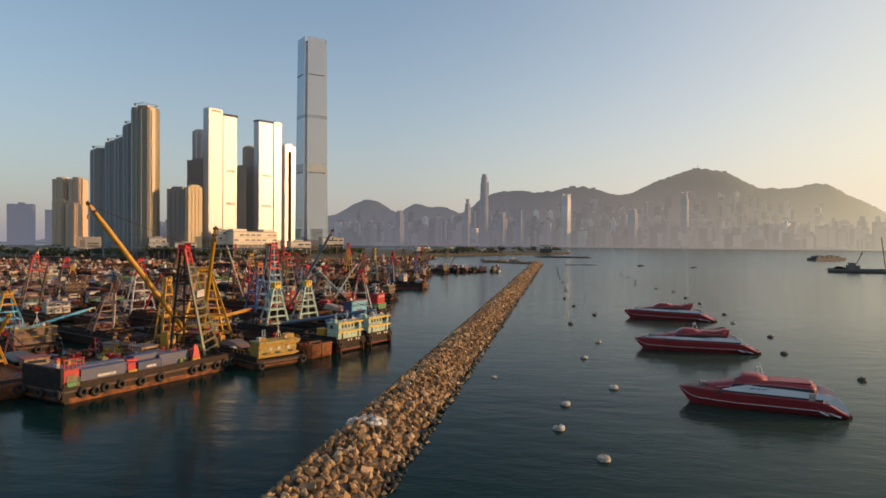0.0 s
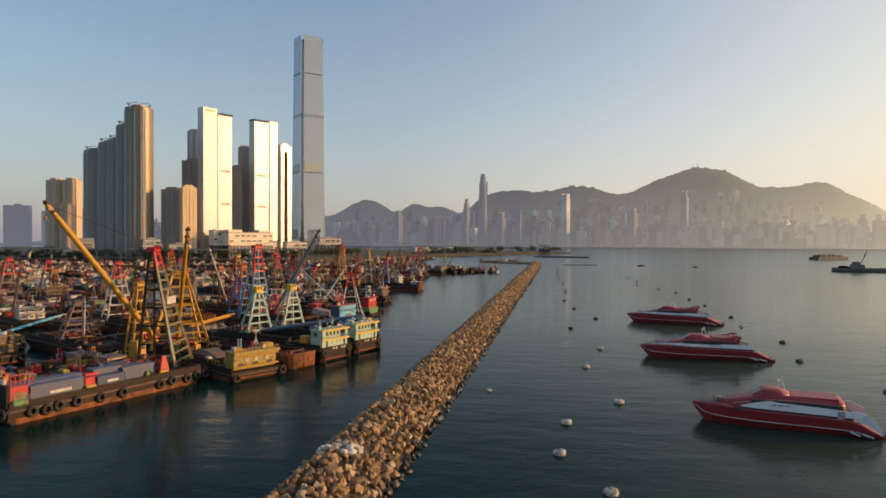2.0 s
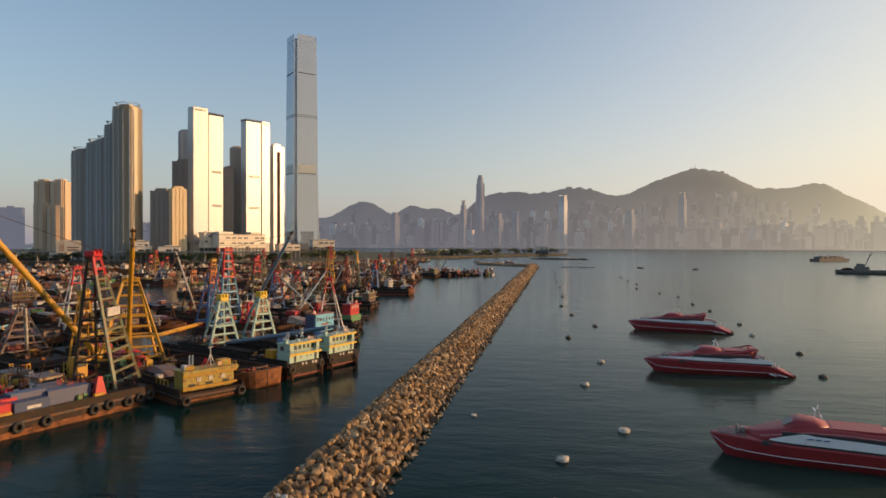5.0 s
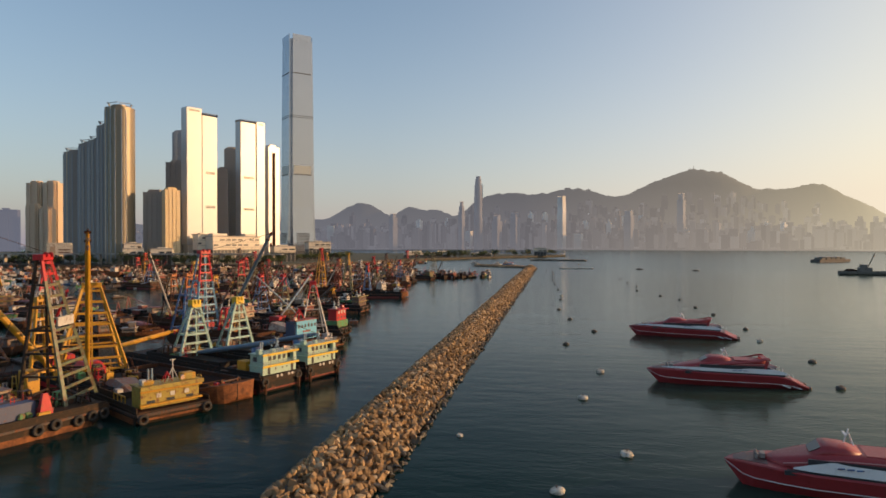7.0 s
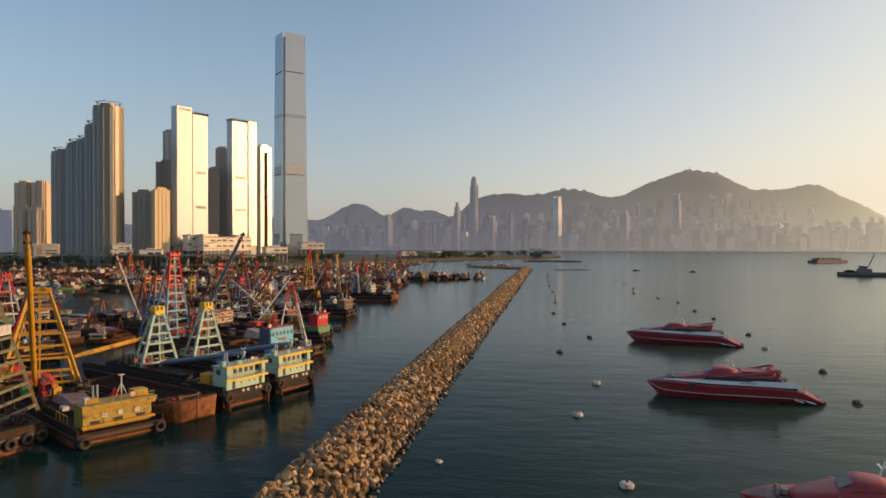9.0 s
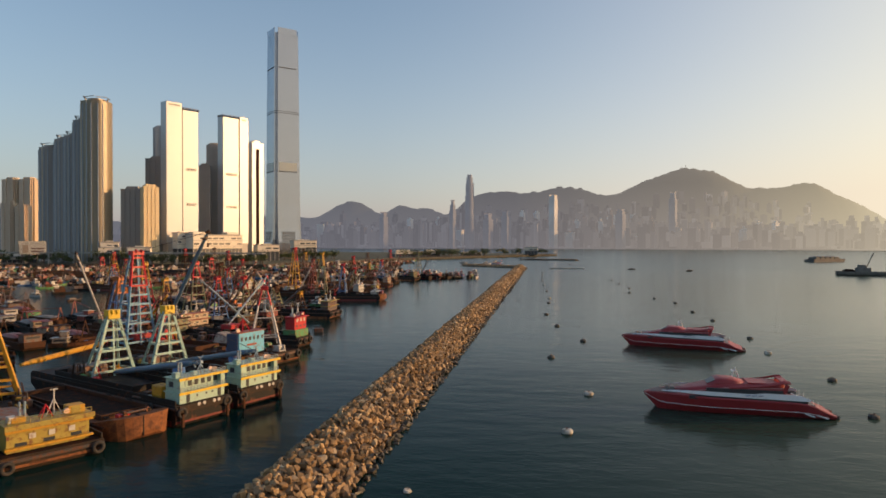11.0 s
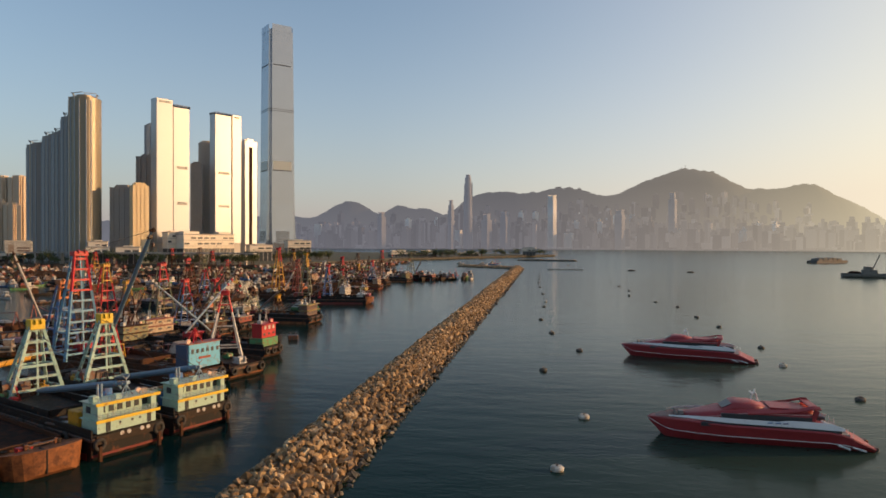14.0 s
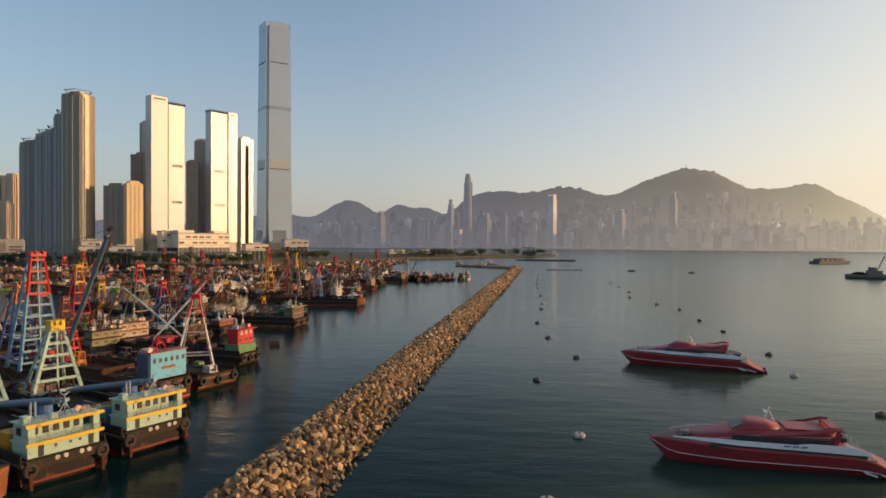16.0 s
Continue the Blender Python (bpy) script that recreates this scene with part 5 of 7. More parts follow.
    part("roof_tank", box(bmesh.new(), x0 + 1.2, x0 + 2.6, 4.4, 5.6, zt, zt + 1.1, 0.1), palemint_paint, t)
    part("roof_box", box(bmesh.new(), x0 + 0.8, x0 + 2.0, -4.6, -3.2, zt, zt + 1.0, 0.1), cream_paint, t)
    part("roof_locker", box(bmesh.new(), x0 + 0.6, x0 + 1.8, 0.6, 1.7, zt, zt + 0.9, 0.1), palemint_paint, t)
    part("work_lamp", tube(bmesh.new(), (x0 + 1.0, -2.6, zt + 1.0), (x0 + 0.6, -2.6, zt + 0.9), 0.42, 0.46, 12), lamp_glass, t, "round work lamp")
    for y in (-3.4, -2.2, 0.3, 1.6):
        part("float_fender", tube(bmesh.new(), (x0 - 1.25, y, z - 0.45), (x0 - 0.75, y, z - 0.45), 0.38, 0.3, 10), white_paint, t, "white float fender")
    part("timber_fender", box(bmesh.new(), x0 - 1.15, x0 - 0.7, -W / 2 - 0.6, W / 2 + 0.6, z - 1.6, z - 0.15, 0.06), hull_brown, t, "dark timber fender beam")
    return zt


def winch_house(t, x, y, z, material):
    part("winch_house", box(bmesh.new(), x, x + 5, y - 3, y + 3, z, z + 3, 0.15), material, t)
    for yy in (-1.6, 1.6):
        part("winch_drum", tube(bmesh.new(), (x + 7.0, y + yy - 1.2, z + 1.2), (x + 7.0, y + yy + 1.2, z + 1.2), 1.0, None, 14), dark_steel, t)


def clutter(t, x0, x1, y0, y1, z, n, seed, cols):
    """Loose gear on deck: drums, bins, coils and crates."""
    r = random.Random(seed)
    for i in range(n):
        x, y = r.uniform(x0, x1), r.uniform(y0, y1)
        bm = bmesh.new()
        k = r.randrange(4)
        s = r.uniform(0.5, 1.1)
        if k == 0:
            tube(bm, (x, y, z), (x, y, z + 1.1 * s), 0.4 * s, None, 10)
        elif k == 1:
            box(bm, x - s, x + s, y - 0.7 * s, y + 0.7 * s, z, z + s, 0.06)
        elif k == 2:
            bm.free()
            bm = torus_bm(0.7 * s, 0.25 * s, 12, 6)
            bmesh.ops.transform(bm, matrix=pose(x, y, z + 0.25 * s, 90), verts=bm.verts)
        else:
            beam(bm, (x - s * 2, y, z + 0.15), (x + s * 2, y + s, z + 0.15), 0.3)
            beam(bm, (x - s * 2, y + 0.5, z + 0.15), (x + s * 2, y + s + 0.4, z + 0.15), 0.3)
        part("deck_gear", bm, r.choice(cols), t)


def machinery(t, x0, x1, y0, y1, z, n, seed):
    """Hoisting gear on deck: winches on frames, ladders, engine boxes and heaps of wire."""
    r = random.Random(seed)
    cols = [red_paint, dark_steel, hull_rust, hull_brown, dark_red, green_paint, yellow_paint, dark_steel]
    for i in range(n):
        x, y, h = r.uniform(x0, x1), r.uniform(y0, y1), r.uniform(1.6, 4.2)
        bm = bmesh.new()
        k = i % 4
        if k == 0:
            for sx, sy in ((-1, -1), (1, -1), (1, 1), (-1, 1)):
                beam(bm, (x + sx * 1.3, y + sy * 1.0, z), (x + sx * 0.8, y + sy * 0.7, z + h), 0.28)
            for q in (0.45, 0.98):
                box(bm, x - 1.1, x + 1.1, y - 0.9, y + 0.9, z + h * q - 0.15, z + h * q)
            tube(bm, (x, y - 1.0, z + h * 0.3), (x, y + 1.0, z + h * 0.3), 0.6, None, 12)
            name = "winch_frame"
        elif k == 1:
            box(bm, x - 1.2, x + 1.2, y - 0.9, y + 0.9, z, z + h * 0.6, 0.12)
            tube(bm, (x - 0.6, y, z + h * 0.6), (x - 0.6, y, z + h), 0.18, None, 8)
            box(bm, x + 0.1, x + 1.0, y - 0.5, y + 0.5, z + h * 0.6, z + h * 0.75, 0.05)
            name = "engine_box"
        elif k == 2:
            for s in (-0.6, 0.6):
                tube(bm, (x + s, y - 0.9, z + 0.8), (x + s, y + 0.9, z + 0.8), 0.75, None, 12)
                box(bm, x + s - 0.5, x + s + 0.5, y - 1.1, y - 0.9, z, z + 1.3)
            name = "wire_winch"
        else:
            for s in (-0.35, 0.35):
                beam(bm, (x + s, y, z), (x + s + 0.4, y + 0.8, z + h * 1.3), 0.14)
            for q in range(7):
                beam(bm, (x - 0.35 + 0.06 * q, y + 0.11 * q, z + h * 0.18 * q + 0.2), (x + 0.35 + 0.06 * q, y + 0.11 * q, z + h * 0.18 * q + 0.2), 0.1)
            box(bm, x - 0.8, x + 1.0, y + 0.6, y + 1.8, z, z + 1.0, 0.1)
            name = "ladder_stand"
        part(name, bm, r.choice(cols), t)


steel_blue = paint("steel_blue_paint", (0.10, 0.17, 0.24), 0.1)
GEAR = [dark_steel, grey_paint, red_paint, yellow_paint, blue_paint, hull_rust, hull_rust, dark_steel, hull_brown, white_paint, orange_paint]



def world_in(t, *p):
    """A place of the world in the thing's own measure."""
    return t.matrix_basis.inverted() @ Vector(p)


def facing(t, x, y, rz):
    """The turn and place, in the thing's own measure, of a frame that stands at x, y of the world."""
    return t.matrix_basis.inverted() @ pose(x, y, 0, 0, 0, rz)

# two mint-green derrick barges, sterns to the channel
for i, (x, y, rz, ax) in enumerate(((-51.4, 213.0, 152, 38), (-45.0, 229.0, 153, 35))):
    t = thing("derrick_barge", "derrick barge with mint deckhouse, yellow gallery beams and mint A-frame", "barge", pose(x, y, 0, 0, 0, rz), group="derrick barges")
    barge_hull(t, 60, 13.6, 4.4, hull_black, True, 2, [(8, 1), (16, 1), (24, 1), (8, -1), (16, -1)], boot=dark_red)
    zt = gallery_house(t, 0.6, 5.4, 11.2, 4.5)
    fx, fy, fr = ((-84.2, 233.6, 150), (-76.2, 245.8, 152))[i]
    a_frame(t, 0, 15.8, 10.8, 2.0, 6, mint_paint, mint_paint, 0.05, 6, bright_yellow, 4.5, braces=True, crown=0.9, m=facing(t, fx, fy, fr), lean=0.6)
    boom(t, (ax - 1, -2, 6.0), (3.2, -1.4, zt + 2.2), steel_blue, greyblue_paint, 1.1, True)
    wires(t, [((ax + 1, 0.5, 20), (3.5, -1, zt + 2.4)), ((ax + 1, -0.5, 20), (10, -5, 5.4))])
    winch_house(t, ax + 4, 0, 4.5, grey_paint)
    part("paint_locker", box(bmesh.new(), 7, 10.5, 2.6, 5.4, 4.5, 7.4, 0.15), yellow_paint if i == 0 else blue_paint, t)
    part("vent_duct", tube(bmesh.new(), (9, -1, 5.8), (12.5, -2.6, 9.2), 1.2, 1.4, 14), blue_paint, t, "blue slanting vent duct")
    for sg in (-1, 1):
        part("spud_post", box(bmesh.new(), -0.9, -0.4, sg * 5.6 - 0.25, sg * 5.6 + 0.25, -1.5, 2.6), hull_rust, t, "rusty mooring spud at the stern")
    clutter(t, 8, 16, -6, 6, 4.5, 14, 20 + i, GEAR)
    machinery(t, ax - 2, ax + 9, -5, 5, 4.5, 10, 600 + i)
    machinery(t, 6.5, 10, -5, 5, 4.5, 4, 610 + i)

# long side barge with containers, red house and the big olive A-frame
t = thing("container_barge", "long brown work barge with tyres, blue containers and olive A-frame", "barge", pose(-104.4, 138.0, 0, 0, 0, 67), group="derrick barges")
barge_hull(t, 50, 16, 3.4, hull_brown, False, 3, [(4.5, -1), (7.5, -1), (10, -1), (14, -1), (19.5, -1), (25, -1), (35, -1), (38.5, -1), (43, -1), (46, -1), (48.5, -1)], boot=hull_orange)
hs = part("red_house", box(bmesh.new(), 0.8, 4.4, -7.2, 3.5, 3.45, 7.4, 0.08), red_paint, t, "weathered red deckhouse")
part("stern_bulwark", box(bmesh.new(), -0.2, 0.7, -7.6, 7.6, 3.4, 7.9, 0.1), hull_black, t, "high tarred stern bulwark")
part("olive_door", box(bmesh.new(), 1.4, 3.9, -7.32, -7.12, 3.9, 6.2, 0.05), olive_paint, t)
for x in (1.6, 3.6):
    part("window", box(bmesh.new(), x, x + 1.1, -7.3, -7.15, 4.4, 5.5), window_dark, hs)
part("house_roof", box(bmesh.new(), 0.8, 4.6, -7.5, 3.8, 7.4, 7.6), faded_red, t)
bm = bmesh.new()
for i in range(6):
    beam(bm, (0.8 + i * 0.9, -7.4, 7.6), (0.8 + i * 0.9, -7.4, 9.8), 0.16)
beam(bm, (0.8, -7.4, 9.8), (5.3, -7.4, 9.8), 0.16)
beam(bm, (0.8, -7.4, 8.7), (5.3, -7.4, 8.7), 0.12)
part("roof_rail", bm, red_paint, t)
for i in range(4):
    part("roof_crate", box(bmesh.new(), 1 + i * 1.0, 1.8 + i * 1.0, -4 + i * 1.6, -2.8 + i * 1.6, 7.6, 8.6 + 0.3 * (i % 2), 0.05), (white_paint, orange_paint, yellow_paint, red_paint)[i], t)
part("green_tank", tube(bmesh.new(), (1.2, -7.2, 4.0), (4.0, -7.2, 4.0), 0.8, None, 14), green_paint, t)
for k, (x0, x1, y0, z0, col) in enumerate(((4.9, 16.5, -6.9, 3.45, slate_paint), (16.9, 19.2, -6.6, 3.45, red_paint), (19.6, 26.5, -6.9, 3.45, navy_paint), (20.5, 27.6, -3.9, 3.45, slate_paint), (27.2, 36.5, -4.9, 3.45, slate_paint), (6, 18.2, -3.6, 3.45, slate_paint))):
    c = thing("shipping_container", ("red" if col is red_paint else "grey-blue") + " corrugated shipping container on the barge deck", "container", t.matrix_basis @ pose(x0, y0, z0 + 0.07), group="containers on the barge")
    L_ = x1 - x0
    HC = (3.4, 2.9, 2.7, 3.9, 3.3, 3.6)[k]
    part("shell", box(bmesh.new(), 0, L_, 0, 2.7, 0, HC, 0.06), col, c)
    bm = bmesh.new()
    for i in range(int(L_ / 0.6)):
        box(bm, 0.2 + i * 0.6, 0.45 + i * 0.6, -0.025, 2.725, 0.15, HC - 0.15)
    part("corrugation", bm, col, c)
    if k in (0, 2, 3):
        part("bar", box(bmesh.new(), L_ * 0.35, L_ * 0.75, -0.09, -0.05, 1.1, 1.7), white_paint, c, "pale unreadable bar")
    for x in (0.05, L_ - 0.2):
        part("corner_post", box(bmesh.new(), x, x + 0.16, -0.07, 0.1, 0, HC + 0.02), col, c)
part("red_crate", box(bmesh.new(), 18.6, 21.8, -4.0, -2.6, 3.45, 6.8, 0.1), red_paint, t)
for x in (16.5, 35.5):
    part("yellow_bollard_box", box(bmesh.new(), x, x + 2.4, -7.7, -7.0, 3.9, 4.9, 0.1), yellow_paint, t)
a_frame(t, 0, 31.5, 14, 3.2, 10.0, olive_paint, red_paint, 0.17, 13, red_paint, 3.5, hull_brown, m=facing(t, -86.0, 184.2, 190), lean=7.5)
part("name_board", (lambda b: (bmesh.ops.transform(b, matrix=facing(t, -86.0, 184.2, 190), verts=b.verts), b)[1])(box(bmesh.new(), 3.2, 3.6, -3.4, 3.4, 20.0, 22.0, 0.05)), white_paint, t, "white board with no readable writing")
boom(t, world_in(t, -97, 190, 8.5), world_in(t, -111, 164, 46.4), yellow_paint, hull_rust, 1.25, True)
part("boom_step", loft(bmesh.new(), [[(36.2, -6.6, 3.4), (39.2, -6.6, 3.4), (39.2, -5.4, 3.4), (36.2, -5.4, 3.4)], [(37.2, -6.3, 8.2), (38.2, -6.3, 8.2), (38.2, -5.7, 8.2), (37.2, -5.7, 8.2)]]), red_paint, t, "red boom step")
p = world_in(t, -102.5, 189.5, 3.4)
cabn = part("crane_cab", box(bmesh.new(), p.x - 1.6, p.x + 1.6, p.y - 1.6, p.y + 1.6, 3.5, 8.8, 0.2), yellow_paint, t, "yellow crane cab")
part("window", box(bmesh.new(), p.x - 1.1, p.x + 1.1, p.y - 1.75, p.y - 1.55, 6.4, 8.0), window_dark, cabn)
winch_house(t, 30, 3, 3.45, grey_paint)
clutter(t, 6, 40, 0.5, 7, 3.45, 20, 41, GEAR)
machinery(t, 32, 48, -5, 7, 3.45, 18, 620)
machinery(t, 6, 30, 0, 7, 3.45, 8, 621)
wires(t, [(world_in(t, -94, 187, 35), world_in(t, -111, 164, 46)), (world_in(t, -94, 187, 34.5), world_in(t, -112, 200, 5))])

# heaped work lighters that fill the basin behind the containers
def scrap_lighter(label, m, L_, W_, hullm, n, seed):
    r = random.Random(seed)
    t = thing("scrap_lighter", label, "barge", m, group="boats in the shelter")
    part("hull", loft(bmesh.new(), [[(x, -hw, z1), (x, -hw * 0.9, z0), (x, hw * 0.9, z0), (x, hw, z1)] for x, hw, z0, z1 in ((0, W_ * 0.42, 0.8, 2.9), (1.5, W_ / 2, -0.5, 2.6), (L_ - 3, W_ / 2, -0.5, 2.5), (L_, W_ * 0.38, 1.0, 3.1))]), hullm, t)
    part("deck_plating", box(bmesh.new(), 1.5, L_ - 3, -W_ / 2 + 0.5, W_ / 2 - 0.5, 2.5, 2.66), deck_mat, t)
    cols = [hull_rust, hull_brown, dark_steel, dark_red, hull_rust, yellow_paint, grey_paint, hull_orange, red_paint, white_paint, mustard_paint, navy_paint]
    for k in range(n):
        x, y, z = r.uniform(2, L_ - 5), r.uniform(-W_ / 2 + 1.2, W_ / 2 - 1.2), 2.6
        bm, kind = bmesh.new(), r.randrange(5)
        if kind == 0:
            for q in range(4):
                beam(bm, (x - 2.5, y - 0.6 + q * 0.4, z + 0.2 + 0.1 * q), (x + 2.5, y - 0.6 + q * 0.4 + r.uniform(-0.4, 0.4), z + 0.2 + 0.1 * q), 0.3)
            name = "timber_stack"
        elif kind == 1:
            box(bm, x - r.uniform(0.7, 1.8), x + 1.0, y - 0.9, y + r.uniform(0.6, 1.4), z, z + r.uniform(0.9, 2.6), 0.1)
            name = "gear_bin"
        elif kind == 2:
            for q in range(3):
                tube(bm, (x - 1.5, y - 0.5 + q * 0.5, z + 0.3 + 0.35 * (q % 2)), (x + 1.8, y - 0.5 + q * 0.5, z + 0.3 + 0.35 * (q % 2)), 0.26, None, 8)
            name = "pipe_stack"
        elif kind == 3:
            hh = r.uniform(2.5, 5.5)
            for sx in (-0.7, 0.7):
                beam(bm, (x + sx, y, z), (x + sx * 0.5, y + 0.3, z + hh), 0.2)
            for q in (0.35, 0.65, 0.95):
                beam(bm, (x - 0.6, y + 0.3 * q, z + hh * q), (x + 0.6, y + 0.3 * q, z + hh * q), 0.16)
            name = "lifting_frame"
        else:
            tube(bm, (x, y - 1.0, z + 0.9), (x, y + 1.0, z + 0.9), 0.8, None, 12)
            box(bm, x - 0.9, x + 0.9, y - 1.2, y - 1.0, z, z + 1.4)
            box(bm, x - 0.9, x + 0.9, y + 1.0, y + 1.2, z, z + 1.4)
            name = "cable_winch"
        part(name, bm, r.choice(cols), t)
    hs = part("deckhouse", box(bmesh.new(), L_ * 0.62, L_ * 0.78, -W_ * 0.32, W_ * 0.32, 2.6, 5.4, 0.1), r.choice((faded_red, cream_paint, mustard_paint)), t)
    part("window", box(bmesh.new(), L_ * 0.64, L_ * 0.76, -W_ * 0.32 - 0.08, -W_ * 0.32 + 0.05, 3.9, 4.8), window_dark, hs)
    part("roof_slab", box(bmesh.new(), L_ * 0.61, L_ * 0.79, -W_ * 0.36, W_ * 0.36, 5.4, 5.6), grey_paint, t)
    return t


SCRAP = [("rusty lighter heaped with timber, pipes and winches", (-116, 160), 67, 35, 9.4, hull_rust, 60),
         ("dark lighter crowded with bins and lifting frames", (-126.5, 165), 67, 33, 9.4, hull_brown, 56)]
for k, (text, (x, y), rz, L_, W_, hullm, n) in enumerate(SCRAP):
    scrap_lighter(text, pose(x, y, 0, 0, 0, rz), L_, W_, hullm, n, 900 + k)

# small yellow derrick frame beside the boom's foot
a_frame(t, 0, 20.5, 7.5, 1.6, 4, yellow_paint, yellow_paint, 0.1, 6, yellow_paint, 3.5, m=facing(t, -109.0, 203, 160), thick=0.75)

# yellow A-frame barge lying behind it
t = thing("derrick_barge", "dark derrick barge with a yellow A-frame and raised yellow boom", "barge", pose(-84, 199, 0, 0, 0, 147), group="derrick barges")
barge_hull(t, 60, 14, 3.6, hull_black, True, 4, [(6, -1), (12, -1), (20, -1)], boot=red_paint)
a_frame(t, 0, 23.5, 17, 3.6, 9, yellow_paint, yellow_paint, 0.1, 8, yellow_paint, 3.7, m=facing(t, -98.8, 206.8, 125), braces=True)
boom(t, world_in(t, -100.5, 207.5, 5), world_in(t, -86, 186.5, 40.4), yellow_paint, hull_rust, 1.0, True)
boom(t, world_in(t, -111, 236, 6.5), world_in(t, -109, 269, 7.2), yellow_paint, red_paint, 1.2, True)
part("red_winch_base", loft(bmesh.new(), [[(18, -4, 3.6), (26, -4, 3.6), (26, 4, 3.6), (18, 4, 3.6)], [(20, -2, 7), (24, -2, 7), (24, 2, 7), (20, 2, 7)]]), red_paint, t)
winch_house(t, 38, 0, 3.7, red_paint)
clutter(t, 3, 18, -6, 6, 3.7, 10, 51, GEAR)
machinery(t, 8, 34, -6, 6, 3.7, 20, 622)
wires(t, [(world_in(t, -100.5, 208, 27), world_in(t, -86, 186.5, 40.4)), (world_in(t, -100.5, 208.5, 27), world_in(t, -114, 226, 5))])

# mustard house barge and the plain rusty barge
t = thing("house_barge", "low rusty barge with a mustard deckhouse and yellow rails", "barge", pose(-64.7, 184.4, 0, 0, 0, 144), group="derrick barges")
barge_hull(t, 48, 16.5, 2.6, hull_brown, True, 2, [(5, -1), (11, -1)], boot=hull_orange)
zt = stern_house(t, 1.6, 6.4, 13.0, 2.7, 1, mustard_paint, mustard_paint, h=4.8, win=3)
for y in (-3.6, -0.4, 2.6):
    part("shutter", box(bmesh.new(), 1.95, 2.06, y - 0.5, y + 0.5, 4.7, 5.6), white_paint, t, "small white shutter")
for z_ in (3.3, 6.2):
    part("yellow_ledge", box(bmesh.new(), 1.2, 2.0, -6.9, 6.9, z_, z_ + 0.4, 0.04), yellow_paint, t, "yellow ledge along the wall")
part("roof_box", box(bmesh.new(), 2.5, 5, -6, -3.2, zt, zt + 1.4, 0.1), yellow_paint, t)
part("roof_hatch", box(bmesh.new(), 2.5, 4.6, 3.4, 5.6, zt, zt + 0.9, 0.1), yellow_paint, t)
bm = bmesh.new()
for q in ((3.0, 0.9), (3.0, -0.9), (4.6, 0.9), (4.6, -0.9)):
    beam(bm, (q[0], q[1], zt), (3.8, 0, zt + 2.2), 0.16)
part("lamp_tripod", bm, red_paint, t)
bm = bmesh.new()
for k in range(4):
    beam(bm, (9 + 2 * k, 6.8, 2.7), (9 + 2 * k, 6.8, 4.4), 0.18)
beam(bm, (9, 6.8, 4.4), (15, 6.8, 4.4), 0.2)
part("yellow_railing", bm, yellow_paint, t)
clutter(t, 8, 30, -6, 6, 2.7, 14, 61, GEAR)
machinery(t, 30, 44, -6, 6, 2.7, 8, 623)
part("tarpaulin", loft(bmesh.new(), [[(20 + k, -4 * w, 2.7), (20 + k, -2.6 * w, 2.7 + 2.2 * h), (20 + k, 2.2 * w, 2.7 + 2.5 * h), (20 + k, 4 * w, 2.7)] for k, w, h in ((0, 0.5, 0.1), (2, 0.9, 0.7), (6, 1.0, 1.0), (10, 0.95, 0.8), (13, 0.5, 0.2))]), grey_paint, t, "grey tarpaulin over cargo")

t = thing("hopper_barge", "empty low hopper barge of bare rusty plates", "barge", pose(-58.6, 201.6, 0, 0, 0, 151), group="derrick barges")
bm = bmesh.new()
rings = []
for x, hw, z0, z1 in ((-2.0, 1.6, 1.5, 4.5), (-1.75, 3.0, 0.6, 4.5), (-1.1, 4.4, 0.0, 4.4), (-0.1, 5.5, -0.5, 4.3), (1.4, 6.3, -0.8, 4.1), (3.4, 6.7, -0.8, 3.6), (6, 6.75, -0.8, 3.1), (40, 6.7, -0.8, 3.0), (44, 5.0, 0.8, 3.4)):
    rings.append([(x, -hw, z1), (x, -hw * 0.9, z0), (x, hw * 0.9, z0), (x, hw, z1)])
loft(bm, rings)
part("hull", bm, hull_orange, t)
part("hatch_coaming", boxes((6, 40, -5.0, -4.7, 3.1, 4.1), (6, 40, 4.7, 5.0, 3.1, 4.1), (6, 6.3, -4.7, 4.7, 3.1, 4.1), (39.7, 40, -4.7, 4.7, 3.1, 4.1)), hull_rust, t)
part("hold_floor", boxes((6.3, 39.7, -4.7, 4.7, 3.1, 3.3)), deck_mat, t)
part("seam", box(bmesh.new(), -2.06, 0.6, 0.86, 1.14, 0.6, 4.45, 0.03), hull_black, t, "dark plate seam on the bow")
part("rub_rail", boxes((2, 42, -6.9, -6.5, 2.4, 2.8), (2, 42, 6.5, 6.9, 2.4, 2.8)), hull_rust, t)
part("towing_bitts", boxes((2, 2.5, -2.6, -2.1, 3.6, 4.9), (2, 2.5, 2.1, 2.6, 3.6, 4.9), (2, 2.5, -2.6, 2.6, 4.4, 4.65)), dark_steel, t)
clutter(t, 2, 5.5, -4.5, 4.5, 3.6, 6, 71, GEAR)

# tall grey-blue A-frame barge with a light blue house
t = thing("derrick_barge", "derrick barge with light blue deckhouse and tall grey-blue A-frame", "barge", pose(-59.6, 260.4, 0, 0, 0, 157), group="derrick barges")
barge_hull(t, 60, 13.4, 5.6, hull_rust, True, 4, [(4, -1), (8, -1), (12, -1), (18, -1)], boot=red_paint)
house = part("deckhouse", box(bmesh.new(), 0.8, 3.6, -6.2, 3.9, 6.0, 12.2, 0.12), sky_paint, t)
for i in range(6):
    part("window", box(bmesh.new(), 0.7, 0.95, -5.5 + i * 1.6, -4.8 + i * 1.6, 9.9, 10.9), window_dark, house)
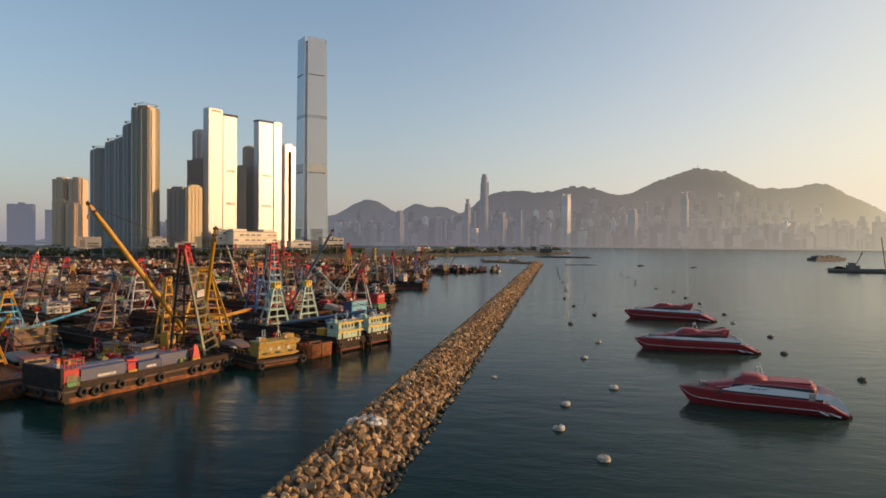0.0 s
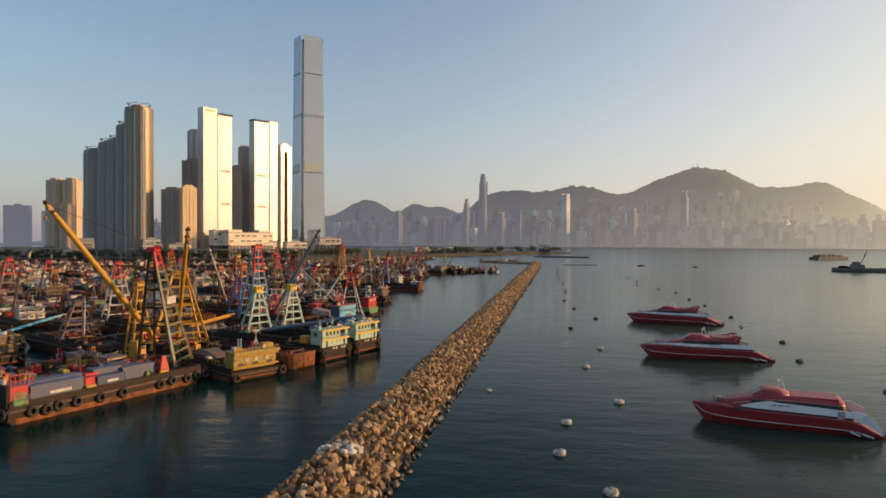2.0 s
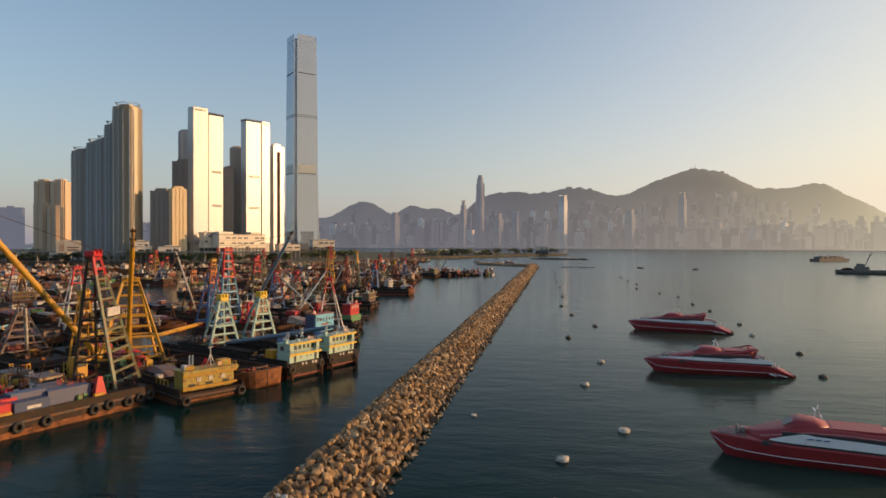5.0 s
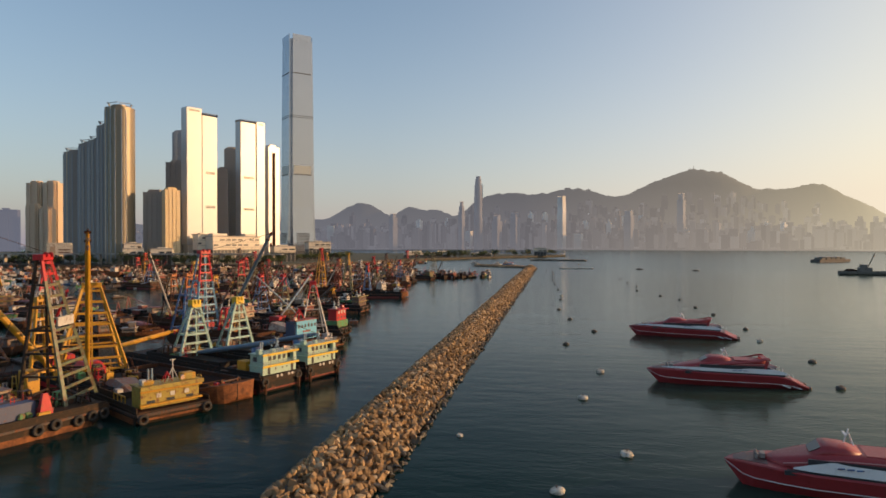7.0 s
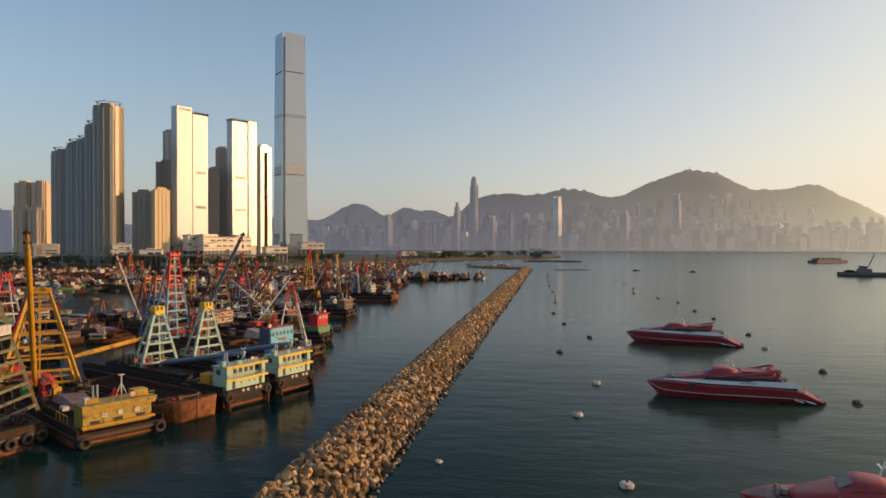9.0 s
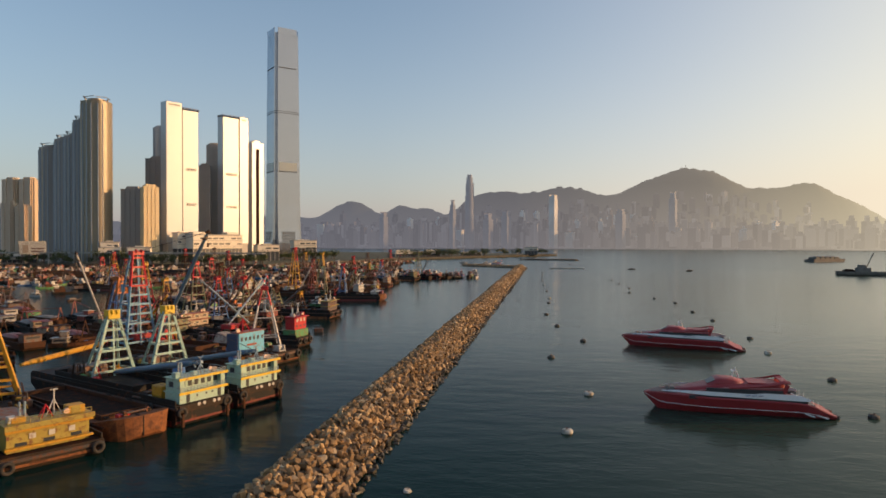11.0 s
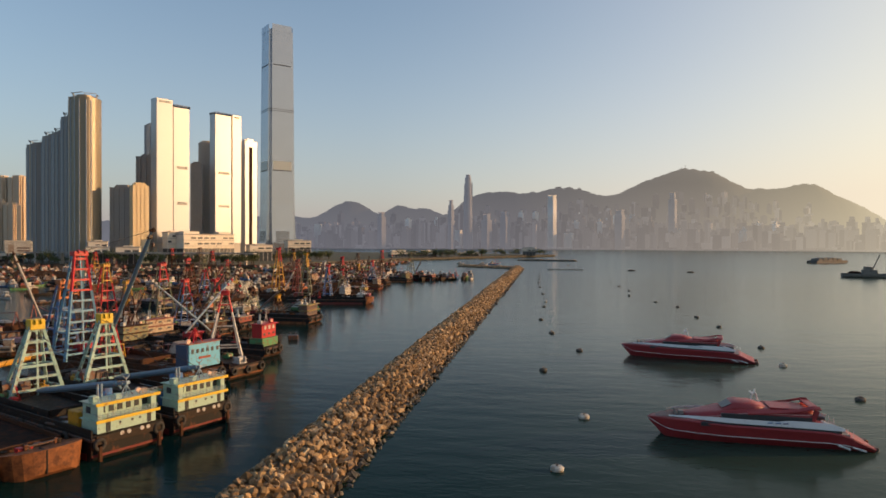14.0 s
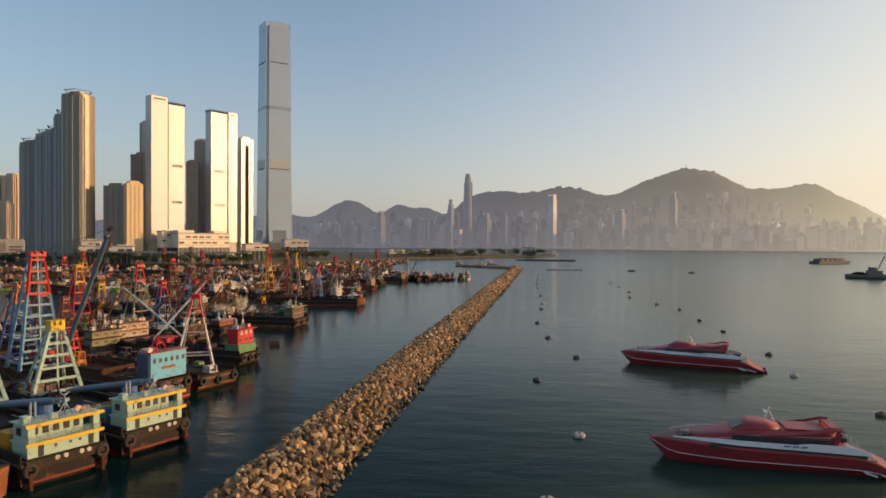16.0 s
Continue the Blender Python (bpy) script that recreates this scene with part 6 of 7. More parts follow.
part("bar", box(bmesh.new(), 0.68, 0.8, -2.9, 0.9, 8.3, 8.9), faded_red, house, "faded red unreadable bar")
part("side_wall", box(bmesh.new(), 1.2, 5.2, 3.9, 4.2, 5.6, 12.0), navy_paint, t)
part("house_roof", box(bmesh.new(), 0.5, 4.0, -6.4, 4.3, 12.2, 12.42), faded_red, t)
bm = bmesh.new()
for q in ((2, 1.5), (2, -1.5), (4.4, 1.5), (4.4, -1.5)):
    beam(bm, (q[0], q[1], 12.4), (3.2, 0, 15.9), 0.32)
beam(bm, (2.6, -0.9, 14.2), (2.6, 0.9, 14.2), 0.25)
part("boom_rest", bm, red_paint, t, "small red boom rest")
part("work_lamp", tube(bmesh.new(), (2.2, 3.2, 13.0), (1.7, 3.2, 12.9), 0.6, 0.6, 12), lamp_glass, t)
a_frame(t, 0, 29.2, 10.4, 3.0, 8, frame_blue, red_paint, 0.36, 10, red_paint, 5.7, m=facing(t, -98.4, 270.6, 155), braces=True, lean=1.8)
a_frame(t, 0, 21.0, 8.0, 2.0, 7, blue_paint, orange_paint, 0.24, 7, orange_paint, 5.7, m=facing(t, -107.0, 275.6, 157), lean=1.2)
boom(t, world_in(t, -92, 270, 9), world_in(t, -68.8, 252.8, 40.9), steel_blue, hull_rust, 0.9, True)
for sg in (-1, 1):
    for q in (0, 3.4):
        part("winch_frame_leg", beam(bmesh.new(), (35 + q, sg * 2.6, 5.6), (36 + q * 0.6, sg * 1.0, 14.5), 0.5), red_paint, t, "red winch frame leg")
for z_, w_ in ((7, 2.2), (10, 1.7), (12.4, 1.3), (14.4, 1.1)):
    part("winch_frame_rung", box(bmesh.new(), 35.4, 38.0, -w_, w_, z_, z_ + 0.45), red_paint, t)
winch_house(t, 46, 0, 5.7, red_paint)
clutter(t, 8, 20, -5.5, 5.5, 5.7, 10, 81, GEAR)
machinery(t, 32, 50, -5, 5, 5.7, 14, 624)
wires(t, [(world_in(t, -100, 271.5, 35), world_in(t, -68.8, 252.8, 40.9)), (world_in(t, -100, 272, 34.5), world_in(t, -93, 270, 10))])

# barge with the white A-frame and crossed grey booms
t = thing("derrick_barge", "brown derrick barge with a white, red-topped A-frame", "barge", pose(-55.6, 279, 0, 0, 0, 157), group="derrick barges")
barge_hull(t, 55, 13, 3.6, hull_brown, True, 3, [(4, -1), (9, -1)], boot=hull_orange)
a_frame(t, 0, 19.5, 10, 1.4, 6, white_paint, red_paint, 0.3, 3, red_paint, 3.7, m=facing(t, -63.6, 282.4, 112), thick=0.5, lean=4.9)
winch = part("white_winch", boxes((1.6, 4.2, -1.3, -1.0, 3.65, 5.4), (1.6, 4.2, 1.0, 1.3, 3.65, 5.4), (1.4, 4.4, -1.4, 1.4, 3.6, 3.9)), white_paint, t, "white winch")
part("winch_drum", tube(bmesh.new(), (2.9, -1.0, 4.8), (2.9, 1.0, 4.8), 0.75, 0.75, 12), pale_grey, winch)
boom(t, world_in(t, -75.5, 299, 10), world_in(t, -87.9, 289.4, 25), greyblue_paint, greyblue_paint, 0.55, True)
boom(t, world_in(t, -77.2, 286, 11), world_in(t, -72.1, 307.4, 25.7), greyblue_paint, red_paint, 0.55, True)
part("tan_cover", loft(bmesh.new(), [[(18, -4, 3.7), (18, -3, 6.5), (18, 3, 6.5), (18, 4, 3.7)], [(28, -4.5, 3.7), (28, -2, 8), (28, 2, 8), (28, 4.5, 3.7)]]), cream_paint, t, "tan cargo cover")
clutter(t, 6, 40, -5, 5, 3.7, 12, 91, GEAR)
machinery(t, 8, 40, -5, 5, 3.7, 10, 625)

# red and green house barge, with the mooring dolphin beside it
t = thing("house_barge", "dark barge with a red house over a green base", "barge", pose(-59.6, 311, 0, 0, 0, 164), group="derrick barges")
barge_hull(t, 50, 9.6, 3.6, hull_black, True, 3, [(4, -1), (8, -1), (12, -1)], boot=hull_rust)
part("green_base", box(bmesh.new(), 0.9, 6, -4.3, 4.3, 3.65, 6.4, 0.1), green_paint, t)
zt = stern_house(t, 1.0, 5.4, 7.6, 6.4, 1, red_paint, None, red_paint, h=4.6, win=3)
for y in (-2.2, 0.0, 2.2):
    part("shutter", box(bmesh.new(), 1.3, 1.42, y - 0.5, y + 0.5, 9.2, 10.4), white_paint, t, "small white shutter")
clutter(t, 8, 40, -4, 4, 3.7, 8, 101, GEAR)
machinery(t, 8, 40, -4, 4, 3.7, 10, 626)
winch_house(t, 30, 0, 3.7, red_paint)
d_ = thing("mooring_dolphin", "dark box-shaped mooring float by the barges", "float", pose(-65, 349, 0, 0, 0, 20))
part("float_body", box(bmesh.new(), -1.9, 1.9, -1.6, 1.6, -0.6, 1.7, 0.2), dark_steel, d_)
part("bitts", boxes((-1.2, -0.8, -0.3, 0.3, 1.9, 2.7), (0.8, 1.2, -0.3, 0.3, 1.9, 2.7)), dark_steel, d_)

# ---- derricks farther in: (x, y of the stern, turn, hull, A-frame place, height, base, colours, boom tip) ----
ROWS = [
    ("yellow ladder A-frame over a rusty hull", -112, 140, 150, hull_orange, 22, 17, 12, yellow_paint, yellow_paint, (-18, 0, 14), yellow_paint),
    ("blue A-frame with a yellow head", -146, 190, 150, hull_black, 20, 15, 11, sky_paint, yellow_paint, (6, -30, 6), sky_paint),
    ("low grey A-frame on a cluttered deck", -122, 208, 150, hull_brown, 20, 13, 14, grey_paint, grey_paint, (-10, 4, 14), white_paint),
    ("red-topped grey A-frame", -196, 268, 150, hull_rust, 22, 25, 14, grey_paint, red_paint, (-10, 0, 20), grey_paint),
    ("white and red A-frame", -140, 262, 150, hull_rust, 24, 24, 12, white_paint, red_paint, (-14, 0, 16), red_paint),
    ("red A-frame with a yellow head", -112, 338, 156, hull_black, 32, 25, 9, red_paint, yellow_paint, (-12, 0, 10), yellow_paint),
    ("olive A-frame with a red head", -96, 352, 158, hull_black, 30, 25, 11, olive_paint, red_paint, (-20, 5, 12), grey_paint),
    ("brown frame with an orange head", -110, 318, 158, hull_rust, 34, 20, 8, hull_rust, orange_paint, (-16, 0, 8), blue_paint),
    ("brown A-frame on a dark hull", -92, 372, 165, hull_black, 28, 24, 10, hull_rust, hull_rust, (-18, 2, 20), grey_paint),
    ("low dark frame and an olive stern house", -71, 401, 173, hull_black, 30, 12, 8, olive_paint, hull_rust, (-16, 4, 12), grey_paint),
    ("yellow-headed green A-frame on a high black hull", -66.5, 499, 184, hull_black, 35, 27, 8, olive_paint, yellow_paint, (-12, 0, 8), grey_paint),
    ("yellow A-frame with a red head", -82, 520, 172, hull_rust, 48, 30, 8, yellow_paint, red_paint, (-10, 0, 16), white_paint),
    ("grey A-frame on an orange hull", -78, 560, 176, hull_orange, 30, 20, 8, grey_paint, white_paint, (-12, 0, 14), grey_paint),
    ("brown A-frame on an orange hull", -80, 622, 176, hull_orange, 30, 22, 8, hull_rust, red_paint, (-14, 0, 18), grey_paint),
    ("dark A-frame far along the row", -82, 668, 170, hull_black, 26, 24, 8, dark_steel, dark_steel, (-8, 0, 20), dark_steel),
    ("dark A-frame far along the row", -70, 716, 165, hull_black, 26, 26, 8, hull_rust, red_paint, (-8, 0, 20), dark_steel),
    ("green A-frame far along the row", -48, 742, 160, hull_black, 24, 24, 8, olive_paint, olive_paint, (-8, 0, 14), dark_steel),
    ("red-topped A-frame in the crowd", -268, 380, 140, hull_rust, 20, 20, 11, dark_steel, red_paint, (-10, 0, 10), dark_steel),
    ("dark A-frame in the crowd", -146, 462, 160, hull_black, 20, 24, 9, dark_steel, red_paint, (-14, 0, 18), grey_paint),
    ("green A-frame in the crowd", -170, 540, 170, hull_rust, 20, 22, 9, olive_paint, olive_paint, (-14, 0, 14), grey_paint),
    ("brown A-frame with a red head in the crowd", -200, 620, 170, hull_rust, 20, 26, 9, hull_rust, red_paint, (-14, 0, 16), grey_paint),
    ("grey A-frame with a yellow head in the crowd", -150, 680, 170, hull_rust, 20, 24, 9, grey_paint, yellow_paint, (-14, 0, 16), grey_paint),
    ("grey A-frame in the crowd", -280, 560, 160, hull_rust, 20, 22, 9, grey_paint, red_paint, (-12, 0, 14), white_paint),
    ("dark A-frame in the crowd", -250, 700, 165, hull_black, 20, 28, 9, dark_steel, dark_steel, (-14, 0, 20), dark_steel),
    ("yellow A-frame in the crowd", -330, 660, 165, hull_rust, 20, 24, 9, yellow_paint, red_paint, (-14, 0, 16), grey_paint),
    ("dark A-frame in the crowd", -330, 800, 165, hull_black, 20, 26, 9, hull_rust, red_paint, (-14, 0, 20), dark_steel),
    ("brown A-frame in the crowd", -190, 800, 165, hull_rust, 20, 26, 9, hull_rust, hull_rust, (-14, 0, 20), dark_steel),
]
for i, (text, x, y, rz, hull, ax, h, base, main, topc, tip, bcol) in enumerate(ROWS):
    t = thing("derrick_barge", "derrick barge with " + text, "barge", pose(x, y, 0, 0, 0, rz), group="derrick barges")
    L_, W_ = 46 + (i * 7) % 14, 12 + (i * 3) % 4
    barge_hull(t, max(L_, ax + 14), W_, 3.5, hull, i % 3 != 0, 3, [(5, -1), (11, -1)], boot=(hull_orange, dark_red, hull_rust)[i % 3])
    high = 499 == y
    if high:   # high planked bow, lit by the sun
        part("bow_planking", loft(bmesh.new(), [[(x_, -hw, z_), (x_, hw, z_), (x_ + 0.5, hw, z_ + hh), (x_ + 0.5, -hw, z_ + hh)] for x_, hw, z_, hh in ((-4.2, 3.4, 1.6, 2.6), (-2.4, 5.4, 0.4, 4.0), (-0.4, 6.6, -0.4, 5.0))]), hull_orange, t, "tan planked bow")
        part("red_rail", box(bmesh.new(), -2.0, 0.3, -5.4, 5.4, 4.6, 6.2, 0.1), faded_red, t)
    if i not in (0, 2):
        walls = (faded_red, cream_paint, pale_grey, olive_paint, mustard_paint, grey_paint, hull_rust, white_paint)
        stern_house(t, 1.0, 5.5, W_ - 3, 3.6, 1 + i % 2, walls[(i * 5) % 8], None, walls[(i * 3 + 1) % 8], h=2.6, win=3)
    a_frame(t, ax, h, base, 2.0, 7, main, topc, 0.3, 6, topc, 3.6, thick=0.68)
    boom(t, (ax - 1, 0, 5.5), (ax + tip[0], tip[1], 5 + tip[2]), bcol, topc, 0.8, True)
    if i == 4:   # pale boom raised over the open water
        boom(t, world_in(t, -119, 284, 11), world_in(t, -123.2, 276, 34.5), pale_grey, hull_rust, 0.55, True)
    if 300 < y < 700:   # a second, shorter derrick on the same deck
        second = ((olive_paint, red_paint), (hull_rust, yellow_paint), (blue_paint, red_paint), (faded_red, faded_red))[i % 4]
        a_frame(t, ax - 13, h * 0.74, base * 0.8, 1.6, 5, second[0], second[1], 0.3, 5, second[1], 3.6, thick=0.6)
        boom(t, (ax - 14, 1, 5.5), (ax - 26, 3, 5 + h * 0.6), grey_paint, second[1], 0.6, True)
    winch_house(t, ax + 5, 0, 3.6, walls[(i * 7 + 2) % 8] if i else red_paint)
    clutter(t, 7, ax + 8, -W_ / 2 + 1, W_ / 2 - 1, 3.6, 4, 200 + i, GEAR)
    if y < 500:
        machinery(t, ax - 8, ax + 4, -W_ / 2 + 1.5, W_ / 2 - 1.5, 3.6, 7, 640 + i)
    wires(t, [((ax + 2, 0, 3 + h), (ax + tip[0], tip[1], 5 + tip[2]))])


# ---- boats: prototypes, then the crowd ----
def hull_loft(L_, B_, fore, aft, draft=0.6):
    bm = bmesh.new()
    rings = []
    for k, w, sh in ((0, 0.72, aft), (0.12, 0.9, aft * 0.92), (0.4, 1.0, (aft + fore) * 0.42), (0.7, 0.86, fore * 0.8), (0.88, 0.5, fore * 0.93), (0.97, 0.16, fore), (1.0, 0.03, fore * 1.02)):
        x, b = k * L_, w * B_ / 2
        zb = -draft + max(0, k - 0.85) * 8 * draft
        half = [(b * 0.5, zb), (b * 0.9, zb + (sh - zb) * 0.45), (b, sh), (b * 0.86, sh), (b * 0.84, sh - 0.5)]
        rings.append([(x, yy, zz) for yy, zz in half] + [(x, -yy, zz) for yy, zz in reversed(half)])
    return loft(bm, rings)


def workboat(name, label, L_, B_, fore, aft, hullm, housem, roofm, trim, house=(0.08, 0.38, 2.4), upper=True, mast=6.0, gear=True):
    t = thing(name, label, "boat", group="boats in the shelter")
    part("hull", hull_loft(L_, B_, fore, aft), hullm, t)
    bm = bmesh.new()
    for sg in (-1, 1):
        pts = [(k * L_, sg * w * B_ / 2 * 1.01, s) for k, w, s in ((0.0, 0.72, aft), (0.12, 0.9, aft * 0.92), (0.4, 1.0, (aft + fore) * 0.42), (0.7, 0.86, fore * 0.8), (0.88, 0.5, fore * 0.93), (0.97, 0.16, fore))]
        for p, q in zip(pts, pts[1:]):
            beam(bm, p, q, 0.22, 0.22)
    part("gunwale", bm, trim, t)
    zd = (aft + fore) * 0.42 - 0.5
    part("deck", loft(bmesh.new(), [[(k * L_, -w * B_ * 0.42, z), (k * L_, w * B_ * 0.42, z), (k * L_, w * B_ * 0.42, z + 0.05), (k * L_, -w * B_ * 0.42, z + 0.05)] for k, w, z in ((0.03, 0.75, aft - 0.5), (0.4, 0.95, zd), (0.85, 0.5, fore * 0.9 - 0.45))]), deck_mat, t)
    x0, x1, hh = house[0] * L_, house[1] * L_, house[2]
    zb = aft * 0.9 - 0.5
    hs = part("cabin", box(bmesh.new(), x0, x1, -B_ * 0.34, B_ * 0.34, zb, zb + hh, 0.08), housem, t)
    for sg in (-1, 1):
        for xx in ((x0 + x1) / 2,):
            part("window", box(bmesh.new(), xx - (x1 - x0) * 0.38, xx + (x1 - x0) * 0.38, sg * B_ * 0.34 - 0.05, sg * B_ * 0.34 + 0.05, zb + hh * 0.5, zb + hh * 0.82), window_dark, hs)
    part("window", box(bmesh.new(), x1 - 0.04, x1 + 0.06, -B_ * 0.26, B_ * 0.26, zb + hh * 0.5, zb + hh * 0.82), window_dark, hs)
    part("cabin_roof", box(bmesh.new(), x0 - 0.5, x1 + 0.5, -B_ * 0.39, B_ * 0.39, zb + hh, zb + hh + 0.18, 0.04), roofm, t)
    zt = zb + hh + 0.18
    if upper:
        up = part("wheelhouse", box(bmesh.new(), x0 + (x1 - x0) * 0.45, x1 - 0.2, -B_ * 0.24, B_ * 0.24, zt, zt + 2.0, 0.08), housem, t)
        part("window", box(bmesh.new(), x1 - 0.25, x1 - 0.15, -B_ * 0.2, B_ * 0.2, zt + 0.9, zt + 1.7), window_dark, up)
        part("wheelhouse_roof", box(bmesh.new(), x0 + (x1 - x0) * 0.4, x1, -B_ * 0.28, B_ * 0.28, zt + 2.0, zt + 2.15), roofm, t)
    if mast:
        bm = bmesh.new()
        tube(bm, (L_ * 0.55, 0, zd), (L_ * 0.55, 0, zd + mast), 0.12, 0.07, 6)
        tube(bm, (L_ * 0.55, 0, zd + 1.2), (L_ * 0.85, B_ * 0.1, zd + mast * 0.7), 0.09, 0.06, 6)
        tube(bm, (L_ * 0.55, 0, zd + mast), (L_ * 0.97, 0, fore), 0.03, None, 4)
        part("mast", bm, trim, t)
    if gear:
        for i, (k, yy) in enumerate(((0.5, 0.2), (0.68, -0.1))):
            part("deck_box", box(bmesh.new(), k * L_, k * L_ + 1.3, yy * B_ - 0.6, yy * B_ + 0.6, zd, zd + 0.9, 0.08), (orange_paint, blue_paint, white_paint)[i], t)
        for sg in (-1, 1):
            for k in (0.35,):
                share("tyre_fender", TYRE, t, pose(k * L_, sg * (B_ / 2 + 0.05), zd - 0.1) @ Matrix.Scale(0.6, 4))
    return t


FLEET = [
    workboat("fishing_boat", "wooden fishing boat with a red cabin roof", 20, 5.6, 3.0, 1.9, hull_brown, cream_paint, faded_red, hull_rust),
    workboat("fishing_boat", "green fishing boat with a pale cabin", 18, 5.0, 2.7, 1.7, green_paint, white_paint, pale_grey, white_paint),
    workboat("fishing_boat", "blue-hulled fishing boat with a white cabin", 22, 6.0, 3.2, 2.0, blue_paint, white_paint, white_paint, red_paint, mast=8),
    workboat("fishing_boat", "rust-red fishing boat with a grey roof", 17, 5.0, 2.6, 1.7, hull_orange, cream_paint, pale_grey, hull_rust),
    workboat("sampan", "small dark sampan with a low canopy", 9, 2.8, 1.3, 0.9, hull_black, grey_paint, cream_paint, grey_paint, (0.15, 0.55, 1.5), False, 0, False),
    workboat("sampan", "small sampan with a red canopy", 10, 3.0, 1.4, 1.0, hull_brown, grey_paint, faded_red, hull_rust, (0.2, 0.6, 1.5), False, 0, False),
    workboat("motor_boat", "white motor boat with dark windows", 14, 4.2, 2.0, 1.4, white_paint, white_paint, white_paint, grey_paint, (0.2, 0.62, 1.8), True, 3, False),
    workboat("motor_boat", "white motor cruiser with a blue band", 17, 4.8, 2.3, 1.6, white_paint, white_paint, cream_paint, blue_paint, (0.15, 0.65, 2.0), True, 4, False),
    workboat("tugboat", "black tug with a red house and tyres", 19, 6.4, 3.0, 1.8, hull_black, faded_red, white_paint, cream_paint, (0.3, 0.62, 2.6), True, 6),
    workboat("tugboat", "dark tug with an orange house and tyres", 18, 6.2, 2.9, 1.8, hull_black, orange_paint, white_paint, grey_paint, (0.3, 0.62, 2.6), True, 6),
]


def lighter(label, hullm, housem, roofm, cargo):
    t = thing("cargo_lighter", label, "barge", group="boats in the shelter")
    barge_hull(t, 32, 10, 2.4, hullm, True, 2, [(6, -1), (14, 1)])
    stern_house(t, 1, 5, 7, 2.5, 1, housem, None, roofm, 2.6, 4)
    for i in range(4):
        part("cargo_load", box(bmesh.new(), 11 + i * 3.8, 14 + i * 3.8, -2.6, 2.6, 2.6, 4.6 + 0.5 * (i % 2), 0.3), cargo[i % len(cargo)], t)
    bm = bmesh.new()
    beam(bm, (29, -2, 2.4), (29, 0, 10), 0.4)
    beam(bm, (29, 2, 2.4), (29, 0, 10), 0.4)
    beam(bm, (29, 0, 9.8), (16, 0, 8), 0.35)
    part("light_derrick", bm, roofm, t)
    return t


FLEET += [lighter("rusty cargo lighter with a cream deckhouse", hull_rust, cream_paint, hull_rust, [grey_paint, hull_brown]),
          lighter("dark cargo lighter with red cargo covers", hull_black, pale_grey, faded_red, [faded_red, grey_paint]),
          lighter("orange cargo lighter with a white house", hull_orange, white_paint, cream_paint, [hull_rust, hull_brown])]
frng = random.Random(21)
TAKEN = [(x, y, 26) for _, x, y, *_ in ROWS] + [(x + math.cos(radians(rz)) * k, y + math.sin(radians(rz)) * k, 11) for _, x, y, rz, *_ in ROWS for k in (12, 26, 40, 52)]
TAKEN += [(-205, 388, 27), (-226, 425, 30), (-248, 464, 40), (-262, 510, 36), (-276, 548, 28), (-174, 331, 15), (-142, 301, 15), (-390, 560, 36), (-340, 540, 24), (-420, 590, 24)]       # open water
TAKEN += [(x0 + math.cos(radians(rz)) * k, y0 + math.sin(radians(rz)) * k, 12) for x0, y0, rz in ((-84, 199, 147), (-65, 184, 144), (-59, 202, 151), (-51, 213, 152), (-45, 229, 153), (-60, 260, 157), (-56, 279, 157), (-60, 311, 164), (-104, 138, 67)) for k in (2, 14, 28, 42, 54, 62)]
TAKEN += [(-112, 170, 9), (-106, 184, 9), (-122, 175, 9), (-116, 190, 9)]
placed = [0] * len(FLEET)
tries = 0
count = 0
while count < 140 and tries < 9000:
    tries += 1
    y = 150 + 520 * frng.random() ** 0.85
    x = frng.uniform(-0.86 * y - 60, -75 - 0.04 * y)
    k = frng.choices(range(len(FLEET)), weights=[4, 4, 3, 4, 3, 3, 3, 2, 3, 3, 4, 4, 4])[0]
    r = 13 if k >= 10 else 8 if k in (4, 5, 6) else 9.5
    if y < 330 and x > -0.78 * y:
        r += 2
    if y > 700 and x > -95:
        continue
    if any((x - a) ** 2 + (y - b) ** 2 < (r + c) ** 2 for a, b, c in TAKEN):
        continue
    TAKEN.append((x, y, r * 0.78))
    rz = frng.choice((150, 330, 155, 60, 240)) + frng.uniform(-14, 14)
    m = pose(x, y, 0, 0, 0, rz)
    if placed[k] == 0:
        FLEET[k].matrix_basis = m
    else:
        copy_thing(FLEET[k], m)
    placed[k] += 1
    count += 1

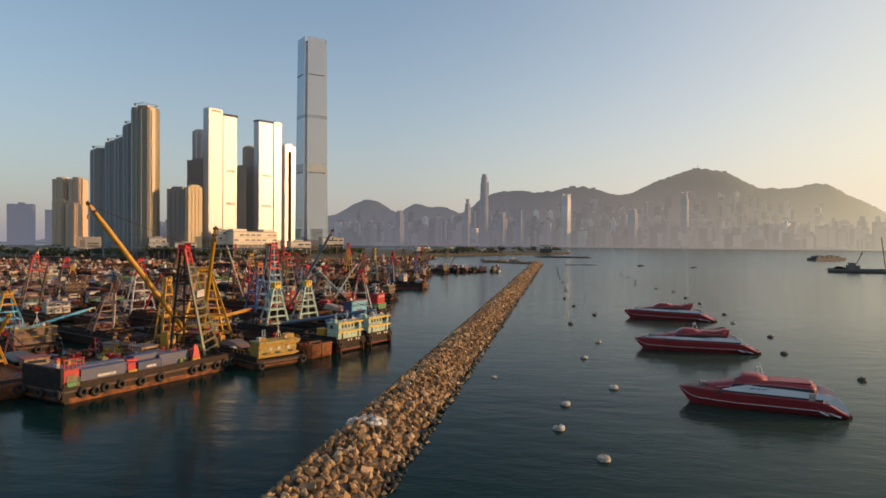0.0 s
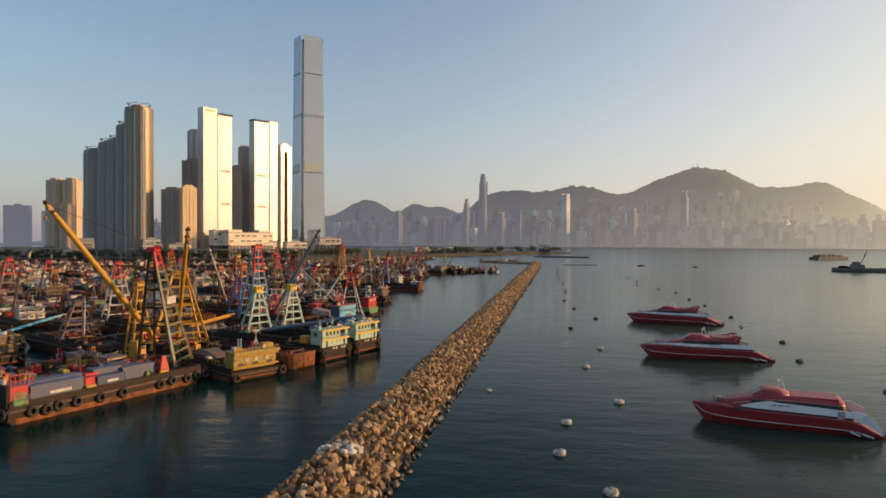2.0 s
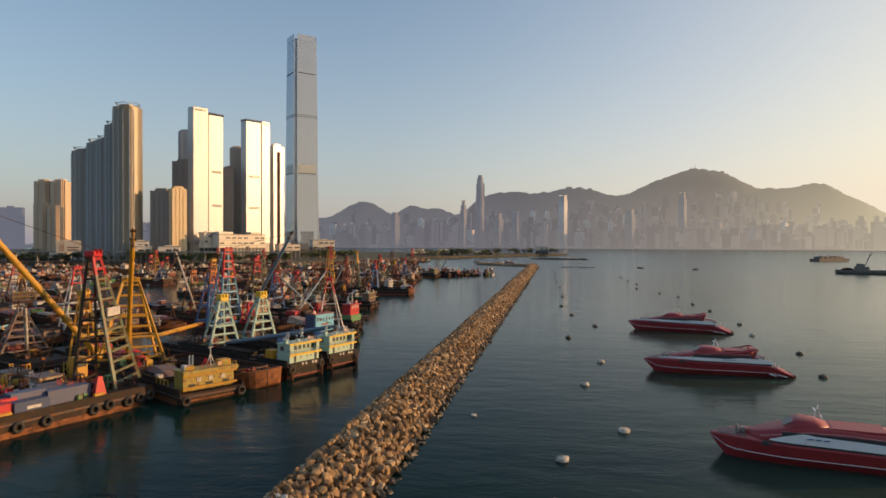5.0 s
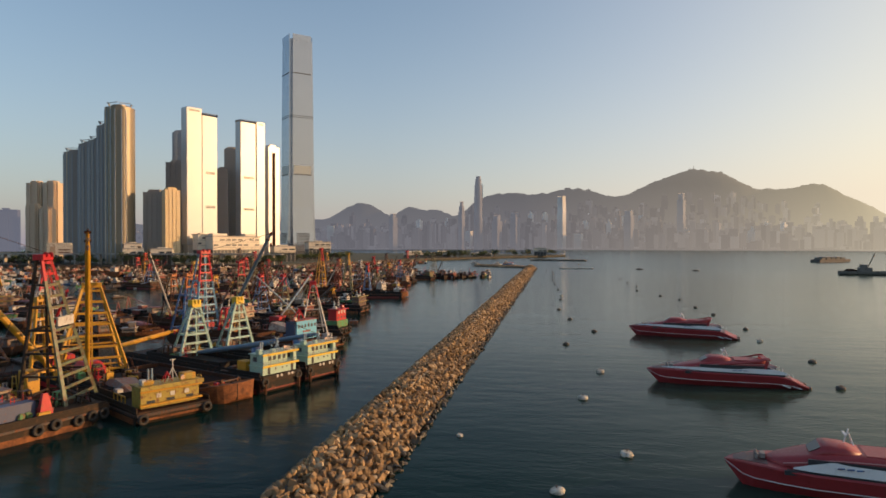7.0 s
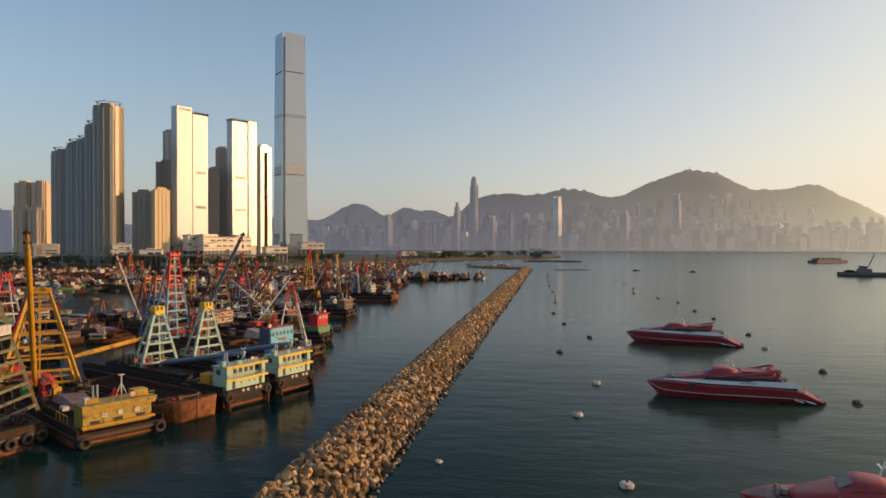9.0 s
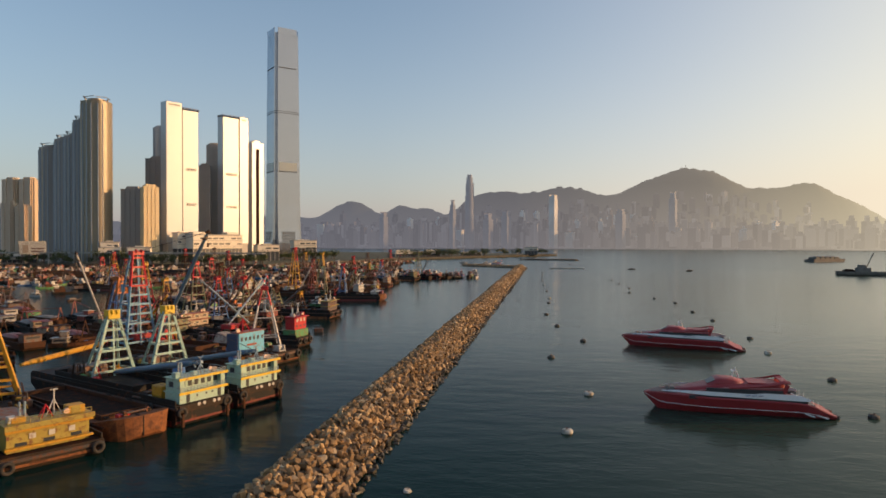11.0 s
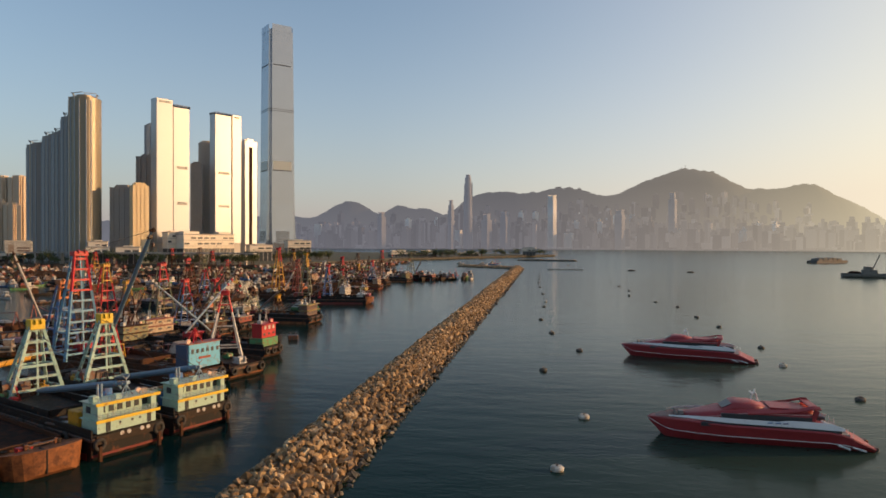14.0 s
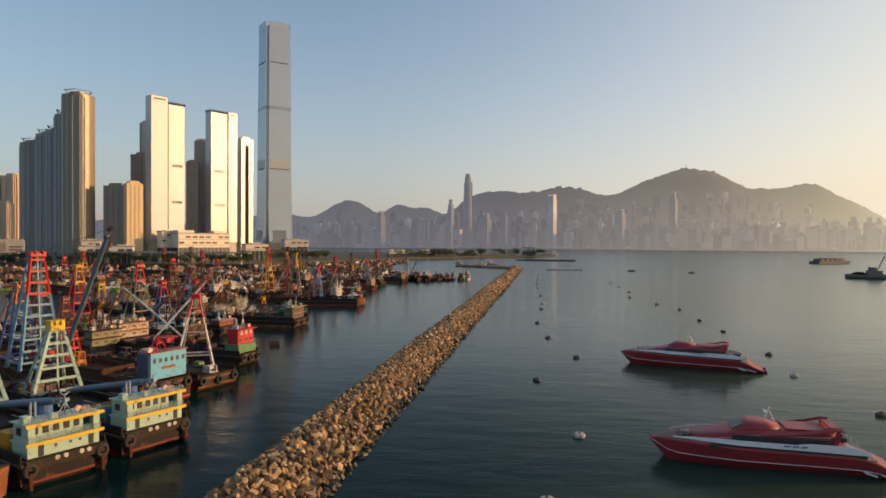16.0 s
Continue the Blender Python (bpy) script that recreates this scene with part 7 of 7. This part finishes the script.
# low dumb lighters packed between the derricks
def dumb_lighter(label, hullm, housem, roofm, cargo, high):
    t = thing("dumb_lighter", label, "barge", group="boats in the shelter")
    part("hull", loft(bmesh.new(), [[(x, -hw, z1), (x, -hw * 0.92, z0), (x, hw * 0.92, z0), (x, hw, z1)] for x, hw, z0, z1 in ((0, 3.6, 0.8, 2.9), (1.5, 4.4, -0.5, 2.6), (26, 4.4, -0.5, 2.5), (29, 3.4, 1.0, 3.0))]), hullm, t)
    part("hatch_coaming", boxes((8, 25, -3.6, -3.3, 2.5, 3.7), (8, 25, 3.3, 3.6, 2.5, 3.7), (8, 8.3, -3.3, 3.3, 2.5, 3.7), (24.7, 25, -3.3, 3.3, 2.5, 3.7)), hullm, t)
    hs = part("deckhouse", box(bmesh.new(), 1.5, 6, -3, 3, 2.6, 5.2, 0.1), housem, t)
    part("window", box(bmesh.new(), 1.4, 1.6, -2.2, 2.2, 3.8, 4.6), window_dark, hs)
    part("roof_slab", box(bmesh.new(), 1, 6.5, -3.4, 3.4, 5.2, 5.4), roofm, t)
    part("cargo_cover", loft(bmesh.new(), [[(k, -3.2, 3.0), (k, -1.6, 3.0 + high * w), (k, 1.8, 3.0 + high * 0.9 * w), (k, 3.2, 3.0)] for k, w in ((8.5, 0.3), (12, 0.9), (17, 1.0), (22, 0.8), (24.5, 0.2))]), cargo, t)
    bm = bmesh.new()
    beam(bm, (26.5, -1.5, 2.5), (26.5, 0, high * 2 + 6), 0.35)
    beam(bm, (26.5, 1.5, 2.5), (26.5, 0, high * 2 + 6), 0.35)
    beam(bm, (26.5, 0, high * 2 + 5.6), (13, 0, 7), 0.3)
    part("light_derrick", bm, roofm, t)
    return t


DUMB = [dumb_lighter("dark lighter with a red roof and covered cargo", hull_black, cream_paint, faded_red, grey_paint, 2.0),
        dumb_lighter("rusty lighter with a dull red cover", hull_rust, grey_paint, hull_rust, faded_red, 1.6),
        dumb_lighter("brown lighter heaped with scrap", hull_brown, white_paint, grey_paint, hull_rust, 2.6),
        dumb_lighter("rusty lighter with a green house and tan cover", hull_rust, green_paint, faded_red, cream_paint, 1.2)]
used = [0] * 4
n = tries = 0
while n < 46 and tries < 12000:
    tries += 1
    y = frng.uniform(165, 470)
    x = frng.uniform(-0.84 * y - 30, -118 - 0.02 * y)
    if any((x - a) ** 2 + (y - b) ** 2 < (4.5 + c * 0.72) ** 2 for a, b, c in TAKEN):
        continue
    rz = frng.choice((150, 330)) + frng.uniform(-9, 9)
    cx, cy = math.cos(radians(rz)), math.sin(radians(rz))
    TAKEN += [(x + cx * k, y + cy * k, 8.5) for k in (-9, 0, 9)]
    k = frng.randrange(4)
    m = pose(x - cx * 14, y - cy * 14, 0, 0, 0, rz)
    if used[k]:
        copy_thing(DUMB[k], m)
    else:
        DUMB[k].matrix_basis = m
    used[k] += 1
    n += 1

# the crowd of small craft too far off to tell apart, as one piece
CROWD = [hull_black, hull_rust, hull_brown, white_paint, faded_red, pale_grey, cream_paint, blue_paint, grey_paint, green_paint, dark_steel]
bm = bmesh.new()
marks = []
n = tries = 0
while n < 520 and tries < 30000:
    tries += 1
    y = 520 + 455 * frng.random()
    x = frng.uniform(-0.86 * y - 60, -80 - 0.04 * y)
    if n >= 420:   # the bay behind, up to the reclaimed shore
        x = frng.uniform(-320, -150)
        y = frng.uniform(960, 1150 + max(0.0, x + 270) * 2.2)
    if any((x - a) ** 2 + (y - b) ** 2 < (6.0 + c * 0.8) ** 2 for a, b, c in TAKEN):
        continue
    TAKEN.append((x, y, 6.0))
    m = pose(x, y, 0, 0, 0, frng.choice((150, 330, 60, 240)) + frng.uniform(-20, 20))
    L_, B_ = frng.uniform(9, 19), frng.uniform(3, 5)
    f0, v0 = len(bm.faces), len(bm.verts)
    rings = [[(k * L_, -w * B_ / 2, zt), (k * L_, -w * B_ * 0.35, -0.4), (k * L_, w * B_ * 0.35, -0.4), (k * L_, w * B_ / 2, zt)] for k, w, zt in ((0, 0.8, 1.5), (0.4, 1.0, 1.3), (0.8, 0.7, 1.8), (1.0, 0.05, 2.3))]
    loft(bm, rings)
    f1 = len(bm.faces)
    box(bm, L_ * 0.1, L_ * 0.5, -B_ * 0.33, B_ * 0.33, 1.2, 3.6)
    f2 = len(bm.faces)
    box(bm, L_ * 0.08, L_ * 0.54, -B_ * 0.38, B_ * 0.38, 3.6, 3.8)
    box(bm, L_ * 0.3, L_ * 0.46, -B_ * 0.22, B_ * 0.22, 3.8, 5.4)
    f3 = len(bm.faces)
    beam(bm, (L_ * 0.6, 0, 1), (L_ * 0.6, 0, frng.uniform(6, 11)), 0.22)
    beam(bm, (L_ * 0.6, 0, 2.5), (L_ * 0.9, 0, frng.uniform(4, 8)), 0.18)
    marks.append((v0, m))
    hullc, wall, roof = frng.choice((0, 0, 0, 1, 2, 7, 9)), frng.choice((3, 6, 8, 5, 10, 4, 1)), frng.choice((4, 1, 3, 8, 6, 10, 1, 4, 2))
    bm.faces.ensure_lookup_table()
    for f in bm.faces[f0:f1]:
        f.material_index = hullc
    for f in bm.faces[f1:f2]:
        f.material_index = wall
    for f in bm.faces[f2:f3]:
        f.material_index = roof
    for f in bm.faces[f3:]:
        f.material_index = 10
    n += 1
bm.verts.ensure_lookup_table()
ends = [v for v, _ in marks[1:]] + [len(bm.verts)]
for (v0, m), v1 in zip(marks, ends):
    for v in bm.verts[v0:v1]:
        v.co = m @ v.co
me = finish("moored_craft", bm, CROWD[0])
for c in CROWD[1:]:
    me.materials.append(c)
tagged(new("moored_craft", me), "hundreds of small moored craft crowding the far shelter", "boats", kind="stuff")

# a tight cluster of larger vessels at the far end of the shelter
for i in range(26):
    k = (8, 2, 0, 9, 7, 1, 3, 10, 0, 2)[i % 10]
    big = frng.uniform(1.0, 1.45) if k < 10 else 0.9
    row = i % 2
    x = -112 + (i // 2) * 8.2 + frng.uniform(-1.5, 1.5)
    copy_thing(FLEET[k], pose(x, 726 + (x + 112) * 0.5 + row * 26, 0, 0, 0, 265 + frng.uniform(-14, 14)) @ Matrix.Scale(big, 4))
for x, y, k, rz in ((-150, 300, 3, 20), (-170, 322, 0, 100), (-300, 560, 6, 10), (-262, 470, 4, 60), (-120, 352, 7, 30), (-20, 1180, 7, 20), (-60, 1230, 6, 10), (-2, 1205, 2, 30), (128, 1190, 4, 80), (188, 1000, 5, 0), (255, 960, 4, 10)):
    copy_thing(FLEET[k], pose(x, y, 0, 0, 0, rz))

# ---- far vessels on the open water ----
t = thing("deck_barge", "long grey deck barge loaded with covered cargo", "barge", pose(600, 1380, 0, 0, 0, 30))
barge_hull(t, 90, 20, 5, ship_grey, True, 2)
for i in range(5):
    part("cargo_block", box(bmesh.new(), 8 + i * 14, 20 + i * 14, -8, 8, 5.1, 10 + (i % 2), 0.5), ship_grey, t)
t = thing("crane_ship", "grey crane ship with raised jibs at anchor", "ship", pose(400, 872, 0, 0, 0, -14))
part("hull", hull_loft(78, 14, 6, 5), ship_grey, t)
part("deckhouse", box(bmesh.new(), 20, 34, -5, 5, 4, 9, 0.3), ship_grey, t)
part("bridge", box(bmesh.new(), 22, 29, -4, 4, 9, 12.5, 0.3), ship_grey, t)
boom(t, (30, 0, 9), (37, 0, 26), ship_grey, ship_grey, 1.0, True)
boom(t, (62, 0, 5), (57, 0, 44), ship_grey, ship_grey, 1.0, True)
part("cargo_load", loft(bmesh.new(), [[(k, -4 * w, 4.5), (k, -2 * w, 4.5 + 3 * w), (k, 2 * w, 4.5 + 3 * w), (k, 4 * w, 4.5)] for k, w in ((6, 0.4), (10, 1.0), (16, 0.9), (19, 0.4))]), deck_mat, t)
t = thing("pontoon", "low grey floating pontoon off the breakwater's end", "pontoon", pose(106, 1015, 0, 0, 0, 2))
part("float", box(bmesh.new(), -24, 24, -4, 4, -0.5, 1.4, 0.3), concrete, t)
part("bollard_row", boxes(*[(x, x + 0.6, -3.6, -3, 1.4, 2.2) for x in range(-22, 23, 11)]), dark_steel, t)

t = thing("long_barge", "long faded orange-red barge lying across the shelter", "barge", pose(-494, 750, 0, 0, 0, 5), group="boats in the shelter")
barge_hull(t, 62, 11, 4.5, hull_orange, True, 2, [(8, -1), (20, -1)])
stern_house(t, 50, 56, 8, 4.6, 2, white_paint, None, orange_paint, 2.6, 4)
